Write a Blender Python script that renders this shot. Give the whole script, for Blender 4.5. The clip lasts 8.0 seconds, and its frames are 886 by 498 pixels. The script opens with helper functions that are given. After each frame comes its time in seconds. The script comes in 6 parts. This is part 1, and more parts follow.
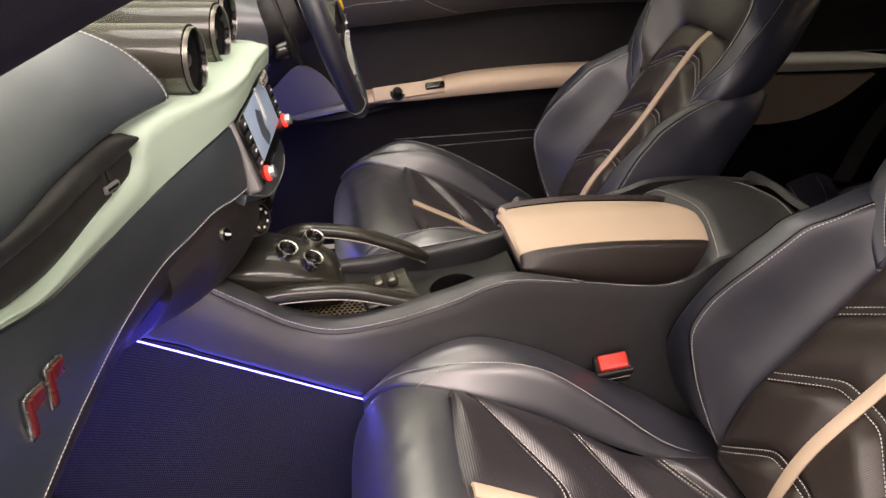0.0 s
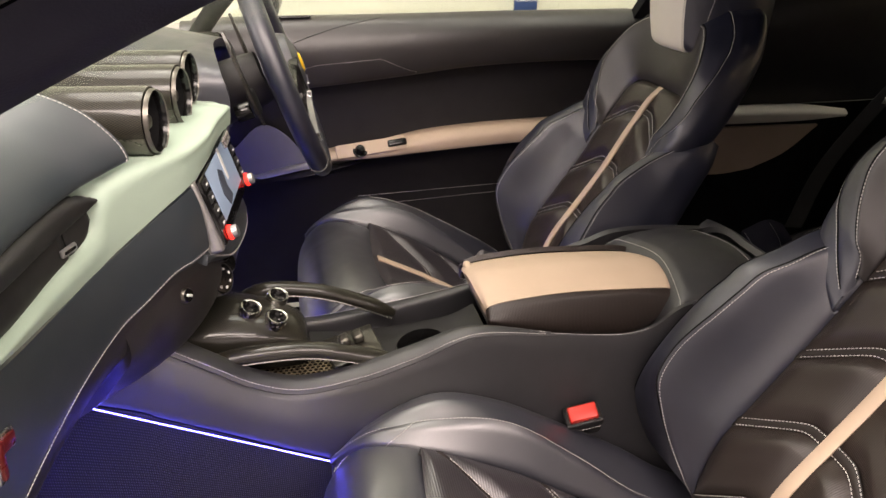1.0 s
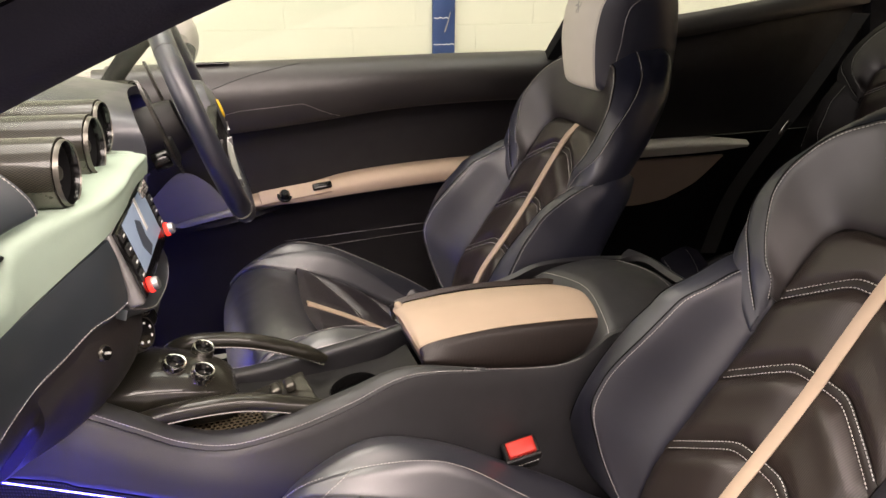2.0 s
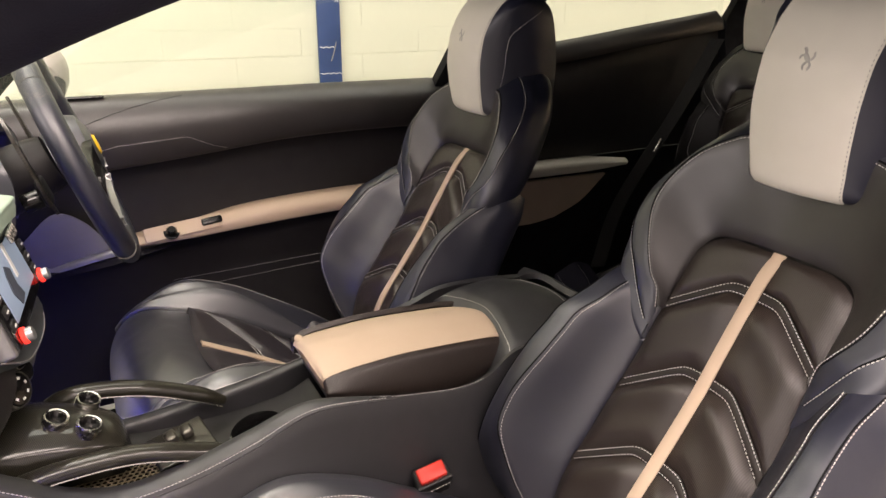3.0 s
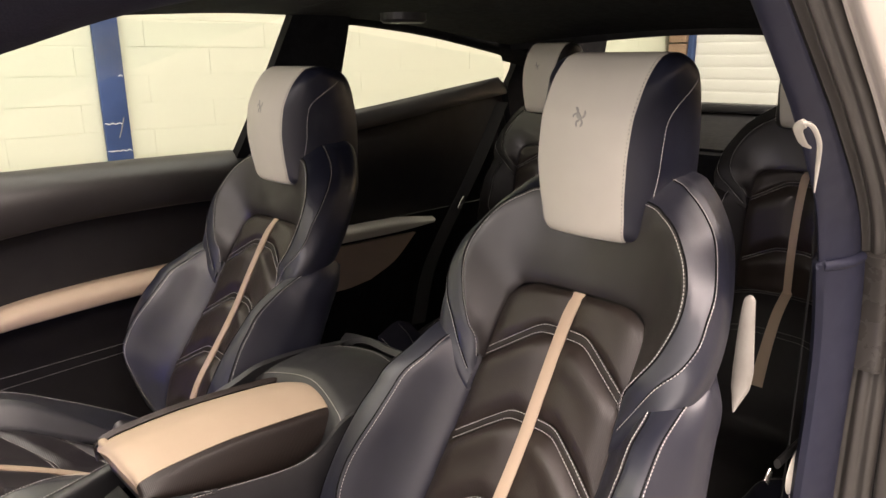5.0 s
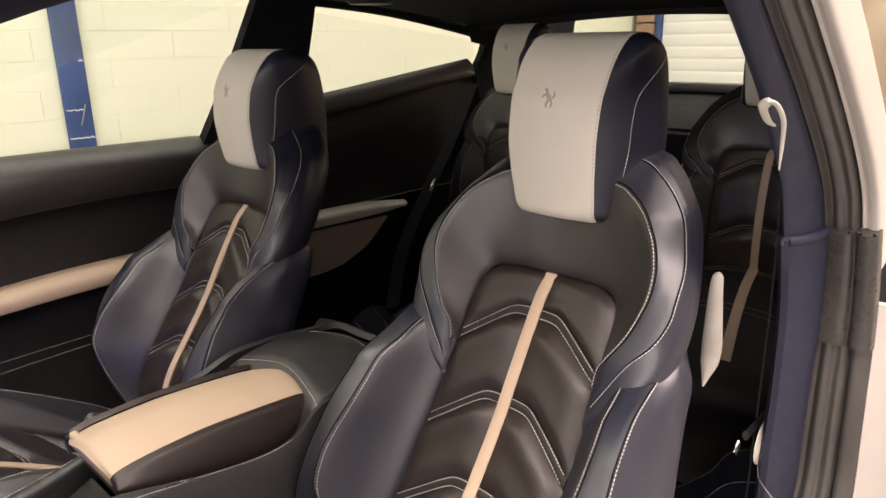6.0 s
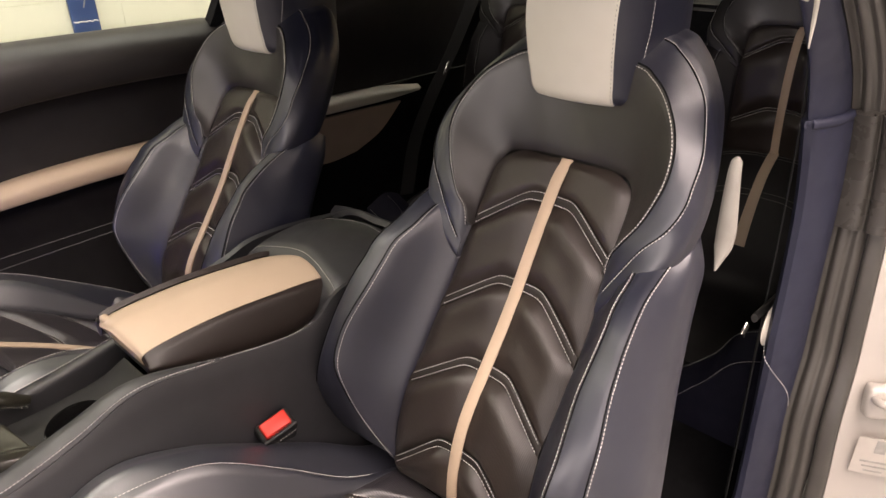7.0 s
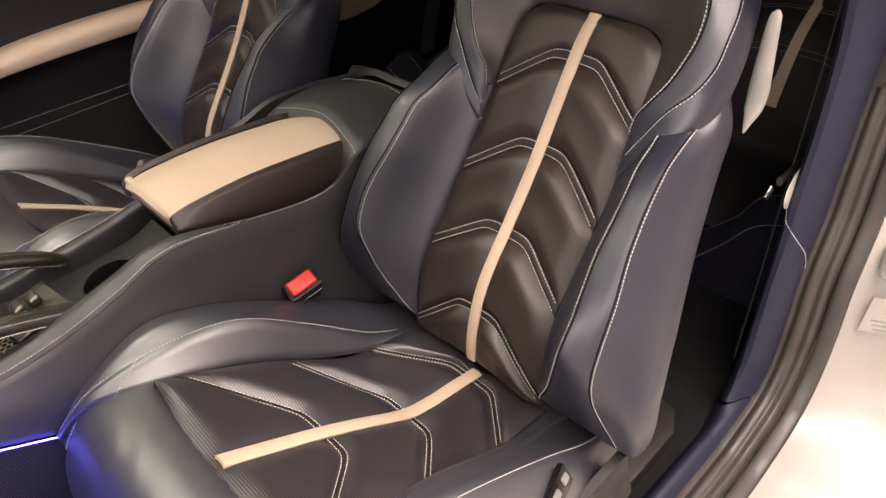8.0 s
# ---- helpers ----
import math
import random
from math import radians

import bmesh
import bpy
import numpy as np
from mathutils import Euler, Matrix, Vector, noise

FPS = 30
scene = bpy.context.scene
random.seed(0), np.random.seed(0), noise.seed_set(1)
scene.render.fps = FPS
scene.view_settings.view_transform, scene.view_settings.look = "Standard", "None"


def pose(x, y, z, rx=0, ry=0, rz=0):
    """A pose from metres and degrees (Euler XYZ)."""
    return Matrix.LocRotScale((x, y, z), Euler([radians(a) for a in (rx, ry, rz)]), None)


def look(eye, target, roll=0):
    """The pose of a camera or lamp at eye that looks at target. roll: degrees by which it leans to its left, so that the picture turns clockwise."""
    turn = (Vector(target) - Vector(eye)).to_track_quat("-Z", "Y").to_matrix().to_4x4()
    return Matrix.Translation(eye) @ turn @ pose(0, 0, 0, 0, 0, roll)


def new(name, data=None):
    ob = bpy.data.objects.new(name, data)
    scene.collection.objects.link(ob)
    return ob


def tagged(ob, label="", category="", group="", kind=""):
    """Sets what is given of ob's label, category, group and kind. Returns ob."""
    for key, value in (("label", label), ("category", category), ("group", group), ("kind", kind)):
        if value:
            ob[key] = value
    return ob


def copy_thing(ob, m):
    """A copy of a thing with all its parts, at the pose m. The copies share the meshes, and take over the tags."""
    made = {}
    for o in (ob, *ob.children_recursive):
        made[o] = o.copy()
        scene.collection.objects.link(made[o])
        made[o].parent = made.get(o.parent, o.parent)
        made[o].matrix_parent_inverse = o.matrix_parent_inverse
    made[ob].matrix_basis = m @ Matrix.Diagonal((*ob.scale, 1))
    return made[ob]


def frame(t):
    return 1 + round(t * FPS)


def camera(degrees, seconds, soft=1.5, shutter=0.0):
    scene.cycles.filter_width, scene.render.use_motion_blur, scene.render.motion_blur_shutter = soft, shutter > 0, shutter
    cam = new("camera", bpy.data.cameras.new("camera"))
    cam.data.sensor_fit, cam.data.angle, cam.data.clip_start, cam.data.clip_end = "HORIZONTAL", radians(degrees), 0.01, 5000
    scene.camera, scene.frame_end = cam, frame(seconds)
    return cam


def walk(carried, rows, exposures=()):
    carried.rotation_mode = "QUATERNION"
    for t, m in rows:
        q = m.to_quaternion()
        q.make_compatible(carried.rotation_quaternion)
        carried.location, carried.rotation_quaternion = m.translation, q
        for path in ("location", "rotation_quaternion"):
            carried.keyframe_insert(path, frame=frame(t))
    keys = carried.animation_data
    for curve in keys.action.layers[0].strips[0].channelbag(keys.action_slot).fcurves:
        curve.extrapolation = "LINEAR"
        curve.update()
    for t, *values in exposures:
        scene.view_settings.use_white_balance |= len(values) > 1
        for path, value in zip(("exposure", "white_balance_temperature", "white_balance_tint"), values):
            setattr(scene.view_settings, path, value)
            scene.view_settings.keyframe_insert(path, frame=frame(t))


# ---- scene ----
cam = camera(65.6, 8.0)
EYE = (-0.421, -0.850, 1.177)
PATH = [
    (0, (-0.1569, 0.6713, 0.2519), 0.53),
    (0.5, (-0.1132, 0.7014, 0.3176), 0.54),
    (1, (-0.0560, 0.7210, 0.3777), 0.55),
    (1.5, (0.0255, 0.7267, 0.4323), 0.49),
    (3, (0.3842, 0.6285, 0.5400), 0.59),
    (3.5, (0.5101, 0.5689, 0.5772), 0.51),
    (4, (0.6305, 0.5036, 0.6272), 0.28),
    (4.5, (0.7407, 0.4366, 0.6923), 0.07),
    (6, (0.8358, 0.3293, 0.6576), -0.77),
    (6.5, (0.7923, 0.3123, 0.5314), -1.15),
    (7, (0.7276, 0.2861, 0.3832), -1.60),
    (7.5, (0.6443, 0.2497, 0.2305), -2.25),
    (8, (0.5490, 0.1985, 0.0817), -2.87),
]
walk(cam, [(t, look(EYE, target, roll)) for t, target, roll in PATH])

# ---- world and lights ----
world = bpy.data.worlds.new("world")
scene.world = world
world.use_nodes = True
world.node_tree.nodes["Background"].inputs[0].default_value = (0.9, 0.95, 1.0, 1)
world.node_tree.nodes["Background"].inputs[1].default_value = 0.004


def ceiling_lamp(x, y, z, sx, sy, watts, colour, up=0.0):
    """A strip light under the ceiling; up: what its open top throws on the ceiling."""
    for w, turn in ((watts, 0), (up, 180)):
        if w:
            data = bpy.data.lights.new("strip_light", "AREA")
            data.shape, data.size, data.size_y, data.energy, data.color = "RECTANGLE", sx, sy, w, colour
            new("strip_light", data).matrix_world = pose(x, y, z + (0.02 if turn else 0), turn, 0, 0)


ceiling_lamp(0.5, -1.75, 2.55, 4.4, 1.1, 235, (1.0, 0.82, 0.76), 50)
ceiling_lamp(0.2, 0.65, 2.8, 2.5, 0.35, 16, (1.0, 0.95, 0.84))
ceiling_lamp(-0.8, 0.4, 2.6, 1.0, 1.2, 22, (1.0, 0.88, 0.80), 14)
ceiling_lamp(3.4, -0.4, 2.9, 0.6, 2.6, 45, (1.0, 0.93, 0.80))


def fill_lamp(m, sx, sy, watts, colour):
    data = bpy.data.lights.new("doorway_light", "AREA")
    data.shape, data.size, data.size_y, data.energy, data.color = "RECTANGLE", sx, sy, watts, colour
    new("doorway_light", data).matrix_world = m


# fill light added at two unseen openings in the garage walls
fill_lamp(pose(-4.05, -1.2, 1.3, 90, 0, -90), 3.4, 2.2, 190, (1.0, 0.87, 0.83))
fill_lamp(pose(0.5, -3.55, 1.75, 90, 0, 0), 3.4, 1.7, 24, (1.0, 0.82, 0.76))

# ---- building blocks ----


def cr(points, n):
    """A smooth line of n points through a few given ones."""
    p = np.array(points, float)
    if len(p) == 2:
        return p[0] + np.linspace(0, 1, n).reshape((-1,) + (1,) * (p.ndim - 1)) * (p[1] - p[0])
    q = np.concatenate([[2 * p[0] - p[1]], p, [2 * p[-1] - p[-2]]])
    t = np.linspace(0, len(p) - 1, n)
    i = np.minimum(t.astype(int), len(p) - 2)
    f = (t - i).reshape((-1,) + (1,) * (p.ndim - 1))
    a, b, c, d = q[i], q[i + 1], q[i + 2], q[i + 3]
    return 0.5 * (2 * b + (c - a) * f + (2 * a - 5 * b + 4 * c - d) * f**2 + (3 * b - a - 3 * c + d) * f**3)


def even(points, n):
    """The same line with points at even distances."""
    p = np.array(points, float)
    s = np.r_[0, np.cumsum(np.linalg.norm(np.diff(p, axis=0), axis=1))]
    t = np.linspace(0, s[-1], n)
    return np.stack([np.interp(t, s, p[:, k]) for k in range(3)], 1)


def normals(g):
    a, b = np.gradient(g, axis=1), np.gradient(g, axis=0)
    n = np.cross(a, b)
    return n / np.maximum(np.linalg.norm(n, axis=2, keepdims=True), 1e-9)


def loft(rails, nu, nv, across=True):
    """A grid of points through rails that have the same number of control points."""
    r = np.array([cr(x, nu) for x in rails])
    if across:
        return cr(r, (len(rails) - 1) * nv + 1)
    t = np.linspace(0, len(rails) - 1, (len(rails) - 1) * nv + 1)
    i = np.minimum(t.astype(int), len(rails) - 2)
    f = (t - i)[:, None, None]
    return r[i] * (1 - f) + r[i + 1] * f


def sm(x):
    x = np.clip(x, 0, 1)
    return x * x * (3 - 2 * x)


def puff(g, h, wa=0.15, wb=0.15, out=1):
    """Swell a grid like a padded panel, with its edges held down."""
    a = np.linspace(0, 1, g.shape[1])[None, :]
    b = np.linspace(0, 1, g.shape[0])[:, None]
    e = np.sqrt(sm(np.minimum(a, 1 - a) / wa)) * np.sqrt(sm(np.minimum(b, 1 - b) / wb))
    return g + out * normals(g) * (h * e)[:, :, None]


def on(g, a, b, lift=0.0, out=1):
    """Points on a grid at the fractions a along and b across it."""
    n = normals(g) * out
    a = np.atleast_1d(np.array(a, float)) * (g.shape[1] - 1)
    b = np.atleast_1d(np.array(b, float)) * (g.shape[0] - 1)
    i, j = np.clip(a.astype(int), 0, g.shape[1] - 2), np.clip(b.astype(int), 0, g.shape[0] - 2)
    fa, fb = (a - i)[:, None], (b - j)[:, None]

    def mix(x):
        return (x[j, i] * (1 - fa) + x[j, i + 1] * fa) * (1 - fb) + (x[j + 1, i] * (1 - fa) + x[j + 1, i + 1] * fa) * fb

    return mix(g) + lift * mix(n)


class Geo:
    """Points, faces and a flat map in metres, gathered for one mesh."""

    def __init__(self):
        self.v, self.f, self.uv, self.n = [], [], [], 0

    def add(self, v, f, uv=None, m=None):
        v = np.array(v, float)
        if m is not None:
            v = v @ np.array(m.to_3x3()).T + np.array(m.translation)
        self.v.append(v)
        self.uv.append(np.zeros((len(v), 2)) if uv is None else np.array(uv, float))
        self.f += [tuple(int(i) + self.n for i in q) for q in f]
        self.n += len(v)
        return self

    def sheet(self, g, thick=0.004, out=1, close=False):
        """A grid as a skin of some thickness, going inwards from the given face."""
        m, n = g.shape[:2]
        nn = normals(g) * out
        back = g - nn * thick
        idx = np.arange(m * n).reshape(m, n)
        lu = np.r_[0, np.cumsum(np.linalg.norm(np.diff(g[m // 2], axis=0), axis=1))]
        lv = np.r_[0, np.cumsum(np.linalg.norm(np.diff(g[:, n // 2], axis=0), axis=1))]
        uv = np.stack(np.meshgrid(lu, lv), -1).reshape(-1, 2)
        a, b, c, d = idx[:-1, :-1].ravel(), idx[:-1, 1:].ravel(), idx[1:, 1:].ravel(), idx[1:, :-1].ravel()
        top = np.stack([a, b, c, d] if out > 0 else [a, d, c, b], 1)
        faces = [tuple(q) for q in top]
        if thick:
            k = m * n
            faces += [tuple(q[::-1] + k) for q in top]
            ring = np.r_[idx[0, :], idx[1:, -1], idx[-1, -2::-1], idx[-2:0:-1, 0]]
            for p, q in zip(ring, np.r_[ring[1:], ring[:1]]):
                faces.append((p + k, q + k, q, p) if out > 0 else (p, q, q + k, p + k))
            return self.add(np.vstack([g.reshape(-1, 3), back.reshape(-1, 3)]), faces, np.vstack([uv, uv]))
        return self.add(g.reshape(-1, 3), faces, uv)

    def flat_map(self, uv):
        """Lay the last skin's map out by the given coordinates."""
        uv = np.reshape(uv, (-1, 2))
        self.uv[-1] = np.vstack([uv, uv])
        return self

    def tube(self, points, r, n=10, ry=None, closed=False, up=(0, 0, 1), turn=0.0, caps=True):
        """A round or oval bar along a line; r may be one value or one a point."""
        p = np.array(points, float)
        k = len(p)
        t = np.roll(p, -1, 0) - np.roll(p, 1, 0) if closed else np.gradient(p, axis=0)
        t /= np.linalg.norm(t, axis=1, keepdims=True)
        r = np.ones(k) * r
        ry = r if ry is None else np.ones(k) * ry
        ang = np.linspace(0, 2 * np.pi, n, endpoint=False) + turn
        side = np.cross(t, np.array(up, float))
        side /= np.maximum(np.linalg.norm(side, axis=1, keepdims=True), 1e-6)
        other = np.cross(side, t)
        v = p[:, None] + side[:, None] * (np.cos(ang)[None, :, None] * r[:, None, None]) + other[:, None] * (np.sin(ang)[None, :, None] * ry[:, None, None])
        s = np.r_[0, np.cumsum(np.linalg.norm(np.diff(p, axis=0), axis=1))]
        uv = np.stack(np.meshgrid(ang * r.mean(), s), -1).reshape(-1, 2)
        idx = np.arange(k * n).reshape(k, n)
        faces = []
        for i in range(k if closed else k - 1):
            a, b = idx[i], idx[(i + 1) % k]
            faces += [(a[j], a[(j + 1) % n], b[(j + 1) % n], b[j]) for j in range(n)]
        if caps and not closed:
            faces += [tuple(idx[0][::-1]), tuple(idx[-1])]
        return self.add(v.reshape(-1, 3), faces, uv)

    def lathe(self, prof, n=32, m=None, closed=False):
        """A turned shape: prof is (radius, height) along its z axis."""
        prof = np.array(prof, float)
        k = len(prof)
        ang = np.linspace(0, 2 * np.pi, n, endpoint=False)
        v = np.stack([prof[:, :1] * np.cos(ang), prof[:, :1] * np.sin(ang), np.repeat(prof[:, 1:], n, 1)], -1).reshape(-1, 3)
        s = np.r_[0, np.cumsum(np.linalg.norm(np.diff(prof, axis=0), axis=1))]
        uv = np.stack(np.meshgrid(ang * prof[:, 0].max(), s), -1).reshape(-1, 2)
        idx = np.arange(k * n).reshape(k, n)
        f = []
        for i in range(k if closed else k - 1):
            a, b = idx[i], idx[(i + 1) % k]
            f += [(a[j], a[(j + 1) % n], b[(j + 1) % n], b[j]) for j in range(n)]
        if not closed:
            f += [tuple(idx[0][::-1]), tuple(idx[-1])]
        return self.add(v, f, uv, m)

    def box(self, size, m=None, bevel=0.0, seg=2):
        bm = bmesh.new()
        bmesh.ops.create_cube(bm, size=1)
        bmesh.ops.scale(bm, vec=size, verts=bm.verts)
        if bevel:
            bmesh.ops.bevel(bm, geom=bm.edges[:] + bm.verts[:], offset=bevel, segments=seg, profile=0.5, affect="EDGES")
        return self.bm(bm, m)

    def bm(self, bm, m=None):
        bm.verts.index_update()
        v = [x.co[:] for x in bm.verts]
        f = [tuple(x.index for x in q.verts) for q in bm.faces]
        bm.free()
        return self.add(v, f, [(x[0], x[1]) for x in v], m)

    def plate(self, outline, depth, m=None, bevel=0.0):
        """A flat outline (x, y) with some depth downwards, its edge eased."""
        bm = bmesh.new()
        face = bm.faces.new([bm.verts.new((x, y, 0)) for x, y in outline])
        if face.normal.z < 0:
            bmesh.ops.reverse_faces(bm, faces=[face])
        made = bmesh.ops.extrude_face_region(bm, geom=[face])
        bmesh.ops.translate(bm, vec=(0, 0, -depth), verts=[x for x in made["geom"] if isinstance(x, bmesh.types.BMVert)])
        bmesh.ops.recalc_face_normals(bm, faces=bm.faces)
        if bevel:
            rim = [e for e in bm.edges if all(abs(v.co.z) < 1e-6 for v in e.verts)]
            bmesh.ops.bevel(bm, geom=rim, offset=bevel, segments=2, profile=0.5, affect="EDGES")
        return self.bm(bm, m)

    def thread(self, line, step=0.0046, length=0.0031, r=0.00056):
        """A row of single stitches along a line."""
        p = np.array(line, float)
        s = np.r_[0, np.cumsum(np.linalg.norm(np.diff(p, axis=0), axis=1))]
        for c in np.arange(step / 2, s[-1], step):
            a, b = (np.array([np.interp(x, s, p[:, k]) for k in range(3)]) for x in (c - length / 2, c + length / 2))
            mid = (a + b) / 2
            t = (b - a) / (np.linalg.norm(b - a) + 1e-9)
            e = np.cross(t, (0.31, 0.77, 0.55))
            e /= np.linalg.norm(e) + 1e-9
            o = np.cross(t, e)
            v, w = [], 1.25 * r
            for q, k in ((a, 0.55), (mid, 1.0), (b, 0.55)):
                v += [q + k * w * e, q + k * w * o, q - k * w * e, q - k * w * o]
            f = [(0, 3, 2, 1), (8, 9, 10, 11)]
            for z in (0, 4):
                f += [(z + j, z + (j + 1) % 4, z + 4 + (j + 1) % 4, z + 4 + j) for j in range(4)]
            self.add(v, f)
        return self

    def mesh(self, name):
        me = bpy.data.meshes.new(name)
        me.from_pydata(np.vstack(self.v).tolist(), [], self.f)
        me.polygons.foreach_set("use_smooth", [True] * len(me.polygons))
        me.set_sharp_from_angle(angle=radians(38))
        layer = me.uv_layers.new(name="flat")
        loops = np.zeros(len(me.loops), int)
        me.loops.foreach_get("vertex_index", loops)
        layer.data.foreach_set("uv", np.vstack(self.uv)[loops].ravel())
        return me


def part(name, geo, material, parent=None, label=""):
    me = geo.mesh(name)
    me.materials.append(material)
    ob = new(name, me)
    ob.parent = parent
    return tagged(ob, label)


def thing(name, label, category, group="", kind="", at=(0, 0, 0)):
    ob = new(name)
    ob.location = at
    ob.empty_display_size = 0.05
    return tagged(ob, label, category, group, kind)


def solo(name, geo, material, label, category="", group="", kind=""):
    return tagged(part(name, geo, material), label, category, group, kind)


# ---- materials ----


def material(name, colour, rough=0.5, metal=0.0, build=None, spec=0.5, coat=0.0, film=0.04):
    m = bpy.data.materials.new(name)
    m.use_nodes = True
    n = m.node_tree.nodes["Principled BSDF"]
    n.inputs["Base Color"].default_value = (*colour, 1)
    n.inputs["Roughness"].default_value = rough
    n.inputs["Metallic"].default_value = metal
    n.inputs["Specular IOR Level"].default_value = spec
    n.inputs["Coat Weight"].default_value = coat
    n.inputs["Coat Roughness"].default_value = film
    if build:
        build(m.node_tree, n)
    return m


def node(tree, kind, **values):
    n = tree.nodes.new(kind)
    for key, value in values.items():
        n.inputs[key.replace("_", " ")].default_value = value
    return n


def place(tree, flat=False):
    n = tree.nodes.new("ShaderNodeTexCoord")
    return n.outputs["UV" if flat else "Object"]


def noise_of(tree, scale, detail=3.0, flat=False, rough=0.5):
    n = node(tree, "ShaderNodeTexNoise", Scale=scale, Detail=detail, Roughness=rough)
    tree.links.new(place(tree, flat), n.inputs["Vector"])
    return n.outputs["Fac"]


def ramp(tree, fac, a, b, ca, cb):
    n = tree.nodes.new("ShaderNodeMapRange")
    n.inputs["From Min"].default_value, n.inputs["From Max"].default_value = a, b
    n.inputs["To Min"].default_value, n.inputs["To Max"].default_value = ca, cb
    tree.links.new(fac, n.inputs["Value"])
    return n.outputs["Result"]


def tint(tree, fac, dark, light):
    n = tree.nodes.new("ShaderNodeMix")
    n.data_type = "RGBA"
    n.inputs["A"].default_value, n.inputs["B"].default_value = (*dark, 1), (*light, 1)
    tree.links.new(fac, n.inputs["Factor"])
    return n.outputs["Result"]


def bump(tree, shader, height, strength, distance):
    n = node(tree, "ShaderNodeBump", Strength=strength, Distance=distance)
    tree.links.new(height, n.inputs["Height"])
    old = shader.inputs["Normal"].links
    if old:
        tree.links.new(old[0].from_socket, n.inputs["Normal"])
    tree.links.new(n.outputs["Normal"], shader.inputs["Normal"])


def leather(dark, light, r0=0.34, r1=0.5, grain=0.00025):
    def build(tree, s):
        cells = node(tree, "ShaderNodeTexVoronoi", Scale=900.0)
        tree.links.new(place(tree), cells.inputs["Vector"])
        soft = noise_of(tree, 9.0, 4)
        tree.links.new(tint(tree, ramp(tree, soft, 0.3, 0.7, 0, 1), dark, light), s.inputs["Base Color"])
        tree.links.new(ramp(tree, noise_of(tree, 30.0, 3), 0.3, 0.7, r0, r1), s.inputs["Roughness"])
        bump(tree, s, cells.outputs["Distance"], 0.35, grain)
        bump(tree, s, noise_of(tree, 38.0, 3), 0.25, 0.0012)

    return build


def ribbed(dark, light, pitch=0.0042, angle=0.0, depth=0.0006):
    """Leather with fine woven ribs."""

    def build(tree, s):
        m = tree.nodes.new("ShaderNodeMapping")
        m.inputs["Rotation"].default_value = (0, 0, angle)
        tree.links.new(place(tree, True), m.inputs["Vector"])
        w = node(tree, "ShaderNodeTexWave", Scale=0.31416 / pitch, Distortion=0.0)
        w.wave_profile = "SIN"
        tree.links.new(m.outputs["Vector"], w.inputs["Vector"])
        soft = noise_of(tree, 14.0, 4)
        mix = tree.nodes.new("ShaderNodeMath")
        mix.operation = "MULTIPLY"
        tree.links.new(w.outputs["Fac"], mix.inputs[0])
        tree.links.new(ramp(tree, soft, 0.2, 0.8, 0.6, 1.0), mix.inputs[1])
        tree.links.new(tint(tree, mix.outputs[0], dark, light), s.inputs["Base Color"])
        bump(tree, s, w.outputs["Fac"], 0.6, depth)
        bump(tree, s, noise_of(tree, 26.0, 3), 0.3, 0.002)

    return build


def weave(tree, s):
    """Carbon fibre twill under clear lacquer."""
    m = tree.nodes.new("ShaderNodeMapping")
    m.inputs["Scale"].default_value = (0.8, 1.5, 1)
    tree.links.new(place(tree, True), m.inputs["Vector"])
    c = node(tree, "ShaderNodeTexChecker", Scale=620.0)
    tree.links.new(m.outputs["Vector"], c.inputs["Vector"])
    tree.links.new(tint(tree, c.outputs["Fac"], (0.004, 0.004, 0.0032), (0.030, 0.027, 0.017)), s.inputs["Base Color"])
    tree.links.new(ramp(tree, c.outputs["Fac"], 0, 1, 0.6, 0.30), s.inputs["Roughness"])


def basket(pitch, dark, light):
    """Coarse woven carpet: rows of small raised loops."""

    def build(tree, s):
        two = []
        for angle in (0.0, 1.5708):
            m = tree.nodes.new("ShaderNodeMapping")
            m.inputs["Rotation"].default_value = (0, 0, angle)
            tree.links.new(place(tree, True), m.inputs["Vector"])
            w = node(tree, "ShaderNodeTexWave", Scale=0.31416 / pitch, Distortion=0.6, Detail=2.0)
            tree.links.new(m.outputs["Vector"], w.inputs["Vector"])
            two.append(w.outputs["Fac"])
        mix = tree.nodes.new("ShaderNodeMath")
        mix.operation = "MULTIPLY"
        tree.links.new(two[0], mix.inputs[0])
        tree.links.new(two[1], mix.inputs[1])
        tree.links.new(tint(tree, mix.outputs[0], dark, light), s.inputs["Base Color"])
        bump(tree, s, mix.outputs[0], 0.8, 0.0008)
        bump(tree, s, noise_of(tree, 14.0, 4), 0.3, 0.004)

    return build


def mottled(dark, light, scale=6.0, r=(0.4, 0.6), fine=120.0, depth=0.0004):
    def build(tree, s):
        tree.links.new(tint(tree, ramp(tree, noise_of(tree, scale, 5), 0.3, 0.7, 0, 1), dark, light), s.inputs["Base Color"])
        tree.links.new(ramp(tree, noise_of(tree, scale * 3, 4), 0.3, 0.7, *r), s.inputs["Roughness"])
        bump(tree, s, noise_of(tree, fine, 3), 0.4, depth)

    return build


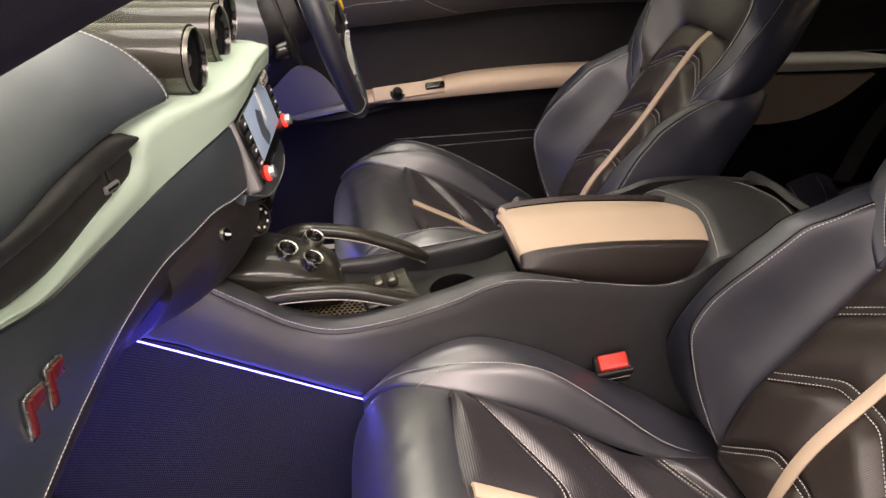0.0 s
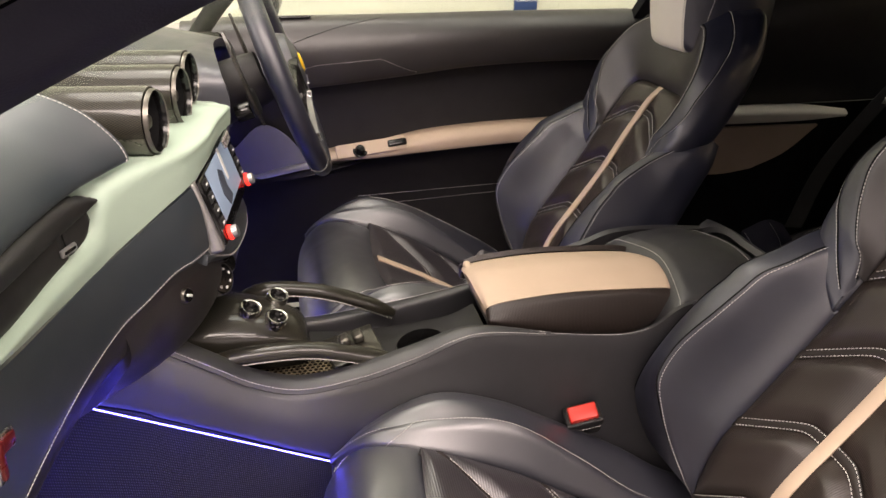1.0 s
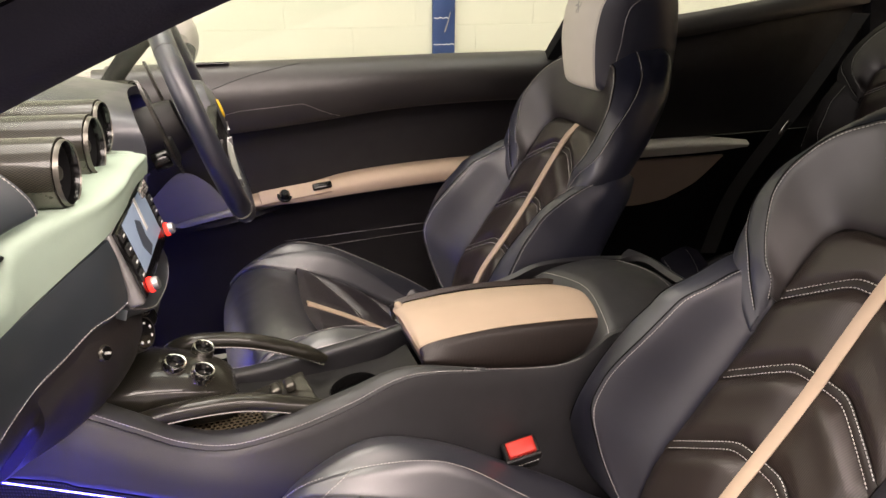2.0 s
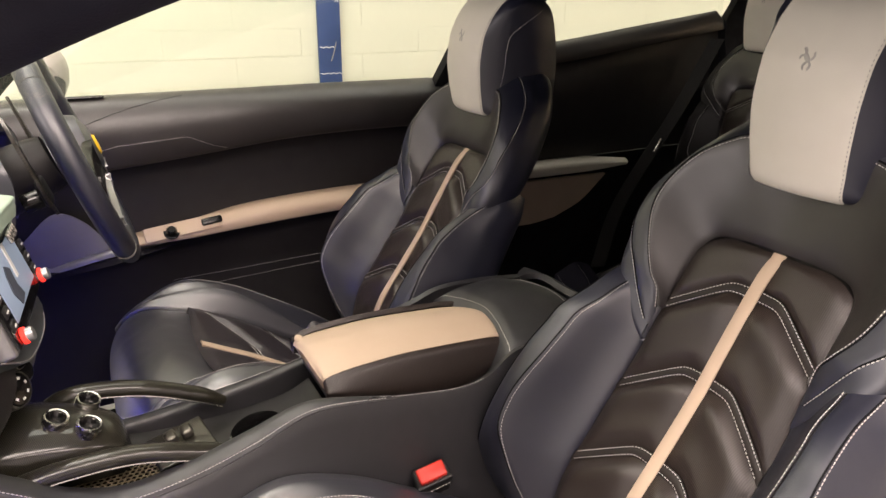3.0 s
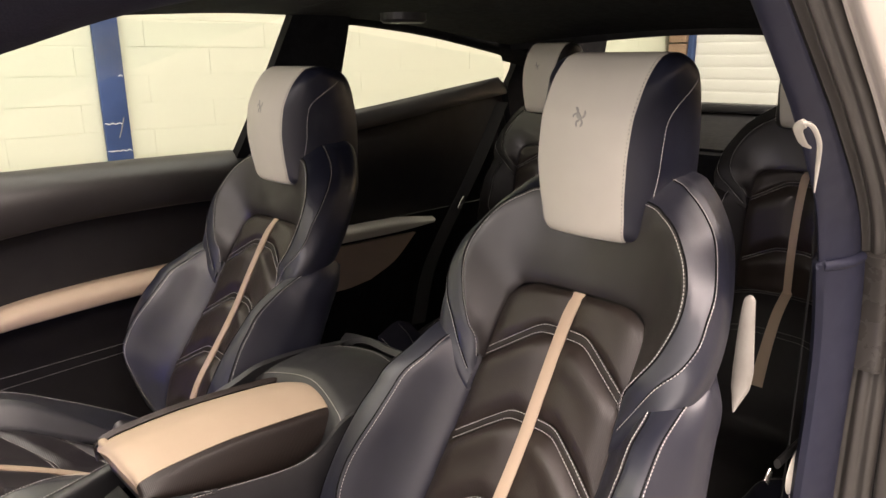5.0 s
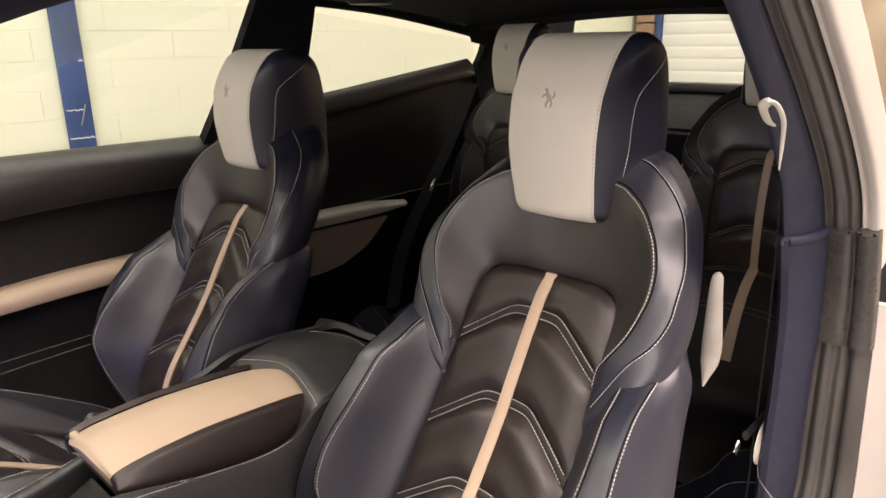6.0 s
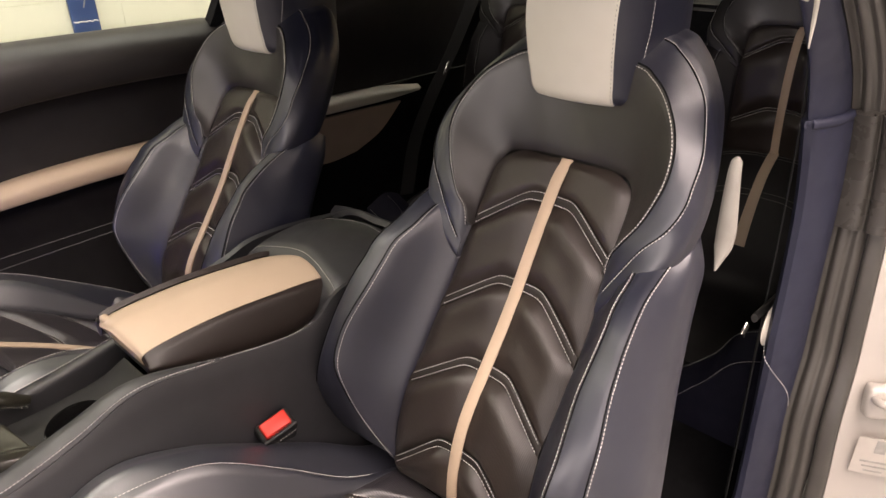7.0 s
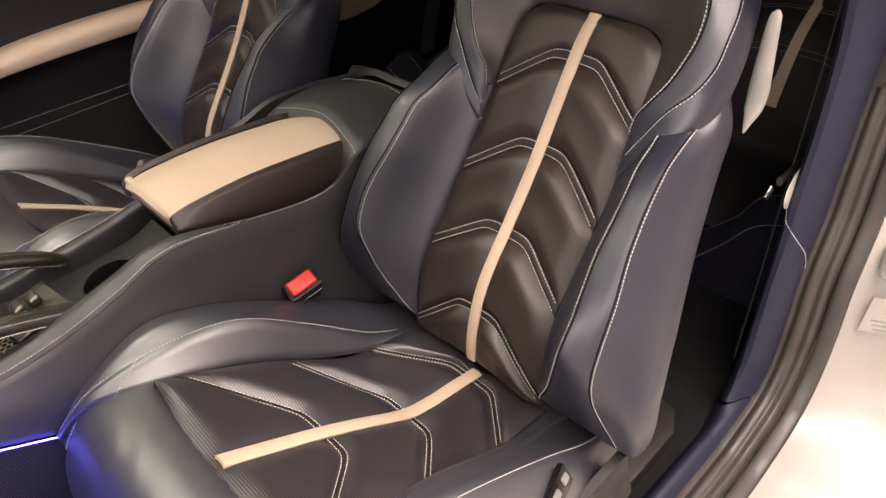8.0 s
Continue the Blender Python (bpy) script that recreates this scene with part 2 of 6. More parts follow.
NAVY = material("navy_leather", (0.02, 0.02, 0.03), build=leather((0.0066, 0.0078, 0.0190), (0.0098, 0.0115, 0.0260), 0.36, 0.48), spec=1.0, coat=0.42, film=0.46)
# the navy leather again, lightened and over-coated to lift the cushions' sheen
SHINY = material("lifted_sheen_navy_leather", (0.02, 0.02, 0.03), build=leather((0.0095, 0.0105, 0.0190), (0.0140, 0.0150, 0.0260), 0.40, 0.50), spec=1.0, coat=1.0, film=0.44)
SHINY.node_tree.nodes["Principled BSDF"].inputs["Coat IOR"].default_value = 2.0
CONSOLE = material("console_leather", (0.02, 0.02, 0.02), build=leather((0.0105, 0.0104, 0.0128), (0.0150, 0.0149, 0.0180), 0.46, 0.58), spec=0.85, coat=0.3, film=0.5)
BLACK = material("black_leather", (0.02, 0.02, 0.02), build=leather((0.0125, 0.0101, 0.0100), (0.0175, 0.0143, 0.0140), 0.38, 0.50), spec=0.9, coat=0.25, film=0.46)
BLACKM = material("matt_black_leather", (0.01, 0.01, 0.01), build=leather((0.0080, 0.0069, 0.0072), (0.0115, 0.0101, 0.0106), 0.50, 0.62), spec=0.5)
RIB = material("ribbed_leather", (0.02, 0.02, 0.02), 0.42, build=ribbed((0.0165, 0.0120, 0.0098), (0.034, 0.0245, 0.0198), 0.0021, 0.0, 0.00022), spec=0.65)
RIBC = material("ribbed_cushion_leather", (0.02, 0.02, 0.02), 0.38, build=ribbed((0.009, 0.0078, 0.0095), (0.050, 0.043, 0.050), 0.0030, 1.5708, 0.0004), spec=0.9, coat=0.25, film=0.42)
SAND = material("sand_leather", (0.55, 0.45, 0.34), build=leather((0.485, 0.375, 0.272), (0.545, 0.425, 0.312), 0.55, 0.68))
STONE = material("stone_grey_leather", (0.5, 0.47, 0.42), build=leather((0.61, 0.58, 0.505), (0.67, 0.64, 0.56), 0.7, 0.8))
# door leather as it looks lit: the light is in this lilac colour
LITDOOR = material("lit_door_leather", (0.2, 0.2, 0.24), build=leather((0.17, 0.165, 0.20), (0.21, 0.205, 0.245), 0.45, 0.6))
PALE = material("pale_grey_leather", (0.5, 0.5, 0.45), build=leather((0.36, 0.46, 0.37), (0.41, 0.52, 0.42), 0.45, 0.6))
NAVYM = material("dark_navy_cloth", (0.01, 0.01, 0.02), build=leather((0.006, 0.006, 0.014), (0.009, 0.009, 0.02), 0.65, 0.8), spec=0.25)
DASH = material("dark_blue_dash_leather", (0.03, 0.035, 0.045), build=leather((0.017, 0.0245, 0.031), (0.023, 0.0315, 0.039), 0.34, 0.44), spec=1.0, coat=0.45, film=0.36)
THREAD = material("pale_thread", (0.5, 0.48, 0.46), 0.7, build=mottled((0.52, 0.50, 0.48), (0.68, 0.66, 0.64), 200.0, (0.6, 0.8)))
CARBON = material("carbon_fibre", (0.03, 0.03, 0.03), 0.5, 0.0, weave, 0.35, 0.7, 0.06)
BROWN = material("dark_brown_plastic", (0.02, 0.016, 0.014), 0.5, build=mottled((0.008, 0.0063, 0.0055), (0.012, 0.0098, 0.0085), 15.0, (0.45, 0.6), 500.0, 0.0002))
BAND = material("dark_brown_leather", (0.02, 0.015, 0.012), build=leather((0.0135, 0.0098, 0.0080), (0.0190, 0.0140, 0.0115), 0.5, 0.62), spec=0.45)
LEVER = material("stone_grey_plastic", (0.30, 0.285, 0.25), 0.5, build=mottled((0.27, 0.255, 0.225), (0.33, 0.315, 0.28), 30.0, (0.42, 0.55)))
SUEDE = material("black_suede", (0.012, 0.012, 0.013), 0.95, build=mottled((0.005, 0.005, 0.0055), (0.010, 0.010, 0.011), 20.0, (0.85, 1.0), 400.0), spec=0.2)
CARPET = material("black_carpet", (0.015, 0.015, 0.016), 0.95, build=basket(0.0027, (0.016, 0.016, 0.018), (0.070, 0.068, 0.074)), spec=0.2)
PLASTIC = material("black_plastic", (0.015, 0.015, 0.015), 0.45, build=mottled((0.012, 0.012, 0.012), (0.02, 0.02, 0.02), 12.0, (0.4, 0.55), 900.0, 0.0001))
GLOSS = material("gloss_black", (0.006, 0.006, 0.006), 0.12, build=mottled((0.005, 0.005, 0.005), (0.008, 0.008, 0.008), 20.0, (0.08, 0.18)))
CHROME = material("brushed_metal", (0.62, 0.6, 0.56), 0.22, 1.0, mottled((0.55, 0.53, 0.5), (0.68, 0.66, 0.62), 60.0, (0.15, 0.3)))
SMOKE = material("smoked_metal", (0.14, 0.13, 0.11), 0.32, 0.85, mottled((0.11, 0.105, 0.09), (0.17, 0.16, 0.14), 30.0, (0.25, 0.42)))
GREYM = material("satin_silver_paint", (0.5, 0.5, 0.5), 0.38, 0.8, mottled((0.42, 0.42, 0.42), (0.52, 0.52, 0.52), 40.0, (0.3, 0.45)))
RUBBER = material("black_rubber", (0.06, 0.055, 0.05), 0.5, build=mottled((0.052, 0.048, 0.043), (0.070, 0.065, 0.058), 10.0, (0.34, 0.42), 500.0, 0.00006))
TRIM = material("navy_trim", (0.03, 0.032, 0.05), build=leather((0.0112, 0.0128, 0.030), (0.0155, 0.0177, 0.037), 0.5, 0.65))
WHITE = material("pearl_white_paint", (0.78, 0.77, 0.74), 0.35, 0.0, mottled((0.40, 0.37, 0.335), (0.45, 0.42, 0.38), 3.0, (0.30, 0.40), 60.0, 0.0), 0.5, 0.15, 0.2)
RED = material("red_plastic", (0.75, 0.035, 0.02), 0.35, build=mottled((0.50, 0.022, 0.014), (0.60, 0.032, 0.018), 60.0, (0.3, 0.45)))
DARKRED = material("dark_red_enamel", (0.25, 0.012, 0.012), 0.3, build=mottled((0.075, 0.006, 0.006), (0.11, 0.008, 0.008), 60.0, (0.25, 0.4)))
YELLOW = material("yellow_enamel", (0.8, 0.5, 0.02), 0.3, build=mottled((0.75, 0.46, 0.02), (0.85, 0.55, 0.03), 60.0, (0.25, 0.4)))
WEBBING = material("black_webbing", (0.01, 0.01, 0.011), 0.8, build=ribbed((0.006, 0.006, 0.006), (0.02, 0.02, 0.021), 0.002, 0.6))
GREYTXT = material("grey_print", (0.3, 0.29, 0.27), 0.7, build=mottled((0.26, 0.25, 0.23), (0.34, 0.33, 0.3), 90.0))
PAPER = material("pale_paper", (0.44, 0.41, 0.37), 0.6, build=mottled((0.44, 0.405, 0.365), (0.48, 0.445, 0.40), 40.0))
EMBOSS = material("embossed_grey_leather", (0.36, 0.34, 0.31), 0.6, build=mottled((0.33, 0.32, 0.29), (0.40, 0.385, 0.35), 90.0))
SEAL = material("smooth_seal_rubber", (0.04, 0.037, 0.034), 0.3, build=mottled((0.038, 0.035, 0.031), (0.050, 0.046, 0.041), 12.0, (0.24, 0.32), 500.0, 0.00005))
WHITETXT = material("white_print", (0.8, 0.8, 0.78), 0.5, build=mottled((0.75, 0.75, 0.73), (0.85, 0.85, 0.83), 90.0))


def glow(name, colour, strength):
    m = bpy.data.materials.new(name)
    m.use_nodes = True
    n = m.node_tree.nodes["Principled BSDF"]
    n.inputs["Base Color"].default_value = (*colour, 1)
    n.inputs["Emission Color"].default_value = (*colour, 1)
    n.inputs["Emission Strength"].default_value = strength
    return m


LED = glow("blue_led", (0.12, 0.12, 1.0), 70.0)
LEDS = glow("blue_led_strip", (0.11, 0.09, 1.0), 27.0)
LEDP = glow("bright_blue_led", (0.09, 0.075, 1.0), 340.0)
REDGLOW = glow("red_lamp", (1.0, 0.03, 0.02), 2.0)
SCREEN = glow("lit_display", (0.26, 0.33, 0.44), 0.28)
SCREEND = glow("dark_display_shapes", (0.05, 0.06, 0.08), 0.2)


def glass(name, tintc=(0.97, 0.985, 0.975)):
    m = bpy.data.materials.new(name)
    m.use_nodes = True
    t = m.node_tree
    t.nodes.clear()
    out = t.nodes.new("ShaderNodeOutputMaterial")
    mix = t.nodes.new("ShaderNodeMixShader")
    clear = node(t, "ShaderNodeBsdfTransparent", Color=(*tintc, 1))
    shine = node(t, "ShaderNodeBsdfGlossy", Roughness=0.02)
    mix.inputs[0].default_value = 0.025
    t.links.new(clear.outputs[0], mix.inputs[1])
    t.links.new(shine.outputs[0], mix.inputs[2])
    t.links.new(mix.outputs[0], out.inputs[0])
    return m


GLASS = glass("window_glass")
MIRRORG = material("dark_tinted_glass", (0.02, 0.02, 0.02), 0.03, 0.0, mottled((0.015, 0.015, 0.014), (0.025, 0.024, 0.022), 5.0, (0.02, 0.05), 30.0, 0.0), 1.0, 1.0)

# ---- the garage ----
WALL_Y = 1.5


def plaster(dark, light):
    return mottled(dark, light, 2.2, (0.55, 0.75), 45.0, 0.002)


CREAM = material("cream_wall_paint", (0.78, 0.76, 0.58), 0.6, build=plaster((0.62, 0.65, 0.51), (0.70, 0.725, 0.57)))
BLUE = material("blue_wall_paint", (0.03, 0.06, 0.18), 0.5, build=mottled((0.02, 0.045, 0.13), (0.045, 0.085, 0.22), 7.0, (0.4, 0.6), 60.0, 0.001))
CONCRETE = material("grey_concrete", (0.3, 0.3, 0.29), 0.6, build=mottled((0.24, 0.24, 0.23), (0.34, 0.34, 0.32), 1.6, (0.35, 0.6), 60.0, 0.001))
GREYW = material("dark_grey_wall_paint", (0.14, 0.135, 0.13), 0.7, build=mottled((0.12, 0.115, 0.11), (0.16, 0.155, 0.15), 2.2, (0.6, 0.8), 45.0, 0.002))
SHUTTER = material("white_shutter_paint", (0.74, 0.74, 0.7), 0.45, build=mottled((0.70, 0.70, 0.65), (0.78, 0.78, 0.74), 2.0, (0.4, 0.55)))
CEILING = material("grey_ceiling_paint", (0.7, 0.7, 0.68), 0.8, build=mottled((0.66, 0.66, 0.64), (0.74, 0.74, 0.72), 2.0, (0.7, 0.9)))


def slab(x0, x1, y0, y1, z0, z1, bevel=0.0):
    return Geo().box((x1 - x0, y1 - y0, z1 - z0), pose((x0 + x1) / 2, (y0 + y1) / 2, (z0 + z1) / 2), bevel)


def rings(tree, s_):
    w = node(tree, "ShaderNodeTexWave", Scale=0.9, Distortion=5.0, Detail=3.0)
    w.wave_type = "RINGS"
    tree.links.new(place(tree), w.inputs["Vector"])
    tree.links.new(tint(tree, w.outputs["Fac"], (0.42, 0.33, 0.22), (0.56, 0.46, 0.32)), s_.inputs["Base Color"])
    bump(tree, s_, w.outputs["Fac"], 0.3, 0.01)


TAN = material("tan_stone", (0.5, 0.4, 0.28), 0.6, build=rings)

solo("floor", slab(-4.2, 4.25, -3.7, 1.9, -0.1, 0.0), CONCRETE, "grey concrete garage floor", "floor", kind="structure")
solo("ceiling", slab(-4.2, 4.25, -3.7, 1.9, 3.0, 3.1), CEILING, "grey painted garage ceiling", "ceiling", kind="structure")
wall_east = solo("wall_east", slab(-4.2, 4.25, WALL_Y - 0.0015, WALL_Y + 0.2, 0, 3), CREAM, "cream painted brick garage wall", "wall", kind="structure")
solo("wall_west", slab(2.3, 4.25, -3.7, -3.5, 0, 3).box((2.9, 0.2, 3), pose(-2.75, -3.6, 1.5)).box((3.6, 0.2, 0.4), pose(0.5, -3.6, 2.8)), GREYW, "dark grey garage wall", "wall", kind="structure")
solo("wall_south", slab(-4.2, -4.0, 0.6, WALL_Y, 0, 3).box((0.2, 0.5, 3), pose(-4.1, -3.25, 1.5)).box((0.2, 3.6, 0.5), pose(-4.1, -1.2, 2.75)), GREYW, "dark grey garage wall", "wall", kind="structure")
wall_north = solo("wall_north", slab(4.05, 4.25, -3.5, WALL_Y, 0, 3), TAN, "tan stone garage wall behind the car", "wall", kind="structure")

# painted blue pilaster with runs of white paint
pilaster = thing("pilaster", "blue painted flat pilaster on the cream brick wall", "pilaster", at=(-0.017, 0, 0.015))
part("face", slab(0.378, 0.458, WALL_Y - 0.022, WALL_Y - 0.006, 0, 3, 0.003), BLUE, pilaster)
for z, k in ((0.885, 1.0), (0.972, 0.7)):
    g = Geo()
    x = np.linspace(0.380, 0.380 + 0.074 * k, 9)
    line = np.stack([x, x * 0 + WALL_Y - 0.0225, z + 0.0025 * np.sin(x * 300)], 1)
    g.tube(line, 0.0016, 6)
    part("paint_run", g, WHITETXT, pilaster, "thin run of white paint")
part("paint_run", Geo().tube(cr([(0.452, WALL_Y - 0.0225, 1.118), (0.447, WALL_Y - 0.0225, 1.124), (0.440, WALL_Y - 0.0225, 1.118)], 7), 0.0018, 6), WHITETXT, pilaster, "thin run of white paint")
part("scuff", Geo().tube(cr([(0.44, WALL_Y - 0.0225, 0.99), (0.428, WALL_Y - 0.0225, 0.95), (0.419, WALL_Y - 0.0225, 0.925)], 8), 0.0018, 6), GREYTXT, pilaster, "pale scuff")

# brown brick pier, blue post and white shutter behind the car
BRICKS = material("brown_brick", (0.3, 0.2, 0.13), 0.8, build=mottled((0.24, 0.15, 0.10), (0.38, 0.26, 0.17), 9.0, (0.7, 0.9), 80.0, 0.002))
shutter = thing("roller_shutter", "white roller shutter with fine horizontal slats", "shutter")
slat = Geo().tube([(0, -0.65, 0), (0, 0.65, 0)], 0.0045, 12, 0.0395, up=(0, 0, 1)).mesh("slat")
slat.materials.append(SHUTTER)
for i in range(34):
    ob = new("slat", slat)
    ob.parent, ob.location = shutter, (3.98, 0.645, 0.04 + 0.075 * i)
part("seam", Geo().tube([(3.964, 0.90, 1.36), (3.964, 0.52, 1.0)], 0.004, 6), GREYTXT, shutter, "diagonal dark cable across the slats")
solo("steel_post", slab(3.94, 4.03, 1.30, 1.335, 0, 3, 0.006), BLUE, "blue painted steel post beside the shutter", "post")
pier = thing("brick_pier", "brown brick pier beside the shutter", "pier")
pb = slab(-0.06, 0.06, -0.06, 0.06, -0.0325, 0.0325, 0.004).mesh("brick")
pb.materials.append(BRICKS)
for i in range(32):
    ob = new("brick", pb)
    ob.parent, ob.location = pier, (3.985, 1.40, 0.04 + 0.075 * i)

# ---- the car's shell ----
# roof lining with its crown, from the windscreen header to the rear window
def roof_line(x):
    """Height and half width of the roof's inner edge."""
    k = np.interp(x, [-0.25, 0.0, 0.4, 0.8, 1.3, 1.7, 2.1], [1.225, 1.258, 1.278, 1.272, 1.215, 1.14, 1.03])
    w = np.interp(x, [-0.25, 0.0, 0.4, 0.8, 1.3, 1.7, 2.1], [0.545, 0.56, 0.575, 0.575, 0.56, 0.53, 0.48])
    return k, w


xs = [-0.04, 0.12, 0.4, 0.8, 1.25]
rails = []
for f in (-1, -0.55, 0, 0.55, 1):
    rails.append([(x, f * roof_line(x)[1], roof_line(x)[0] + 0.028 * (1 - f * f)) for x in xs])
lining = thing("roof_lining", "black suede roof lining", "roof lining", kind="structure")
part("panel", Geo().sheet(loft(rails, 40, 8), 0.02, -1), SUEDE, lining)
part("outer_skin", Geo().sheet(loft(rails, 30, 6) + np.array((0, 0, 0.028)), 0.01, -1), WHITE, lining, "pearl white roof skin")
solo("reading_lamp", Geo().lathe([(0.0, 0.0), (0.045, 0.0), (0.05, 0.006), (0.05, 0.02), (0, 0.02)], 24, pose(0.62, 0.33, 1.256, 0, 0, 0)), PLASTIC, "round black lamp in the suede roof lining", "lamp")

# pillars: front ones either side, in dark suede
def pillar(name, pts, r, ry, mat, label, up=(0, 1, 0)):
    return solo(name, Geo().tube(cr(pts, 30), r, 16, ry, up=up), mat, label, "pillar", kind="structure")


EDGE = [(-1.15, 0.79), (-0.9, 0.915), (-0.70, 1.021), (-0.529, 1.107), (-0.48, 1.131), (-0.416, 1.160), (-0.36, 1.181), (-0.308, 1.197), (-0.2, 1.217), (0.0, 1.235), (0.2, 1.244)]
fp = thing("front_pillar", "dark navy windscreen pillar with grey rubber seal at the open door", "pillar", kind="structure")
nav = loft([[(x, -0.545, z + 0.03) for x, z in EDGE], [(x, -0.585, z + 0.004) for x, z in EDGE], [(x, -0.60, z) for x, z in EDGE], [(x, -0.622, z + 0.008) for x, z in EDGE], [(x, -0.634, z + 0.027) for x, z in EDGE]], 60, 6)
part("cover", Geo().sheet(nav, 0.006, 1), NAVYM, fp, "dark navy cover")
sea = loft([[(x, -0.635, z + 0.028) for x, z in EDGE], [(x, -0.655, z + 0.030) for x, z in EDGE], [(x, -0.668, z + 0.05) for x, z in EDGE], [(x, -0.668, z + 0.10) for x, z in EDGE]], 60, 6)
part("seal", Geo().sheet(sea, 0.006, 1), RUBBER, fp, "grey-brown rubber seal")
part("outer_skin", Geo().sheet(loft([[(x, -0.55, z + 0.06) for x, z in EDGE], [(x, -0.60, z + 0.10) for x, z in EDGE], [(x, -0.668, z + 0.105) for x, z in EDGE]], 50, 5), 0.01, 1), WHITE, fp, "pearl white outer skin")
pillar("front_pillar", [(-0.70, 0.70, 0.79), (-0.622, 0.675, 0.89), (-0.54, 0.655, 0.998), (-0.43, 0.63, 1.10), (-0.25, 0.58, 1.235), (0.05, 0.565, 1.285), (0.5, 0.585, 1.300), (0.8, 0.585, 1.292)], 0.018, 0.03, SUEDE, "black suede windscreen pillar on the driver's side")
# driver's side: centre pillar between the two side windows
g = loft([[(0.40, 0.735, 0.955), (0.445, 0.67, 1.10), (0.51, 0.58, 1.33)], [(0.53, 0.715, 0.96), (0.56, 0.655, 1.10), (0.585, 0.57, 1.33)], [(0.65, 0.69, 0.99), (0.65, 0.645, 1.11), (0.648, 0.57, 1.33)]], 16, 6)
centre = solo("centre_pillar", Geo().sheet(g, 0.03, 1), SUEDE, "black suede pillar between the driver's side windows", "pillar", kind="structure")
# frame of the rear side window
g = loft([[(0.62, 0.69, 1.036), (0.8, 0.69, 1.054), (1.05, 0.68, 1.088), (1.32, 0.665, 1.125)], [(0.62, 0.665, 0.985), (0.8, 0.665, 1.0), (1.05, 0.655, 1.035), (1.36, 0.64, 1.075)]], 24, 6)
solo("quarter_sill", Geo().sheet(puff(g, 0.01, 0.05, 0.3, -1), 0.05, -1), BLACK, "black leather ledge under the rear side window", "trim", kind="structure")
pillar("quarter_rail", [(0.60, 0.6, 1.285), (0.72, 0.605, 1.282), (0.95, 0.61, 1.262), (1.2, 0.62, 1.226), (1.36, 0.64, 1.200), (1.44, 0.655, 1.17)], 0.02, 0.025, SUEDE, "black suede rail over the rear side window")
g = loft([[(1.39, 0.655, 1.23), (1.375, 0.665, 1.15), (1.34, 0.665, 1.08), (1.34, 0.64, 0.95)], [(1.75, 0.56, 1.25), (1.75, 0.58, 1.14), (1.75, 0.6, 1.05), (1.75, 0.6, 0.92)]], 12, 8)
solo("rear_pillar", Geo().sheet(g, 0.03, -1), SUEDE, "black suede rear pillar", "pillar", kind="structure")
g = loft([[(1.20, 0.56, 1.215), (1.45, 0.53, 1.19), (1.62, 0.52, 1.17)], [(1.3, 0.63, 1.175), (1.5, 0.62, 1.14), (1.66, 0.6, 1.10)]], 12, 6)
solo("rear_pillar_top", Geo().sheet(g, 0.03, -1), SUEDE, "black suede trim over the rear pillar", "trim", kind="structure")

# glass
def pane(name, a, b, c, d, label):
    ob = solo(name, Geo().sheet(loft([[a, b], [d, c]], 6, 6), 0.004, 1), GLASS, label, "window", kind="structure")
    ob.visible_shadow = False
    return ob


pane("window_1", (-0.56, 0.765, 0.945), (0.40, 0.755, 0.945), (0.54, 0.615, 1.26), (-0.1, 0.60, 1.25), "clear side window of the driver's door")
pane("window_2", (0.70, 0.70, 0.99), (1.36, 0.675, 1.08), (1.30, 0.625, 1.18), (0.67, 0.60, 1.25), "clear rear side window")
pane("windscreen", (-1.15, -0.66, 0.92), (-1.15, 0.66, 0.92), (-0.04, 0.56, 1.26), (-0.04, -0.56, 1.26), "clear raked windscreen")
pane("window_3", (1.95, -0.50, 1.03), (1.95, 0.50, 1.03), (1.45, 0.46, 1.245), (1.45, -0.46, 1.245), "clear rear window over the luggage bay")

# rear: header over the rear window, parcel shelf, tail
g = loft([[(1.25, -0.56, 1.205), (1.28, 0, 1.235), (1.25, 0.56, 1.205)], [(1.45, -0.53, 1.225), (1.47, 0, 1.25), (1.45, 0.53, 1.225)]], 20, 4)
solo("rear_header", Geo().sheet(g, 0.03, 1), SUEDE, "black suede header over the rear window", "trim", kind="structure")
g = loft([[(1.30, -0.62, 0.93), (1.30, 0, 0.94), (1.30, 0.62, 0.93)], [(1.7, -0.62, 0.96), (1.7, 0, 0.97), (1.7, 0.62, 0.96)], [(2.1, -0.6, 1.0), (2.1, 0, 1.01), (2.1, 0.6, 1.0)]], 20, 6)
solo("parcel_shelf", Geo().sheet(g, 0.03, -1), SUEDE, "black suede shelf behind the rear seats", "shelf", kind="structure")
solo("rear_window_sill", slab(1.93, 2.0, -0.5, 0.5, 1.0, 1.03, 0.008), PLASTIC, "black strip along the foot of the rear window", "trim", kind="structure")
# darker suede in place of carpet paints in the rear footwell's shade
solo("rear_bulkhead", slab(1.34, 1.38, -0.66, 0.66, 0.2, 0.95), SUEDE, "black carpeted bulkhead behind the rear seats", "bulkhead", kind="structure")
g = loft([[(1.30, -0.60, 1.19), (1.5, -0.57, 1.21), (1.9, -0.52, 1.06)], [(1.30, -0.65, 0.95), (1.5, -0.64, 0.95), (1.95, -0.6, 0.95)]], 14, 6)
solo("rear_pillar", Geo().sheet(g, 0.03, 1), SUEDE, "black suede rear pillar on the passenger side", "pillar", kind="structure")

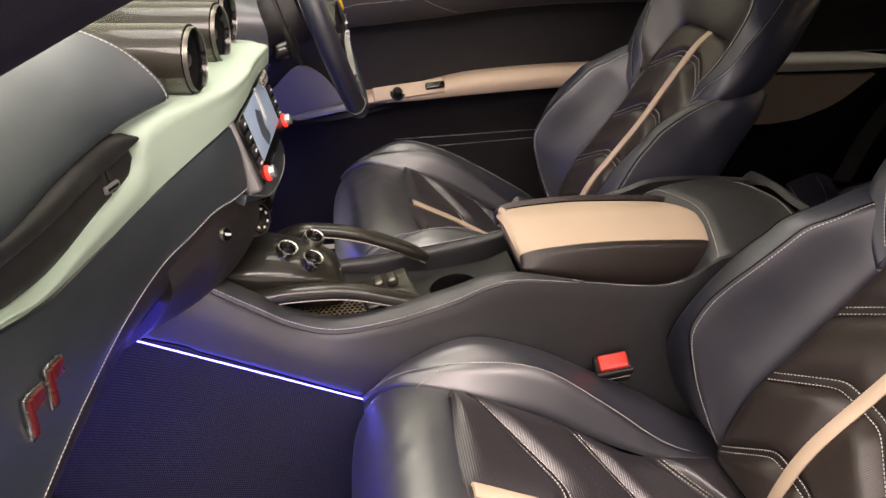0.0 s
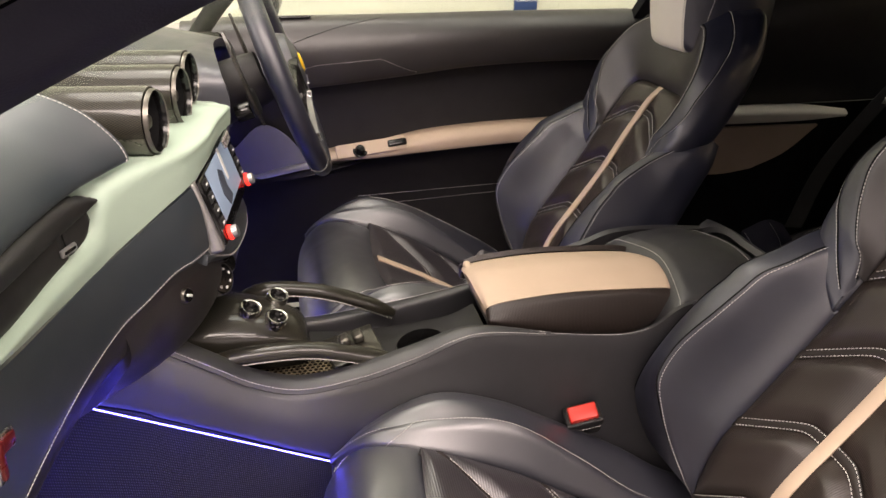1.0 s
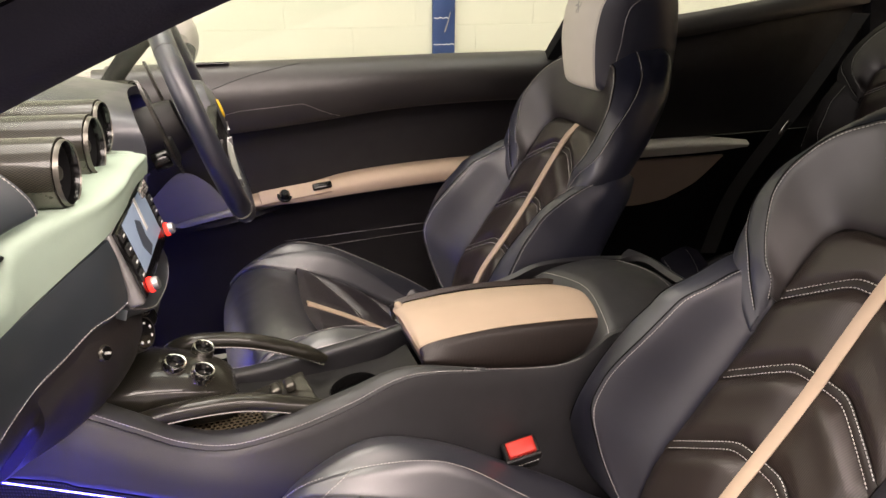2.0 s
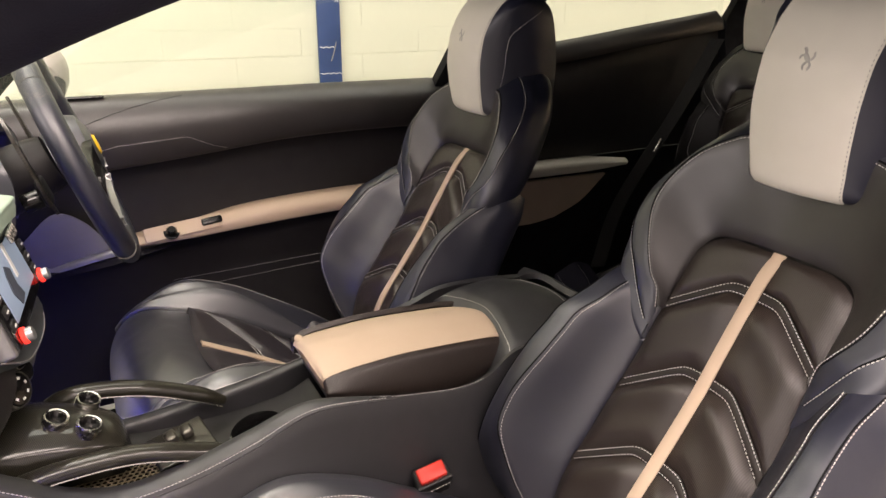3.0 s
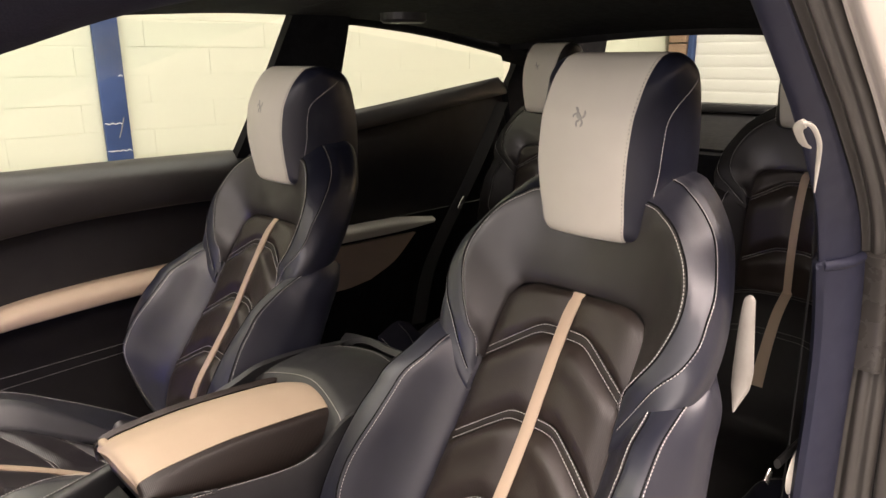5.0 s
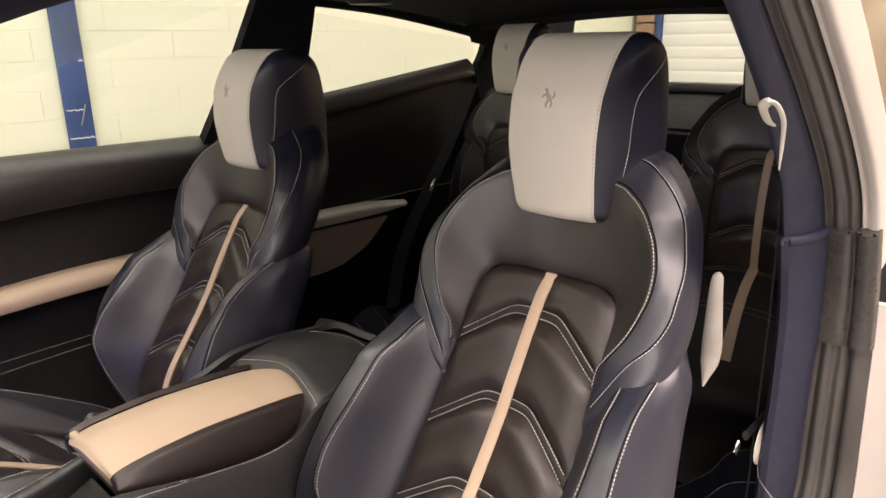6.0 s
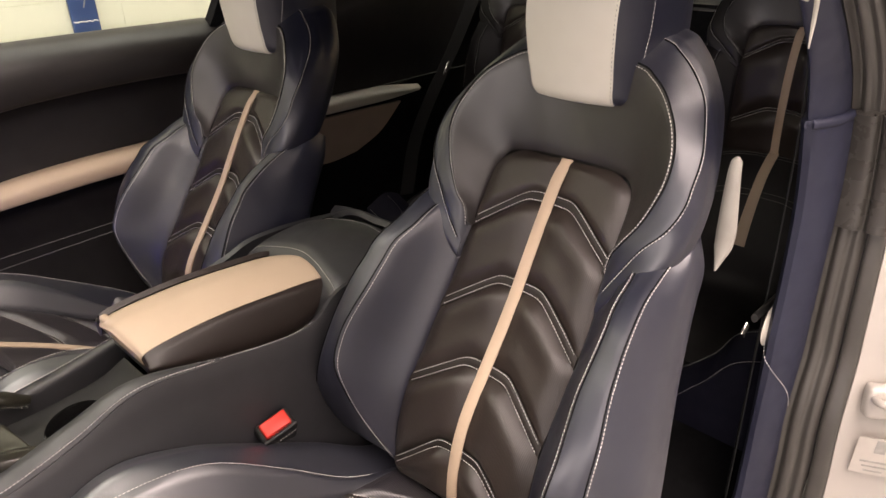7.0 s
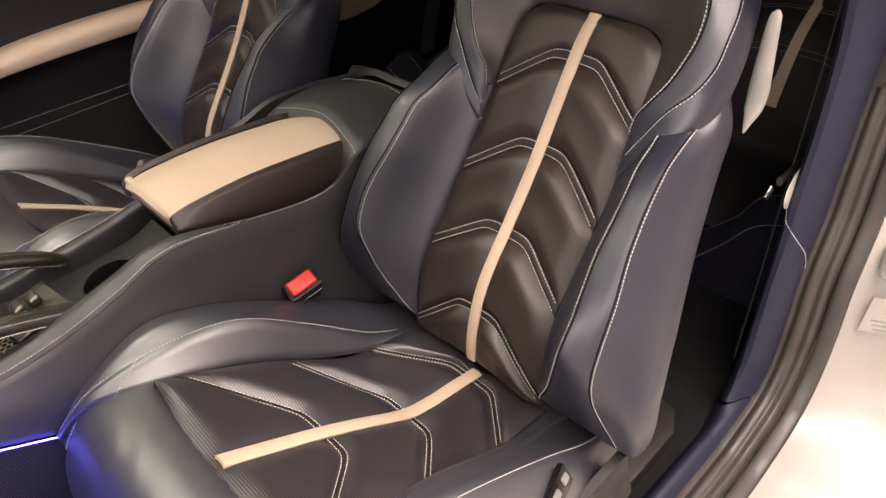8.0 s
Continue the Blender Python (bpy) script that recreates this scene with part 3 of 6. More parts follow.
# floor pan, carpets, bulkhead in front of the feet
# suede, darker than the other carpets: the shade between the seats is coloured in
solo("floor_pan", slab(-1.2, 1.36, -0.61, 0.78, 0.18, 0.215), SUEDE, "black carpeted car floor", "floor", kind="structure")
g = loft([[(-0.62, -0.68, 0.30), (-0.62, -0.13, 0.30)], [(-0.80, -0.68, 0.36), (-0.80, -0.13, 0.38)], [(-1.02, -0.68, 0.62), (-1.02, -0.13, 0.64)], [(-1.08, -0.68, 0.85), (-1.08, -0.13, 0.86)]], 20, 10)
solo("toe_board", Geo().sheet(g, 0.02, 1), CARPET, "black carpeted toe board in the passenger footwell", "footwell", kind="structure")
g = loft([[(-0.62, 0.14, 0.27), (-0.62, 0.72, 0.27)], [(-0.85, 0.14, 0.31), (-0.85, 0.72, 0.31)], [(-1.05, 0.14, 0.62), (-1.05, 0.72, 0.62)], [(-1.1, 0.14, 0.9), (-1.1, 0.72, 0.9)]], 20, 10)
solo("toe_board", Geo().sheet(g, 0.02, 1), CARPET, "black carpeted toe board in the driver's footwell", "footwell", kind="structure")
solo("scuttle", slab(-1.25, -1.12, -0.75, 0.8, 0.2, 0.93), PLASTIC, "black bulkhead in front of the footwells", "bulkhead", kind="structure")

# driver's door ----------------------------------------------------------
door = thing("driver_door", "closed driver's door trimmed in dark leather with a sand armrest", "car door", at=(-0.003, -0.006, 0.008))


def along(pairs, n=5):
    """Rail along the door from (x, y, z) points."""
    return [tuple(p) for p in pairs]


DX = [-0.62, -0.40, -0.18, 0.0, 0.2, 0.42]
top_z = [0.95, 0.953, 0.955, 0.957, 0.957, 0.955]
low_z = [0.80, 0.808, 0.825, 0.842, 0.848, 0.845]
rails = [[(x, 0.765, z - 0.006) for x, z in zip(DX, top_z)], [(x, 0.745, z + 0.002) for x, z in zip(DX, top_z)], [(x, 0.715, z - 0.012) for x, z in zip(DX, top_z)], [(x, 0.69, (z + l) / 2 + 0.01) for x, z, l in zip(DX, top_z, low_z)], [(x, 0.695, l + 0.008) for x, l in zip(DX, low_z)], [(x, 0.72, l) for x, l in zip(DX, low_z)]]
DTOP = loft(rails, 48, 8)
part("upper_pad", Geo().sheet(DTOP, 0.01, -1), BLACK, door)
arm_z = [0.605, 0.628, 0.668, 0.69, 0.697, 0.70]
rails = [[(x, 0.735, l + 0.006) for x, l in zip(DX, low_z)], [(x, 0.745, (l + a) / 2 + 0.02) for x, l, a in zip(DX, low_z, arm_z)], [(x, 0.742, a + 0.008) for x, a in zip(DX, arm_z)]]
part("middle_panel", Geo().sheet(loft(rails, 40, 8), 0.01, -1), BLACKM, door)
AX = [-0.34, -0.22, -0.1, 0.05, 0.2, 0.42]
az = [0.655, 0.668, 0.69, 0.70, 0.702, 0.70]
bz = [0.640, 0.642, 0.650, 0.657, 0.66, 0.66]
rails = [[(x, 0.745, z + 0.001) for x, z in zip(AX, az)], [(x, 0.705, z + 0.004) for x, z in zip(AX, az)], [(x, 0.682, (z * 0.7 + b * 0.3)) for x, z, b in zip(AX, az, bz)], [(x, 0.684, b + 0.004) for x, b in zip(AX, bz)], [(x, 0.70, b) for x, b in zip(AX, bz)]]
DARM = loft(rails, 40, 6)
part("armrest", Geo().sheet(DARM, 0.01, -1), SAND, door, "sand leather armrest")
rails = [[(-0.62, 0.745, 0.60), (-0.5, 0.735, 0.612), (-0.34, 0.70, 0.648)], [(-0.62, 0.73, 0.59), (-0.5, 0.715, 0.600), (-0.34, 0.684, 0.638)]]
part("pull", Geo().sheet(puff(loft(rails, 20, 6), 0.006, 0.1, 0.4, -1), 0.012, -1), GREYM, door, "satin metal end of the armrest")
rails = [[(x, 0.715, b - 0.002) for x, b in zip(DX, [0.585, 0.60, 0.642, 0.65, 0.658, 0.66])], [(x, 0.735, 0.59) for x in DX], [(x, 0.745, 0.50) for x in DX], [(x, 0.735, 0.36) for x in DX], [(x, 0.72, 0.26) for x in DX]]
DLOW = loft(rails, 40, 8)
part("lower_panel", Geo().sheet(DLOW, 0.012, -1), BLACKM, door)
part("outer_skin", slab(-0.75, 0.46, 0.80, 0.86, 0.25, 0.935, 0.01), WHITE, door, "pearl white outer skin")
part("window_ledge", slab(-0.60, 0.43, 0.752, 0.80, 0.935, 0.952, 0.004), RUBBER, door, "black rubber strip along the glass")
s = np.linspace(0, 1, 60)
part("stitching", Geo().thread(on(DLOW, 0.32 + 0.65 * s, 0.40 + 0.03 * (1 - s), 0.001, -1)), THREAD, door)
part("stitching", Geo().thread(on(DLOW, 0.36 + 0.61 * s, 0.45 + 0.04 * (1 - s), 0.001, -1)), THREAD, door)
part("stitching", Geo().thread(on(DTOP, np.interp(s, [0, 0.7, 1], [0.05, 0.36, 0.46]), np.interp(s, [0, 0.45, 0.75, 1], [0.78, 0.68, 0.68, 0.8]), 0.001, -1)), THREAD, door)
part("seam", Geo().tube(on(DTOP, 0.16 + 0.22 * s, 0.60 - 0.28 * s, 0.0, -1), 0.0012, 6), PLASTIC, door, "dark seam in the upper pad")
part("speaker_slot", Geo().box((0.10, 0.012, 0.006), pose(-0.40, 0.735, 0.957), 0.003, 3), GLOSS, door, "gloss black demister slot")
sw = part("switch_plate", Geo().box((0.165, 0.012, 0.034), pose(-0.235, 0.690, 0.669, -38, -6, 0), 0.004), SAND, door, "sand switch plate")
part("window_switch", Geo().box((0.045, 0.014, 0.016), pose(-0.175, 0.685, 0.679, -38, -6, 0), 0.004, 3), GLOSS, sw, "gloss black window switch")
part("mirror_knob", Geo().lathe([(0, 0), (0.012, 0), (0.012, 0.006), (0.008, 0.012), (0, 0.012)], 18, pose(-0.262, 0.682, 0.667, 40, 0, 0)), GLOSS, sw, "gloss black mirror knob")
part("mirror_base", Geo().lathe([(0, 0), (0.017, 0), (0.017, 0.003), (0, 0.003)], 18, pose(-0.262, 0.684, 0.664, 40, 0, 0)), GLOSS, sw)
# lit forward part of the door, its brightness painted on as lilac grey
g = loft([[(-0.545, 0.727, 0.672), (-0.482, 0.727, 0.725), (-0.43, 0.727, 0.704), (-0.385, 0.727, 0.645)], [(-0.545, 0.726, 0.64), (-0.49, 0.724, 0.66), (-0.44, 0.724, 0.655), (-0.39, 0.726, 0.635)], [(-0.525, 0.727, 0.618), (-0.495, 0.727, 0.611), (-0.44, 0.727, 0.615), (-0.405, 0.727, 0.624)]], 20, 6)
part("front_panel", Geo().sheet(g, 0.006, 1), LITDOOR, door, "door's front panel with its lit tone painted in lilac grey")
# outside mirror on the driver's door
mirror = thing("door_mirror", "white door mirror outside the driver's window", "mirror")
part("housing", Geo().tube(cr([(-0.455, 0.90, 0.985), (-0.45, 0.97, 0.995), (-0.445, 1.05, 0.995)], 10), [0.03, 0.038, 0.043, 0.045, 0.045, 0.045, 0.043, 0.04, 0.03, 0.015], 16, [0.03, 0.05, 0.062, 0.066, 0.066, 0.066, 0.062, 0.055, 0.04, 0.02]), WHITE, mirror)
part("stalk", Geo().tube([(-0.45, 0.82, 0.93), (-0.435, 0.90, 0.975)], 0.02, 12), PLASTIC, mirror)

# rear side trim on the driver's side ------------------------------------
side = thing("rear_side_trim", "dark leather rear side trim with a sand armrest panel", "side trim", kind="structure")
RX = [0.44, 0.7, 0.95, 1.2, 1.42]
zt = [0.962, 1.0, 1.033, 1.064, 1.095]
rails = [[(x, 0.70 - 0.01 * i, z) for i, (x, z) in enumerate(zip(RX, zt))], [(x, 0.66, z - 0.07) for x, z in zip(RX, zt)], [(x, 0.665, 0.80) for x in RX], [(x, 0.675, 0.73) for x in RX]]
part("upper_panel", Geo().sheet(loft(rails, 30, 8), 0.02, -1), BLACKM, side)
g = loft([[(0.60, 0.68, 0.735), (0.85, 0.68, 0.73), (1.03, 0.675, 0.708)], [(0.60, 0.63, 0.728), (0.85, 0.63, 0.722), (1.01, 0.64, 0.705)], [(0.60, 0.628, 0.70), (0.85, 0.628, 0.697), (1.0, 0.64, 0.698)]], 20, 6)
part("armrest", Geo().sheet(g, 0.01, -1), STONE, side, "stone grey leather rear armrest")
rails = [[(x, 0.70, 0.72) for x in RX], [(x, 0.715, 0.6) for x in RX], [(x, 0.70, 0.42) for x in RX], [(x, 0.70, 0.22) for x in RX]]
part("lower_panel", Geo().sheet(loft(rails, 30, 8), 0.02, -1), SUEDE, side)
g = loft([[(0.56, 0.70, 0.668), (0.8, 0.70, 0.664), (0.98, 0.698, 0.66)], [(0.56, 0.708, 0.60), (0.76, 0.708, 0.59), (0.90, 0.706, 0.585)], [(0.56, 0.706, 0.548), (0.70, 0.706, 0.535), (0.80, 0.704, 0.545)]], 20, 8)
part("panel", Geo().sheet(g, 0.01, -1), SAND, side, "sand leather door pocket panel")
rb_ = thing("seat_belt", "black rear seat belt hanging beside the rear seat", "seat belt")
part("webbing", Geo().sheet(loft([[(1.24, 0.60, 1.05), (1.12, 0.60, 0.86), (0.93, 0.60, 0.60), (0.85, 0.58, 0.42)], [(1.28, 0.585, 1.05), (1.16, 0.585, 0.86), (0.97, 0.585, 0.60), (0.89, 0.565, 0.42)]], 24, 3), 0.002, 1), WEBBING, rb_)
part("guide", Geo().box((0.012, 0.008, 0.045), pose(1.06, 0.58, 0.76, 0, 35, 0), 0.003), CHROME, rb_, "small metal guide")

# ---- seats ----
SEAT_Y = 0.37
FRONT = np.array([(0.066, 0.36), (0.072, 0.42), (0.0755, 0.452), (0.0775, 0.492), (0.087, 0.537), (0.102, 0.575), (0.124, 0.609), (0.150, 0.645), (0.195, 0.710), (0.233, 0.775), (0.270, 0.836), (0.300, 0.881), (0.334, 0.945), (0.360, 1.02), (0.372, 1.10)])
REAR = np.array([(1.172, 0.58), (1.170, 0.66), (1.164, 0.745), (1.168, 0.836), (1.182, 0.905), (1.204, 0.95), (1.228, 1.0), (1.25, 1.06), (1.262, 1.14)])


def smooth_profile(p):
    q = cr(p, 200)
    return lambda z: np.interp(z, q[:, 1], q[:, 0])


def back_of(profile, fit=lambda z: z):
    """Turns (across, height, out) into a place on a seat's backrest."""
    at = smooth_profile(profile)

    def b(u, z, off=0.0):
        u, z, off = np.broadcast_arrays(*(np.array(k, float) for k in (u, z, off)))
        h = fit(z)
        x = at(h)
        d = (at(h + 0.012) - at(h - 0.012)) / 0.024
        k = 1 / np.sqrt(1 + d * d)
        return np.stack([x - off * k, u, h + off * d * k], -1)

    return b


def rail_of(b, pts):
    p = np.array(pts, float)
    return b(p[:, 0], p[:, 1], p[:, 2])


def mirrored(half):
    """A left half from its foot to the middle, carried on down the other side."""
    return half + [(-u, z, o) for u, z, o in half[-2::-1]]


CHEV = [(0.836, 0.786), (0.734, 0.683), (0.636, 0.589), (0.535, 0.466)]
HALF = 0.106


def chevron(pair, u):
    top, edge = pair
    d = np.abs(u) - 0.034
    return top - (top - edge) / 0.075 * 0.5 * (np.sqrt(d * d + 0.008**2) + d)


def insert_top(u):
    return 0.882 - 0.02 * np.clip((np.abs(u) - 0.06) / 0.046, 0, 1) ** 2


def insert_half(z):
    return np.interp(z, [0.44, 0.5, 0.6, 0.7, 0.8, 0.86, 0.885], [0.121, 0.117, 0.112, 0.112, 0.109, 0.106, 0.098])


def backrest(owner, b, folds=CHEV, outboard=-1):
    """Quilted insert, stripe, side bolsters and shoulder piece."""
    rest = part("backrest", Geo().sheet(np.stack([b(np.linspace(-0.145, 0.145, 13), z, -0.012) for z in np.linspace(0.96, 0.46, 16)]), 0.03, 1), BLACK, owner)
    band = 0.0058
    edges = [insert_top] + [lambda u, k=k, s=s: chevron(k, u) + s * band for k in folds for s in (1, -1)] + [lambda u: 0.445 + 0 * u]
    s = np.linspace(-1, 1, 45)
    for i in range(len(edges) - 1):
        bnd = i % 2 == 1
        rows = []
        for f in np.linspace(0, 1, 5 if bnd else 22):
            u = s * HALF
            for _ in range(3):
                z = edges[i](u) * (1 - f) + edges[i + 1](u) * f
                u = s * insert_half(z)
            rows.append(b(u, z, 0.004 if bnd else 0.002))
        g = np.array(rows)
        if bnd:
            part("chevron_band", Geo().sheet(puff(g, 0.002, 0.05, 0.3), 0.012, 1), BAND, rest, "plain leather band between stitch rows")
            for q in (0.12, 0.88):
                a = np.linspace(0.02, 0.98, 80)
                part("stitching", Geo().thread(on(puff(g, 0.002, 0.05, 0.3), a, a * 0 + q, 0.0006)), THREAD, rest)
        else:
            h = 0.011 if i else 0.008
            n = g.shape[0]
            t = np.linspace(0, 1, n)[:, None]
            lump = puff(g, h, 0.12, 0.22)
            # fuller just under each band
            dip = 1 - 0.75 * np.exp(-((s / 0.17) ** 2))
            lump = g + (lump - g) * dip[None, :, None]
            lump = lump + normals(g) * (0.006 * np.exp(-(((t - 0.25) / 0.2) ** 2)) * (np.cos(s * 1.45) * dip)[None, :])[:, :, None] * (1.0 if i else 0.3)
            part("quilted_panel", Geo().sheet(lump, 0.02, 1).flat_map(lump[..., [1, 2]]), RIB, rest)
    # stripe down the middle
    z = np.linspace(0.883, 0.452, 50)
    lift = 0.0112 + 0 * z
    lift[:3] = (0.004, 0.007, 0.0095)
    g = np.array([b(u, z, lift - 0.0016 * abs(u / 0.0086) ** 3) for u in np.linspace(-0.0086, 0.0086, 5)])
    part("stripe", Geo().sheet(g, 0.004, -1), SAND, rest, "sand leather stripe")
    # side bolsters
    for e in (1, -1):
        r1 = [(e * u, k, o) for u, k, o in ((0.120, 0.456, 0.0), (0.130, 0.480, 0.014), (0.153, 0.522, 0.040), (0.166, 0.552, 0.064), (0.177, 0.578, 0.090), (0.180, 0.605, 0.098), (0.177, 0.632, 0.099), (0.172, 0.665, 0.095), (0.170, 0.70, 0.088), (0.168, 0.732, 0.080), (0.161, 0.757, 0.062), (0.158, 0.783, 0.040), (0.148, 0.812, 0.012), (0.138, 0.84, -0.012))]
        r0 = [(e * insert_half(k), k, 0.0) for k in np.linspace(0.452, 0.83, len(r1))]
        r2 = [(e * u, k, o) for u, k, o in ((0.236, 0.446, 0.0), (0.245, 0.475, 0.02), (0.240, 0.511, 0.045), (0.229, 0.545, 0.066), (0.220, 0.572, 0.079), (0.216, 0.60, 0.086), (0.211, 0.632, 0.092), (0.204, 0.67, 0.095), (0.199, 0.70, 0.091), (0.196, 0.728, 0.086), (0.188, 0.765, 0.060), (0.187, 0.79, 0.040), (0.184, 0.818, 0.012), (0.172, 0.845, -0.012))]
        if e == outboard:
            r2[:6] = [(e * u, k, o) for u, k, o in ((0.236, 0.446, -0.01), (0.232, 0.474, 0.004), (0.219, 0.507, 0.020), (0.210, 0.537, 0.040), (0.209, 0.565, 0.060), (0.211, 0.595, 0.078))]
        r3 = [(e * u, k, o) for u, k, o in ((0.250, 0.43, -0.03), (0.256, 0.455, -0.02), (0.258, 0.49, -0.01), (0.255, 0.53, 0.0), (0.252, 0.56, 0.0), (0.247, 0.59, 0.0), (0.240, 0.62, 0.0), (0.230, 0.655, 0.0), (0.222, 0.685, 0.0), (0.216, 0.71, 0.0), (0.208, 0.755, 0.0), (0.204, 0.785, 0.0), (0.199, 0.818, -0.008), (0.18, 0.85, -0.03))]
        r4 = [(u * 0.96, k, -0.06) for u, k, o in r3]
        r5 = [(e * 0.12, k, -0.085) for u, k, o in r3]
        inner = puff(loft([rail_of(b, r0), rail_of(b, [((p[0] * 0.5 + q[0] * 0.5), (p[1] + q[1]) / 2, q[2] * 0.36) for p, q in zip(r0, r1)]), rail_of(b, r1)], 60, 9), 0.003, 0.06, 0.12, e)
        part("bolster_face", Geo().sheet(inner, 0.012, e), NAVY, rest)
        mid = puff(loft([rail_of(b, r1), rail_of(b, r2)], 60, 8), 0.0022, 0.06, 0.3, e)
        part("bolster_edge", Geo().sheet(mid, 0.012, e), NAVY, rest)
        outer = loft([rail_of(b, r2), rail_of(b, r3), rail_of(b, r4), rail_of(b, r5)], 60, 9)
        part("bolster_side", Geo().sheet(outer, 0.01, e), NAVY, rest)
        a = np.linspace(0.02, 0.99, 100)
        part("stitching", Geo().thread(on(inner, a, a * 0 + 0.965, 0.0012, e)), THREAD, rest)
        part("stitching", Geo().thread(on(outer, a, a * 0 + 0.012, 0.0012, e)), THREAD, rest)
        # black cords laid on the seams draw the shade of their creases
        for grid in (mid, outer):
            part("seam", Geo().tube(on(grid, a, a * 0, 0.0002, e), 0.0010, 6), SUEDE, rest, "dark cord painting the shade of the seam's crease")
    # shoulder piece round the top of the insert
    ri = [(0.1070, 0.772, 0.003), (0.1085, 0.79, 0.003), (0.1085, 0.80, 0.002), (0.1075, 0.815, 0.002), (0.107, 0.83, 0.002), (0.106, 0.845, 0.002), (0.104, 0.858, 0.002), (0.098, 0.870, 0.002), (0.088, 0.878, 0.002), (0.072, 0.882, 0.002), (0.05, 0.884, 0.002), (0.025, 0.885, 0.002), (0, 0.885, 0.002)]
    rm = [(0.1095, 0.7715, 0.009), (0.116, 0.797, 0.024), (0.128, 0.810, 0.036), (0.146, 0.834, 0.043), (0.158, 0.858, 0.052), (0.163, 0.880, 0.058), (0.161, 0.905, 0.060), (0.152, 0.931, 0.059), (0.140, 0.953, 0.057), (0.125, 0.972, 0.052), (0.104, 0.989, 0.045), (0.080, 1.001, 0.040), (0, 1.014, 0.03)]
    ro = [(0.112, 0.754, 0.012), (0.134, 0.782, 0.028), (0.155, 0.811, 0.040), (0.176, 0.833, 0.043), (0.187, 0.855, 0.047), (0.188, 0.880, 0.050), (0.185, 0.910, 0.045), (0.173, 0.942, 0.034), (0.158, 0.973, 0.022), (0.135, 1.0, 0.012), (0.111, 1.021, 0.009), (0.085, 1.034, 0.004), (0, 1.05, 0.0)]
    re_ = [(0.112, 0.735, 0.004), (0.139, 0.758, 0.020), (0.166, 0.780, 0.028), (0.188, 0.806, 0.024), (0.196, 0.838, 0.016), (0.195, 0.872, 0.014), (0.188, 0.906, 0.010), (0.176, 0.942, 0.004), (0.161, 0.976, -0.004), (0.138, 1.005, -0.012), (0.113, 1.027, -0.018), (0.087, 1.040, -0.02), (0, 1.055, -0.025)]
    i_, m_, o_, e_ = (mirrored(r) for r in (ri, rm, ro, re_))
    h_ = mirrored([((p[0] + q[0]) / 2, (p[1] + q[1]) / 2, 0.42 * q[2] + 0.006) for p, q in zip(ri, rm)])
    k_ = mirrored([(u * 0.92, z, o - 0.05) for u, z, o in re_])
    b_ = mirrored([(u * 0.55, 0.77 + (z - 0.735) * 0.62, -0.085) for u, z, o in re_])
    yoke = loft([rail_of(b, r) for r in (i_, h_, m_)], 121, 9)
    yoke = puff(yoke, 0.003, 0.02, 0.08, 1)
    part("shoulder_panel", Geo().sheet(yoke[:, 2:-2], 0.003, 1), BLACK, rest)
    lip = puff(loft([rail_of(b, m_), rail_of(b, o_)], 121, 8), 0.0016, 0.02, 0.3, 1)
    part("shoulder_edge", Geo().sheet(lip, 0.012, 1), NAVY, rest)
    rim = loft([rail_of(b, o_), rail_of(b, e_), rail_of(b, k_), rail_of(b, b_)], 121, 8)
    part("shoulder_side", Geo().sheet(rim, 0.012, 1), NAVY, rest)
    a = np.linspace(0.01, 0.99, 260)
    part("stitching", Geo().thread(on(yoke, a, a * 0 + 0.972, 0.0012, 1)), THREAD, rest)
    part("stitching", Geo().thread(on(rim, a, a * 0 + 0.012, 0.0012, 1)), THREAD, rest)
    # the same black cords for crease shade round the shoulder
    for grid in (lip, rim):
        part("seam", Geo().tube(on(grid, a, a * 0, 0.0002, 1), 0.0011, 6), SUEDE, rest, "dark cord painting the shade of the seam's crease")
    return rest


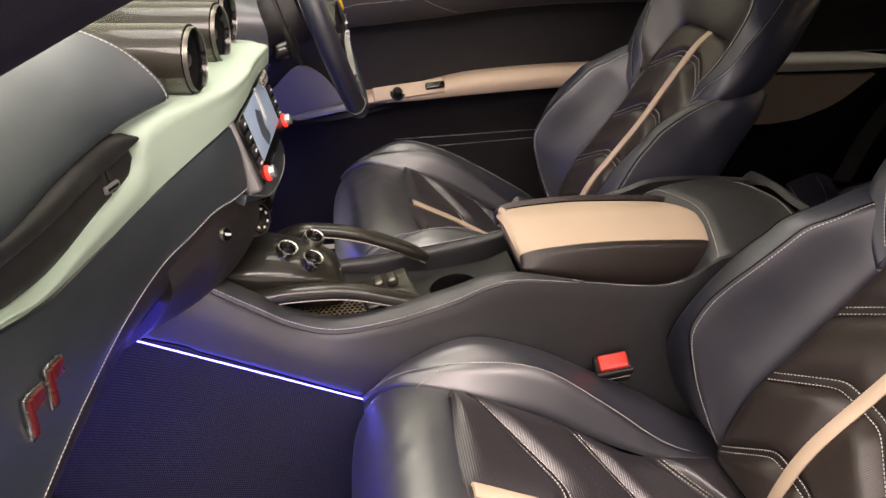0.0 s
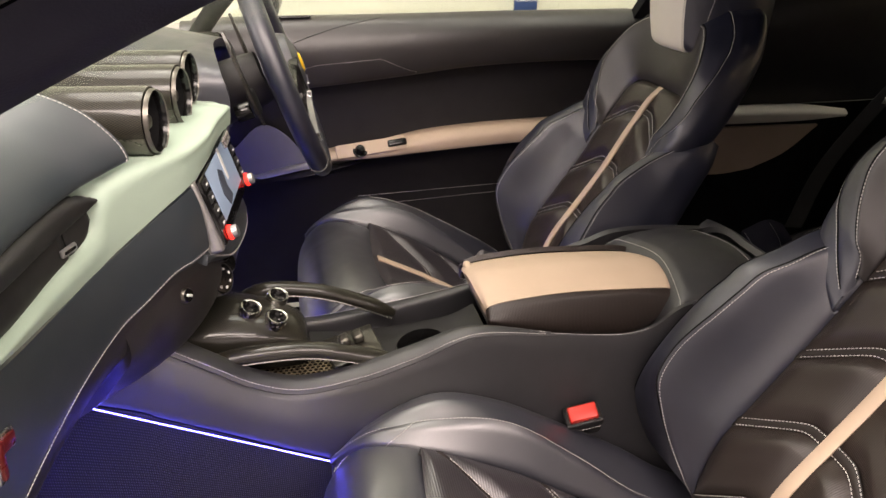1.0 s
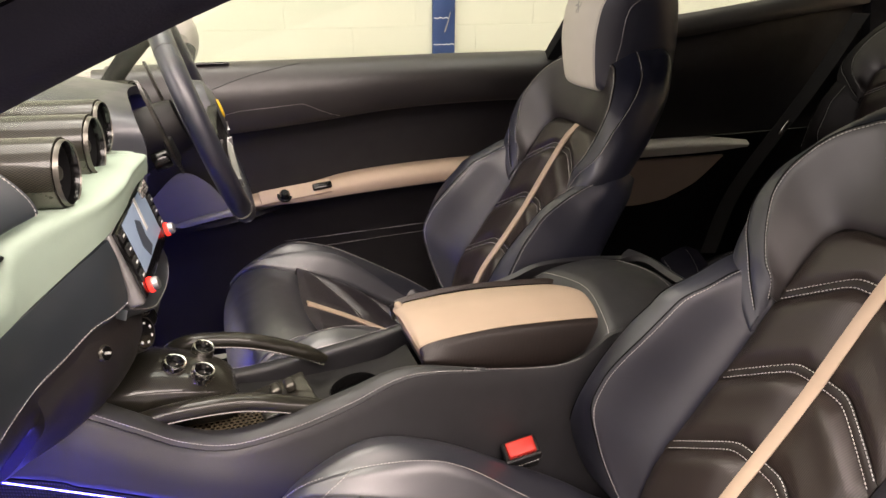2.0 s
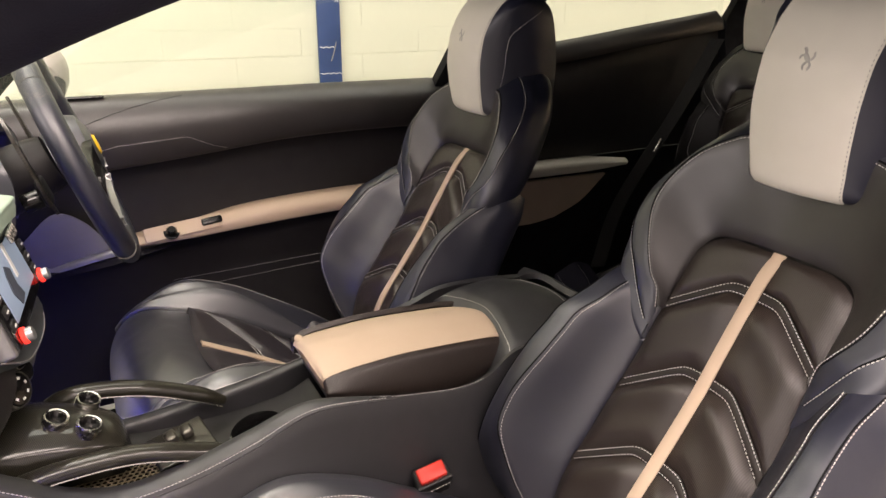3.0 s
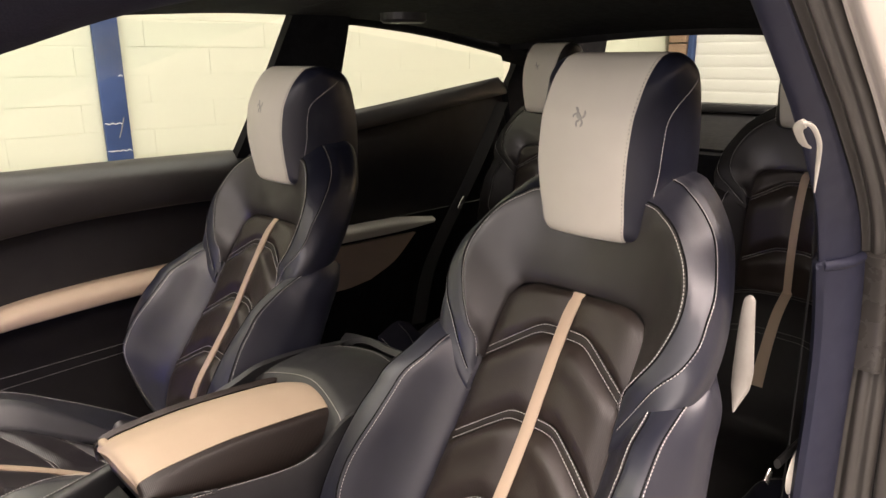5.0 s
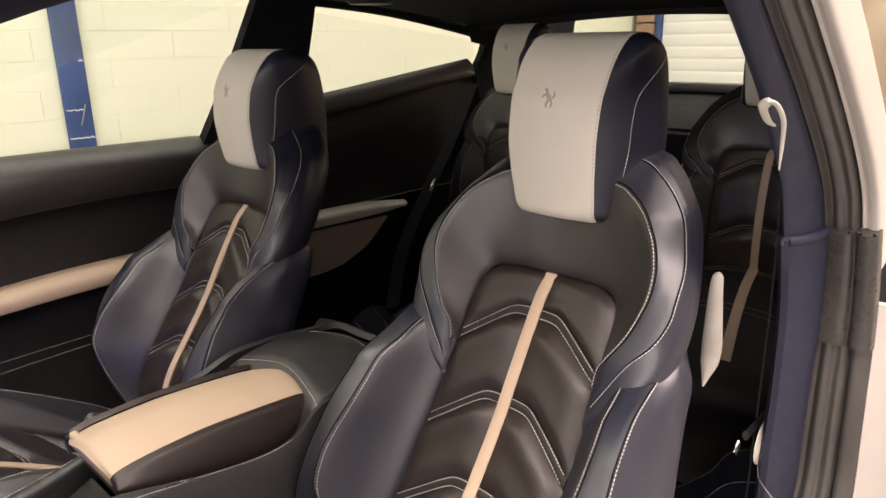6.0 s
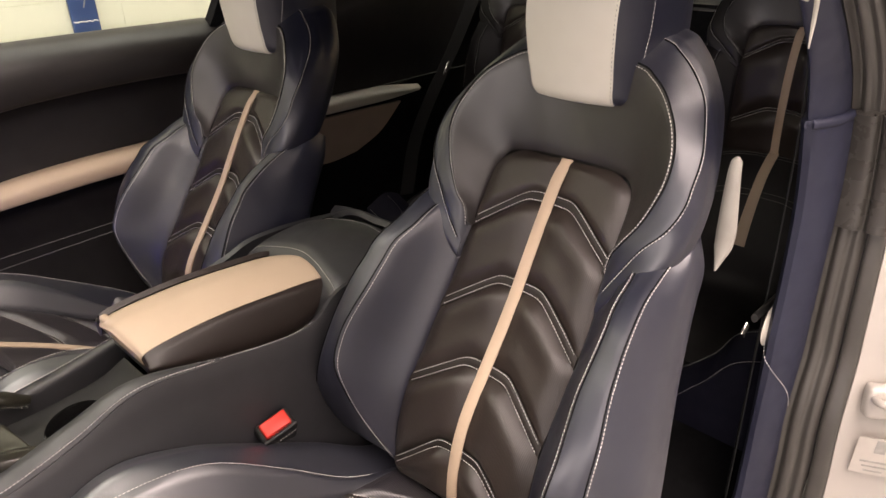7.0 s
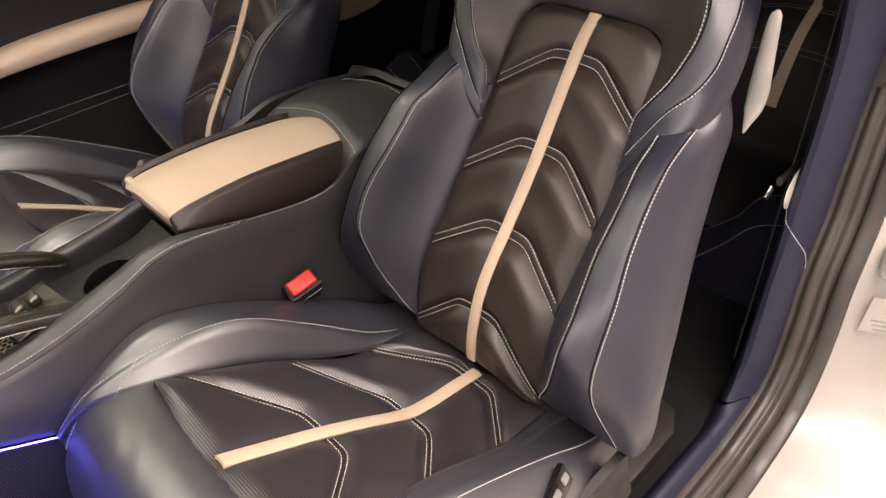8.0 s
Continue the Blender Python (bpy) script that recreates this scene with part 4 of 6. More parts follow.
def headrest(owner, dx=0.0, dz=0.0, k=1.0):
    """Pale padded face over the top, with dark rounded sides."""
    loop = [(0.335, 0.958), (0.293, 0.965), (0.282, 0.997), (0.277, 1.03), (0.275, 1.06), (0.279, 1.095), (0.285, 1.118), (0.302, 1.146), (0.325, 1.168), (0.354, 1.183), (0.398, 1.183), (0.443, 1.160), (0.462, 1.09), (0.465, 1.02), (0.456, 0.955), (0.415, 0.945), (0.365, 0.948), (0.335, 0.958)]
    ring_p = cr(loop, 134)
    mid_p = np.array((0.352, 1.065))
    wide = np.interp(np.linspace(0, 1, 134), [0, 0.041, 0.099, 0.206, 0.412, 0.535, 0.824, 1], [0.050, 0.056, 0.060, 0.0635, 0.066, 0.067, 0.062, 0.050])

    def row(f, shrink=1.0, extra=0.0, lean=0.0):
        q = mid_p + (ring_p - mid_p) * shrink
        y = np.sign(f) * (np.abs(f) * wide + extra) if f else wide * 0
        x = q[:, 0] + 0.010 * f * f * (ring_p[:, 0] < 0.34) * np.clip((0.34 - ring_p[:, 0]) / 0.05, 0, 1) + lean
        return np.stack([(x - 0.27) * k + 0.27 + dx, y * k, (q[:, 1] - 0.958) * k + 0.958 + dz], 1)

    strip = cr(np.array([row(f) for f in (-1.0, -0.75, -0.35, 0, 0.35, 0.75, 1.0)]), 49)
    cut = 75
    rest = part("headrest", Geo().sheet(strip[:, cut - 1 :], 0.012, 1), NAVY, owner)
    g = puff(strip[:, :cut], 0.002, 0.04, 0.05, 1)
    part("face", Geo().sheet(g, 0.012, 1), STONE, rest, "stone grey leather face")
    a = np.linspace(0.05, 0.95, 100)
    for e in (1, -1):
        ring_e = row(e * 1.0)
        fore, aft = ring_e[:67], ring_e[133:66:-1]
        across = np.linspace(0, 1, 25)[:, None]
        chord = np.linalg.norm(fore - aft, axis=1)[None, :]
        cap = fore[None] * (1 - across[..., None]) + aft[None] * across[..., None]
        cap[:, :, 1] += e * k * 0.022 * np.minimum(1, chord / (0.09 * k)) ** 0.7 * (1 - np.abs(2 * across - 1) ** 2.6)
        part("side_panel", Geo().sheet(cap, 0.0, e), NAVY, rest)
        part("stitching", Geo().thread(on(g, a * 0.98, a * 0 + (0.975 if e > 0 else 0.025), 0.0004), 0.0052, 0.0026, 0.00045), GREYTXT, rest, "tone-in-tone stitching")
        # seam that crosses the side from the back of the top down to the foot
        want = cr([(0.410, 1.158), (0.367, 1.134), (0.339, 1.113), (0.331, 1.084), (0.328, 1.05), (0.323, 1.02), (0.321, 0.985), (0.321, 0.958)], 70)
        flat = cap.reshape(-1, 3)
        line = []
        for x, z in want:
            p = np.array(((x - 0.27) * k + 0.27 + dx, (z - 0.958) * k + 0.958 + dz))
            d = np.linalg.norm(flat[:, [0, 2]] - p, axis=1)
            w = np.exp(-((d / (0.006 * k)) ** 2)) + 1e-12
            y = (flat[:, 1] * w).sum() / w.sum()
            line.append((p[0], y + e * 0.0016, p[1]))
        part("stitching", Geo().thread(line, 0.0048, 0.0036, 0.00046), THREAD, rest)
    g2 = Geo()
    for pts, r in (([(-0.005, -0.004), (-0.001, 0.001), (0.002, 0.006)], 0.0032), ([(0.001, 0.005), (0.003, 0.010), (0.006, 0.0125)], 0.0020), ([(-0.005, -0.004), (-0.007, -0.009), (-0.005, -0.015)], 0.0014), ([(-0.003, -0.004), (0.001, -0.009), (0.0, -0.015)], 0.0014), ([(0.002, 0.005), (0.006, 0.003), (0.007, -0.001)], 0.0012), ([(-0.006, -0.002), (-0.009, 0.003), (-0.008, 0.009)], 0.0013)):
        c = cr(pts, 9)
        g2.tube(on(g, 0.60 + c[:, 1] / 0.27, 0.52 + c[:, 0] / 0.135, 0.0002), r * k * np.array((0.5, 0.8, 1, 1, 1, 1, 1, 0.8, 0.4)), 10, 0.0005, up=(-1, 0, 0.05))
    part("badge", g2, EMBOSS, rest, "small embossed grey badge")
    return rest


CUSH = cr([(-0.46, 0.40), (-0.455, 0.50), (-0.435, 0.55), (-0.40, 0.580), (-0.355, 0.592), (-0.315, 0.582), (-0.239, 0.542), (-0.188, 0.514), (-0.134, 0.481), (-0.065, 0.437), (-0.02, 0.422), (0.025, 0.415), (0.09, 0.405)], 160)[:, [0, 1]]
CUSH_TOP = CUSH[np.argmax(CUSH[:, 0] > -0.434) :]


def squab(owner, outboard, reach=0.0):
    """Front roll, ribbed panels with chevrons, stripe and side bolsters."""
    seat = part("cushion", Geo().box((0.44, 0.40, 0.12), pose(-0.17, 0, 0.36), 0.03, 3), BLACK, owner)

    def c(x, u, off=0.0):
        x, u = np.broadcast_arrays(np.array(x, float), np.array(u, float))
        x = x + reach * (0.088 - x) / 0.401
        z = np.interp(x, CUSH_TOP[:, 0], CUSH_TOP[:, 1])
        d = (np.interp(x + 0.012, CUSH_TOP[:, 0], CUSH_TOP[:, 1]) - np.interp(x - 0.012, CUSH_TOP[:, 0], CUSH_TOP[:, 1])) / 0.024
        k = 1 / np.sqrt(1 + d * d)
        return np.stack([x - off * d * k, u, z + off * k + np.interp(x, [-0.31, -0.25, -0.18], [0.6, 1.0, 1.3]) * u * u], -1)

    # front roll, wrapping down over the front edge
    rows = []
    for u in np.linspace(-0.205, 0.205, 33):
        f = abs(u) / 0.205
        back = -0.306 + reach + 0.022 * f**2
        drop = np.interp(-0.306, *CUSH_TOP.T) - np.interp(-0.306 + reach, *CUSH_TOP.T)
        q = cr([(-0.40 + 0.02 * f**3, 0.36), (-0.422 + 0.016 * f**3, 0.43), (-0.428 + 0.014 * f**3, 0.50), (-0.416 + 0.014 * f**3, 0.548), (-0.385 + 0.01 * f**2, 0.582), (-0.348 + reach / 2, 0.592 - drop / 4), (back, 0.580 - drop + 0.012 * f**2)], 40)
        z = q[:, 1] - 0.03 * f**4
        wrinkle = 0.0013 * np.sin(u * 190 + 4 * np.sin(q[:, 0] * 45) + 2.5 * np.sin(u * 37)) * np.clip((q[:, 1] - 0.55) / 0.04, 0, 1) * (1 - f)
        rows.append(np.stack([q[:, 0], q[:, 0] * 0 + u, z + wrinkle], 1))
    roll = puff(np.array(rows), 0.004, 0.06, 0.08, 1)
    part("front_roll", Geo().sheet(roll, 0.02, 1), SHINY, seat, "smooth wrinkled front roll")
    # panels between bent double seams: the seams point forwards at the middle
    seams = [-0.182, -0.057, 0.066]

    def seam(k, u):
        d = np.abs(u) - 0.042
        return seams[k] - 0.95 * 0.5 * (np.sqrt(d * d + 0.010**2) + d)

    def half_at(x):
        return np.interp(x, [-0.31, -0.27, -0.21, -0.14, -0.06, 0.0, 0.09], [0.148, 0.145, 0.139, 0.134, 0.129, 0.127, 0.123])

    edges = [lambda u: -0.313 + 0.022 * (np.abs(u) / 0.205) ** 2] + [lambda u, k=k, s=s: seam(k, u) + s * 0.0045 for k in range(3) for s in (-1, 1)] + [lambda u: 0.088 + 0 * u]
    s = np.linspace(-1, 1, 45)
    for i in range(len(edges) - 1):
        bnd = i % 2 == 1
        rows = []
        for f in np.linspace(0, 1, 5 if bnd else 24):
            u = s * 0.12
            for _ in range(6):
                x = edges[i](u) * (1 - f) + edges[i + 1](u) * f
                u = 0.5 * u + 0.5 * s * half_at(x)
            rows.append(c(x, u, 0.003))
        g = np.array(rows)
        if bnd:
            g = puff(g, 0.002, 0.05, 0.3, -1)
            part("chevron_band", Geo().sheet(g, 0.012, -1), BAND, seat, "plain leather band between stitch rows")
            for q in (0.1, 0.9):
                a = np.linspace(0.02, 0.98, 90)
                part("stitching", Geo().thread(on(g, a, a * 0 + q, 0.0006, -1)), THREAD, seat)
        else:
            dip = 1 - 0.75 * np.exp(-((s / 0.13) ** 2))
            lump = g + (puff(g, 0.010, 0.1, 0.2, -1) - g) * dip[None, :, None]
            part("quilted_panel", Geo().sheet(lump, 0.02, -1).flat_map(lump[..., [1, 0]]), RIBC, seat)
    x = np.linspace(-0.306, 0.078, 50)
    g = np.array([c(x, u, 0.0112 - 0.002 * abs(u / 0.0098) ** 3) for u in np.linspace(-0.0098, 0.0098, 5)])
    part("stripe", Geo().sheet(g, 0.004, 1), SAND, seat, "sand leather stripe")
    for e in (1, -1):
        xs = [-0.408, -0.355, -0.27, -0.18, -0.09, 0.0, 0.075, 0.15]
        crown = [0.530, 0.580, 0.615, 0.592, 0.542, 0.485, 0.432, 0.40]
        r0 = [(x, e * (u + 0.002), z) for x, u, z in zip(xs, [0.200, 0.174, 0.146, 0.138, 0.131, 0.124, 0.120, 0.118], [0.535, 0.578, 0.567, 0.531, 0.478, 0.437, 0.424, 0.40])]
        r1 = [(x, e * u, z) for x, u, z in zip(xs, [0.208, 0.194, 0.180, 0.171, 0.158, 0.147, 0.143, 0.14], [0.538, 0.584, 0.604, 0.590, 0.528, 0.453, 0.414, 0.39])]
        r2 = [(x, e * u, z) for x, u, z in zip(xs, [0.218, 0.212, 0.205, 0.203, 0.200, 0.198, 0.195, 0.19], crown)]
        r3 = [(x, e * u, z - 0.032) for x, u, z in zip(xs, [0.23, 0.236, 0.240, 0.239, 0.236, 0.232, 0.226, 0.22], crown)]
        r4 = [(x, e * u, z) for x, u, z in zip(xs, [0.23, 0.24, 0.246, 0.246, 0.243, 0.238, 0.232, 0.226], [0.36, 0.40, 0.42, 0.42, 0.42, 0.41, 0.40, 0.36])]
        inner = puff(loft([r0, r1], 60, 16), 0.005, 0.05, 0.25, e)
        part("bolster_face", Geo().sheet(inner, 0.012, e), SHINY, seat)
        outer = loft([r1, r2, r3, r4], 50, 9)
        part("bolster_side", Geo().sheet(outer, 0.012, e), SHINY, seat)
        a = np.linspace(0.171, 0.96, 120)
        part("stitching", Geo().thread(on(outer, a[20:], a[20:] * 0 + 0.34, 0.0012, e) if e == outboard else on(inner, a, np.interp(a, [0.171, 0.2, 0.235, 1], [0.03, 0.5, 0.985, 0.985]), 0.0014, e)), THREAD, seat)
        part("stitching", Geo().thread(on(roll, np.linspace(0.5, 0.97, 50), np.full(50, 0.965 if e > 0 else 0.035), 0.0012, 1)), THREAD, seat)
        part("stitching", Geo().thread(on(outer, np.linspace(0.02, 0.18, 30), np.linspace(0.12, 0.02, 30), 0.0012, e)), THREAD, seat)
    # base and runners
    part("base", Geo().box((0.42, 0.40, 0.10), pose(-0.15, 0, 0.285), 0.02, 3), PLASTIC, owner, "black plastic seat base")
    return seat


def front_seat(label, lever, outboard):
    seat = thing("front_seat", label, "car seat", "front seats")
    b = back_of(FRONT)
    backrest(seat, b, CHEV, outboard)
    headrest(seat)
    squab(seat, outboard, 0.0 if lever else 0.032)
    part("side_cover", Geo().sheet(puff(loft([[(-0.40, -0.243, 0.40), (-0.15, -0.247, 0.425), (0.10, -0.243, 0.43)], [(-0.38, -0.25, 0.31), (-0.15, -0.255, 0.31), (0.12, -0.25, 0.33)]], 24, 8), 0.004, 0.05, 0.2, 1), 0.012, -1), PLASTIC, seat, "black plastic side cover")
    if lever:
        ax_l = cr([(0.340, -0.2, 0.920), (0.337, -0.2, 0.905), (0.336, -0.201, 0.87), (0.337, -0.202, 0.83), (0.334, -0.202, 0.808), (0.322, -0.202, 0.782)], 30)
        w_l = np.interp(np.linspace(0, 1, 30), [0, 0.06, 0.2, 0.6, 0.8, 1], [0.002, 0.006, 0.0075, 0.012, 0.0105, 0.001])
        lever_g = Geo().tube(ax_l, w_l * 0.6, 14, w_l, up=(0, 1, 0))
        part("release_lever", lever_g, LEVER, seat, "stone grey release lever")
        at = Matrix.Translation((-0.045, -0.2345, 0.4885)) @ Vector((-0.25, 0.8, -0.48)).to_track_quat("Y", "Z").to_matrix().to_4x4()
        pad = part("switch_pad", Geo().box((0.075, 0.010, 0.028), at, 0.003), GLOSS, seat, "gloss black seat switch pad")
        for k in (-0.024, 0.0, 0.024):
            part("switch", Geo().box((0.013, 0.006, 0.010), at @ pose(k, -0.005, 0.002), 0.002), GREYM, pad, "small pale seat switch")
    return seat


seat_p = front_seat("navy leather sports seat with quilted ribbed panels and sand stripe", True, -1)
seat_p.location = (0, -SEAT_Y, 0)
seat_d = front_seat("navy leather driver's seat with quilted panels and sand stripe", False, 1)
seat_d.location = (0, SEAT_Y, -0.018)

rear_seat = thing("rear_seat", "dark leather rear bucket seat with sand stripe and pale headrest", "car seat", "rear seats")
REARW = back_of(REAR, lambda z: np.interp(z, [0.40, 0.45, 0.883, 1.06], [0.62, 0.655, 0.936, 1.10]))
backrest(rear_seat, lambda u, z, off=0.0: REARW(u, z, np.where(np.array(off) > 0.015, 0.015 + (np.array(off) - 0.015) * 0.35, off)), [(0.842, 0.775), (0.62, 0.56)])
headrest(rear_seat, 0.835, 0.0775, 0.82)
low = np.array([(1.185, 0.67), (1.155, 0.652), (1.118, 0.62), (1.083, 0.562), (1.048, 0.477), (1.02, 0.38), (0.90, 0.35), (0.80, 0.30)])
half = [0.13, 0.135, 0.14, 0.15, 0.17, 0.18, 0.18, 0.17]
rows = [[(x, f * w, z - 0.03 * abs(f) ** 6) for (x, z), w in zip(low, half)] for f in (-1, -0.8, 0, 0.8, 1)]
g = puff(loft(rows, 50, 8), 0.006, 0.05, 0.05, -1)
part("cushion", Geo().sheet(g, 0.03, -1), BLACKM, rear_seat)
a = np.linspace(0.03, 0.57, 40)
g2 = np.array([on(g, a, a * 0 + 0.5 + u, 0.004 - 0.001 * abs(u / 0.024) ** 3, -1) for u in np.linspace(-0.024, 0.024, 5)])
part("stripe", Geo().sheet(g2, 0.004, -1), SAND, rear_seat, "sand leather stripe")
for k in (0.11, 0.135, 0.36, 0.385):
    v = np.linspace(0.08, 0.92, 60)
    part("stitching", Geo().thread(on(g, k + 0.22 * np.clip(np.abs(v - 0.5) - 0.12, 0, 1), v, 0.0008, -1)), GREYTXT, rear_seat, "fine dull stitching")
for e in (1, -1):
    r0 = [(x, e * w, z - 0.01) for (x, z), w in zip(low, half)]
    r1 = [(x - 0.02, e * (w + 0.035), z + 0.05) for (x, z), w in zip(low, half)]
    r2 = [(x, e * (w + 0.07), z + 0.025) for (x, z), w in zip(low, half)]
    r3 = [(x + 0.06, e * (w + 0.075), z * 0.5 + 0.1) for (x, z), w in zip(low, half)]
    g = loft([r0, r1, r2, r3], 40, 8)
    part("cushion_bolster", Geo().sheet(g, 0.01, -e), BLACKM, rear_seat)
# curved front lip that rises to both sides, with a stitched edge
top_r = [(0.75, -0.19, 0.47), (0.75, -0.13, 0.437), (0.75, -0.09, 0.372), (0.75, 0, 0.30), (0.75, 0.09, 0.372), (0.75, 0.13, 0.437), (0.75, 0.19, 0.47)]
low_r = [(0.70, -0.21, 0.435), (0.70, -0.148, 0.402), (0.70, -0.09, 0.325), (0.70, 0, 0.242), (0.70, 0.09, 0.325), (0.70, 0.148, 0.402), (0.70, 0.21, 0.435)]
back_r = [(x + 0.05, y, z - 0.015) for x, y, z in top_r]
foot_r = [(0.71, y, 0.235 - 0.02) for x, y, z in low_r]
lip = loft([back_r, top_r, low_r], 60, 8)
part("cushion_lip", Geo().sheet(lip, 0.01, 1), NAVYM, rear_seat, "dark navy leather front lip")
part("front_panel", Geo().sheet(loft([low_r, foot_r], 60, 6), 0.01, 1), NAVYM, rear_seat)
a = np.linspace(0.03, 0.97, 120)
part("stitching", Geo().thread(on(lip, a, a * 0 + 0.97, 0.0014, 1)), THREAD, rear_seat)
part("stitching", Geo().thread(on(lip, a, a * 0 + 0.48, 0.0014, 1)), GREYTXT, rear_seat, "fine dull stitching")
# navy parts go matt black here, so the roof's shade sits in the colour
for ob in rear_seat.children_recursive:
    if ob.data.materials[0] == NAVY:
        ob.data.materials[0] = BLACKM
rear_seat.location = (0, 0.345, 0)
copy_thing(rear_seat, pose(0, -0.345, 0))

# ---- dashboard ----
PLAN = cr([(-0.66, -0.668), (-0.56, -0.664), (-0.47, -0.66), (-0.38, -0.650), (-0.29, -0.638), (-0.22, -0.615), (-0.17, -0.58), (-0.13, -0.545), (-0.08, -0.522), (0.0, -0.512), (0.10, -0.502), (0.16, -0.52)], 200)


def face_x(y):
    """How far the dashboard's face stands back at a place across the car."""
    return np.interp(y, PLAN[:, 0], PLAN[:, 1])


def dash_rail(ys, zs, dx=0.0):
    dx = np.broadcast_to(dx, len(ys))
    return [(float(face_x(y)) + d, y, z) for y, z, d in zip(ys, zs, dx)]


DASH_AT = (0.001, 0.003, -0.009)
dash = thing("dashboard", "dark blue leather dashboard with pale grey fascia band", "dashboard", at=DASH_AT)
Y1 = [-0.66, -0.55, -0.47, -0.39, -0.29, -0.22, -0.185, -0.155, -0.135, -0.112]
Z_ST = [0.76, 0.764, 0.769, 0.780, 0.788, 0.802, 0.812, 0.826, 0.829, 0.832]
Z_BL = [0.935, 0.925, 0.905, 0.880, 0.868, 0.874, 0.884, 0.898, 0.906, 0.912]
mid = [(a + b) / 2 for a, b in zip(Z_ST, Z_BL)]
LOWPAD = loft([dash_rail(Y1, Z_BL, 0.004), dash_rail(Y1, [a * 0.25 + b * 0.75 for a, b in zip(Z_ST, Z_BL)], 0.009), dash_rail(Y1, mid, 0.011), dash_rail(Y1, [z + 0.010 for z in Z_ST], 0.012), dash_rail(Y1, Z_ST, 0.007)], 80, 8)
part("lower_pad", Geo().sheet(LOWPAD, 0.012, -1), DASH, dash)
a = np.linspace(0.01, 0.995, 200)
part("stitching", Geo().thread(on(LOWPAD, a, a * 0 + 0.80, 0.0012, -1), 0.0044, 0.0033, 0.00046), THREAD, dash)
under = loft([dash_rail(Y1, [z - 0.003 for z in Z_ST], -0.001), dash_rail(Y1, [z - 0.03 for z in Z_ST], -0.004), dash_rail(Y1, [z - 0.048 for z in Z_ST], -0.012)], 60, 6)
part("lower_lip", Geo().sheet(under, 0.008, -1), BLACK, dash)
g = loft([dash_rail(Y1, [z - 0.012 for z in Z_ST], -0.016), [(-0.85, y, 0.745) for y in Y1], [(-1.05, y, 0.70) for y in Y1]], 40, 6)
part("underside", Geo().sheet(g, 0.01, -1), SUEDE, dash, "black underside")
# pale fascia
Y2 = [-0.66, -0.55, -0.47, -0.431, -0.38, -0.30, -0.25, -0.222, -0.208, -0.200, -0.185, -0.15, -0.11, -0.06, 0.0, 0.06, 0.11]
Z_B2 = [0.935, 0.922, 0.906, 0.897, 0.881, 0.870, 0.869, 0.873, 0.877, 0.880, 0.886, 0.902, 0.916, 0.926, 0.930, 0.928, 0.918]
Z_RL = [0.944, 0.931, 0.914, 0.903, 0.889, 0.888, 0.895, 0.902, 0.912, 0.934, 0.948, 0.954, 0.956, 0.956, 0.956, 0.953, 0.945]
deep = [-0.006] * 8 + [-0.014, -0.026, -0.04, -0.05, -0.06, -0.06, -0.06, -0.06, -0.05]
far = [-0.010] * 8 + [-0.03, -0.06, -0.14, -0.24, -0.26, -0.26, -0.26, -0.25, -0.2]
fas = [dash_rail(Y2, Z_B2, 0.003), dash_rail(Y2, [(a * 0.4 + b * 0.6) for a, b in zip(Z_B2, Z_RL)], 0.005), dash_rail(Y2, Z_RL, 0.0), dash_rail(Y2, [z + 0.003 for z in Z_RL], deep), dash_rail(Y2, [z + (0.003 if i < 8 else 0.001) for i, z in enumerate(Z_RL)], far)]
FASCIA = loft(fas, 140, 7)
part("fascia", Geo().sheet(FASCIA, 0.008, 1), PALE, dash, "pale grey leather fascia band")
# fascia past the centre, sloping away to the steering column
g = loft([[(-0.502, 0.11, 0.918), (-0.51, 0.135, 0.90), (-0.53, 0.15, 0.85)], [(-0.51, 0.115, 0.945), (-0.53, 0.142, 0.93), (-0.55, 0.158, 0.86)], [(-0.56, 0.12, 0.95), (-0.58, 0.145, 0.94), (-0.6, 0.162, 0.87)], [(-0.72, 0.12, 0.955), (-0.72, 0.15, 0.94), (-0.72, 0.165, 0.87)]], 24, 6)
part("fascia_end", Geo().sheet(g, 0.008, 1), PALE, dash, "pale grey leather end of the fascia")
# recess with its black visor, lid and handle
Y3 = [-0.66, -0.55, -0.45, -0.35, -0.27, -0.235, -0.215, -0.204]
top3 = [0.985, 0.968, 0.953, 0.945, 0.950, 0.952, 0.950, 0.944]
low3 = [0.938, 0.925, 0.902, 0.881, 0.885, 0.894, 0.902, 0.920]
mid3 = [0.962, 0.950, 0.935, 0.924, 0.924, 0.928, 0.932, 0.936]
part("recess_panel", Geo().sheet(loft([dash_rail(Y3, top3, -0.012), dash_rail(Y3, low3, -0.010)], 60, 8), 0.01, -1), PLASTIC, dash, "matt black panel in the recess")
vis = loft([dash_rail(Y3, top3, -0.004), dash_rail(Y3, [m * 0.35 + t * 0.65 for m, t in zip(mid3, top3)], 0.004), dash_rail(Y3, [z + 0.001 for z in mid3], 0.002), dash_rail(Y3, mid3, -0.008)], 60, 6)
part("recess_visor", Geo().sheet(vis, 0.008, -1), PLASTIC, dash, "matt black padded strip")
Y3b = [-0.66, -0.55, -0.45, -0.35, -0.28, -0.238]
lid_g = loft([dash_rail(Y3b, [0.960, 0.948, 0.933, 0.922, 0.922, 0.9265], -0.006), dash_rail(Y3b, [0.940, 0.928, 0.907, 0.889, 0.891, 0.898], -0.004)], 40, 6)
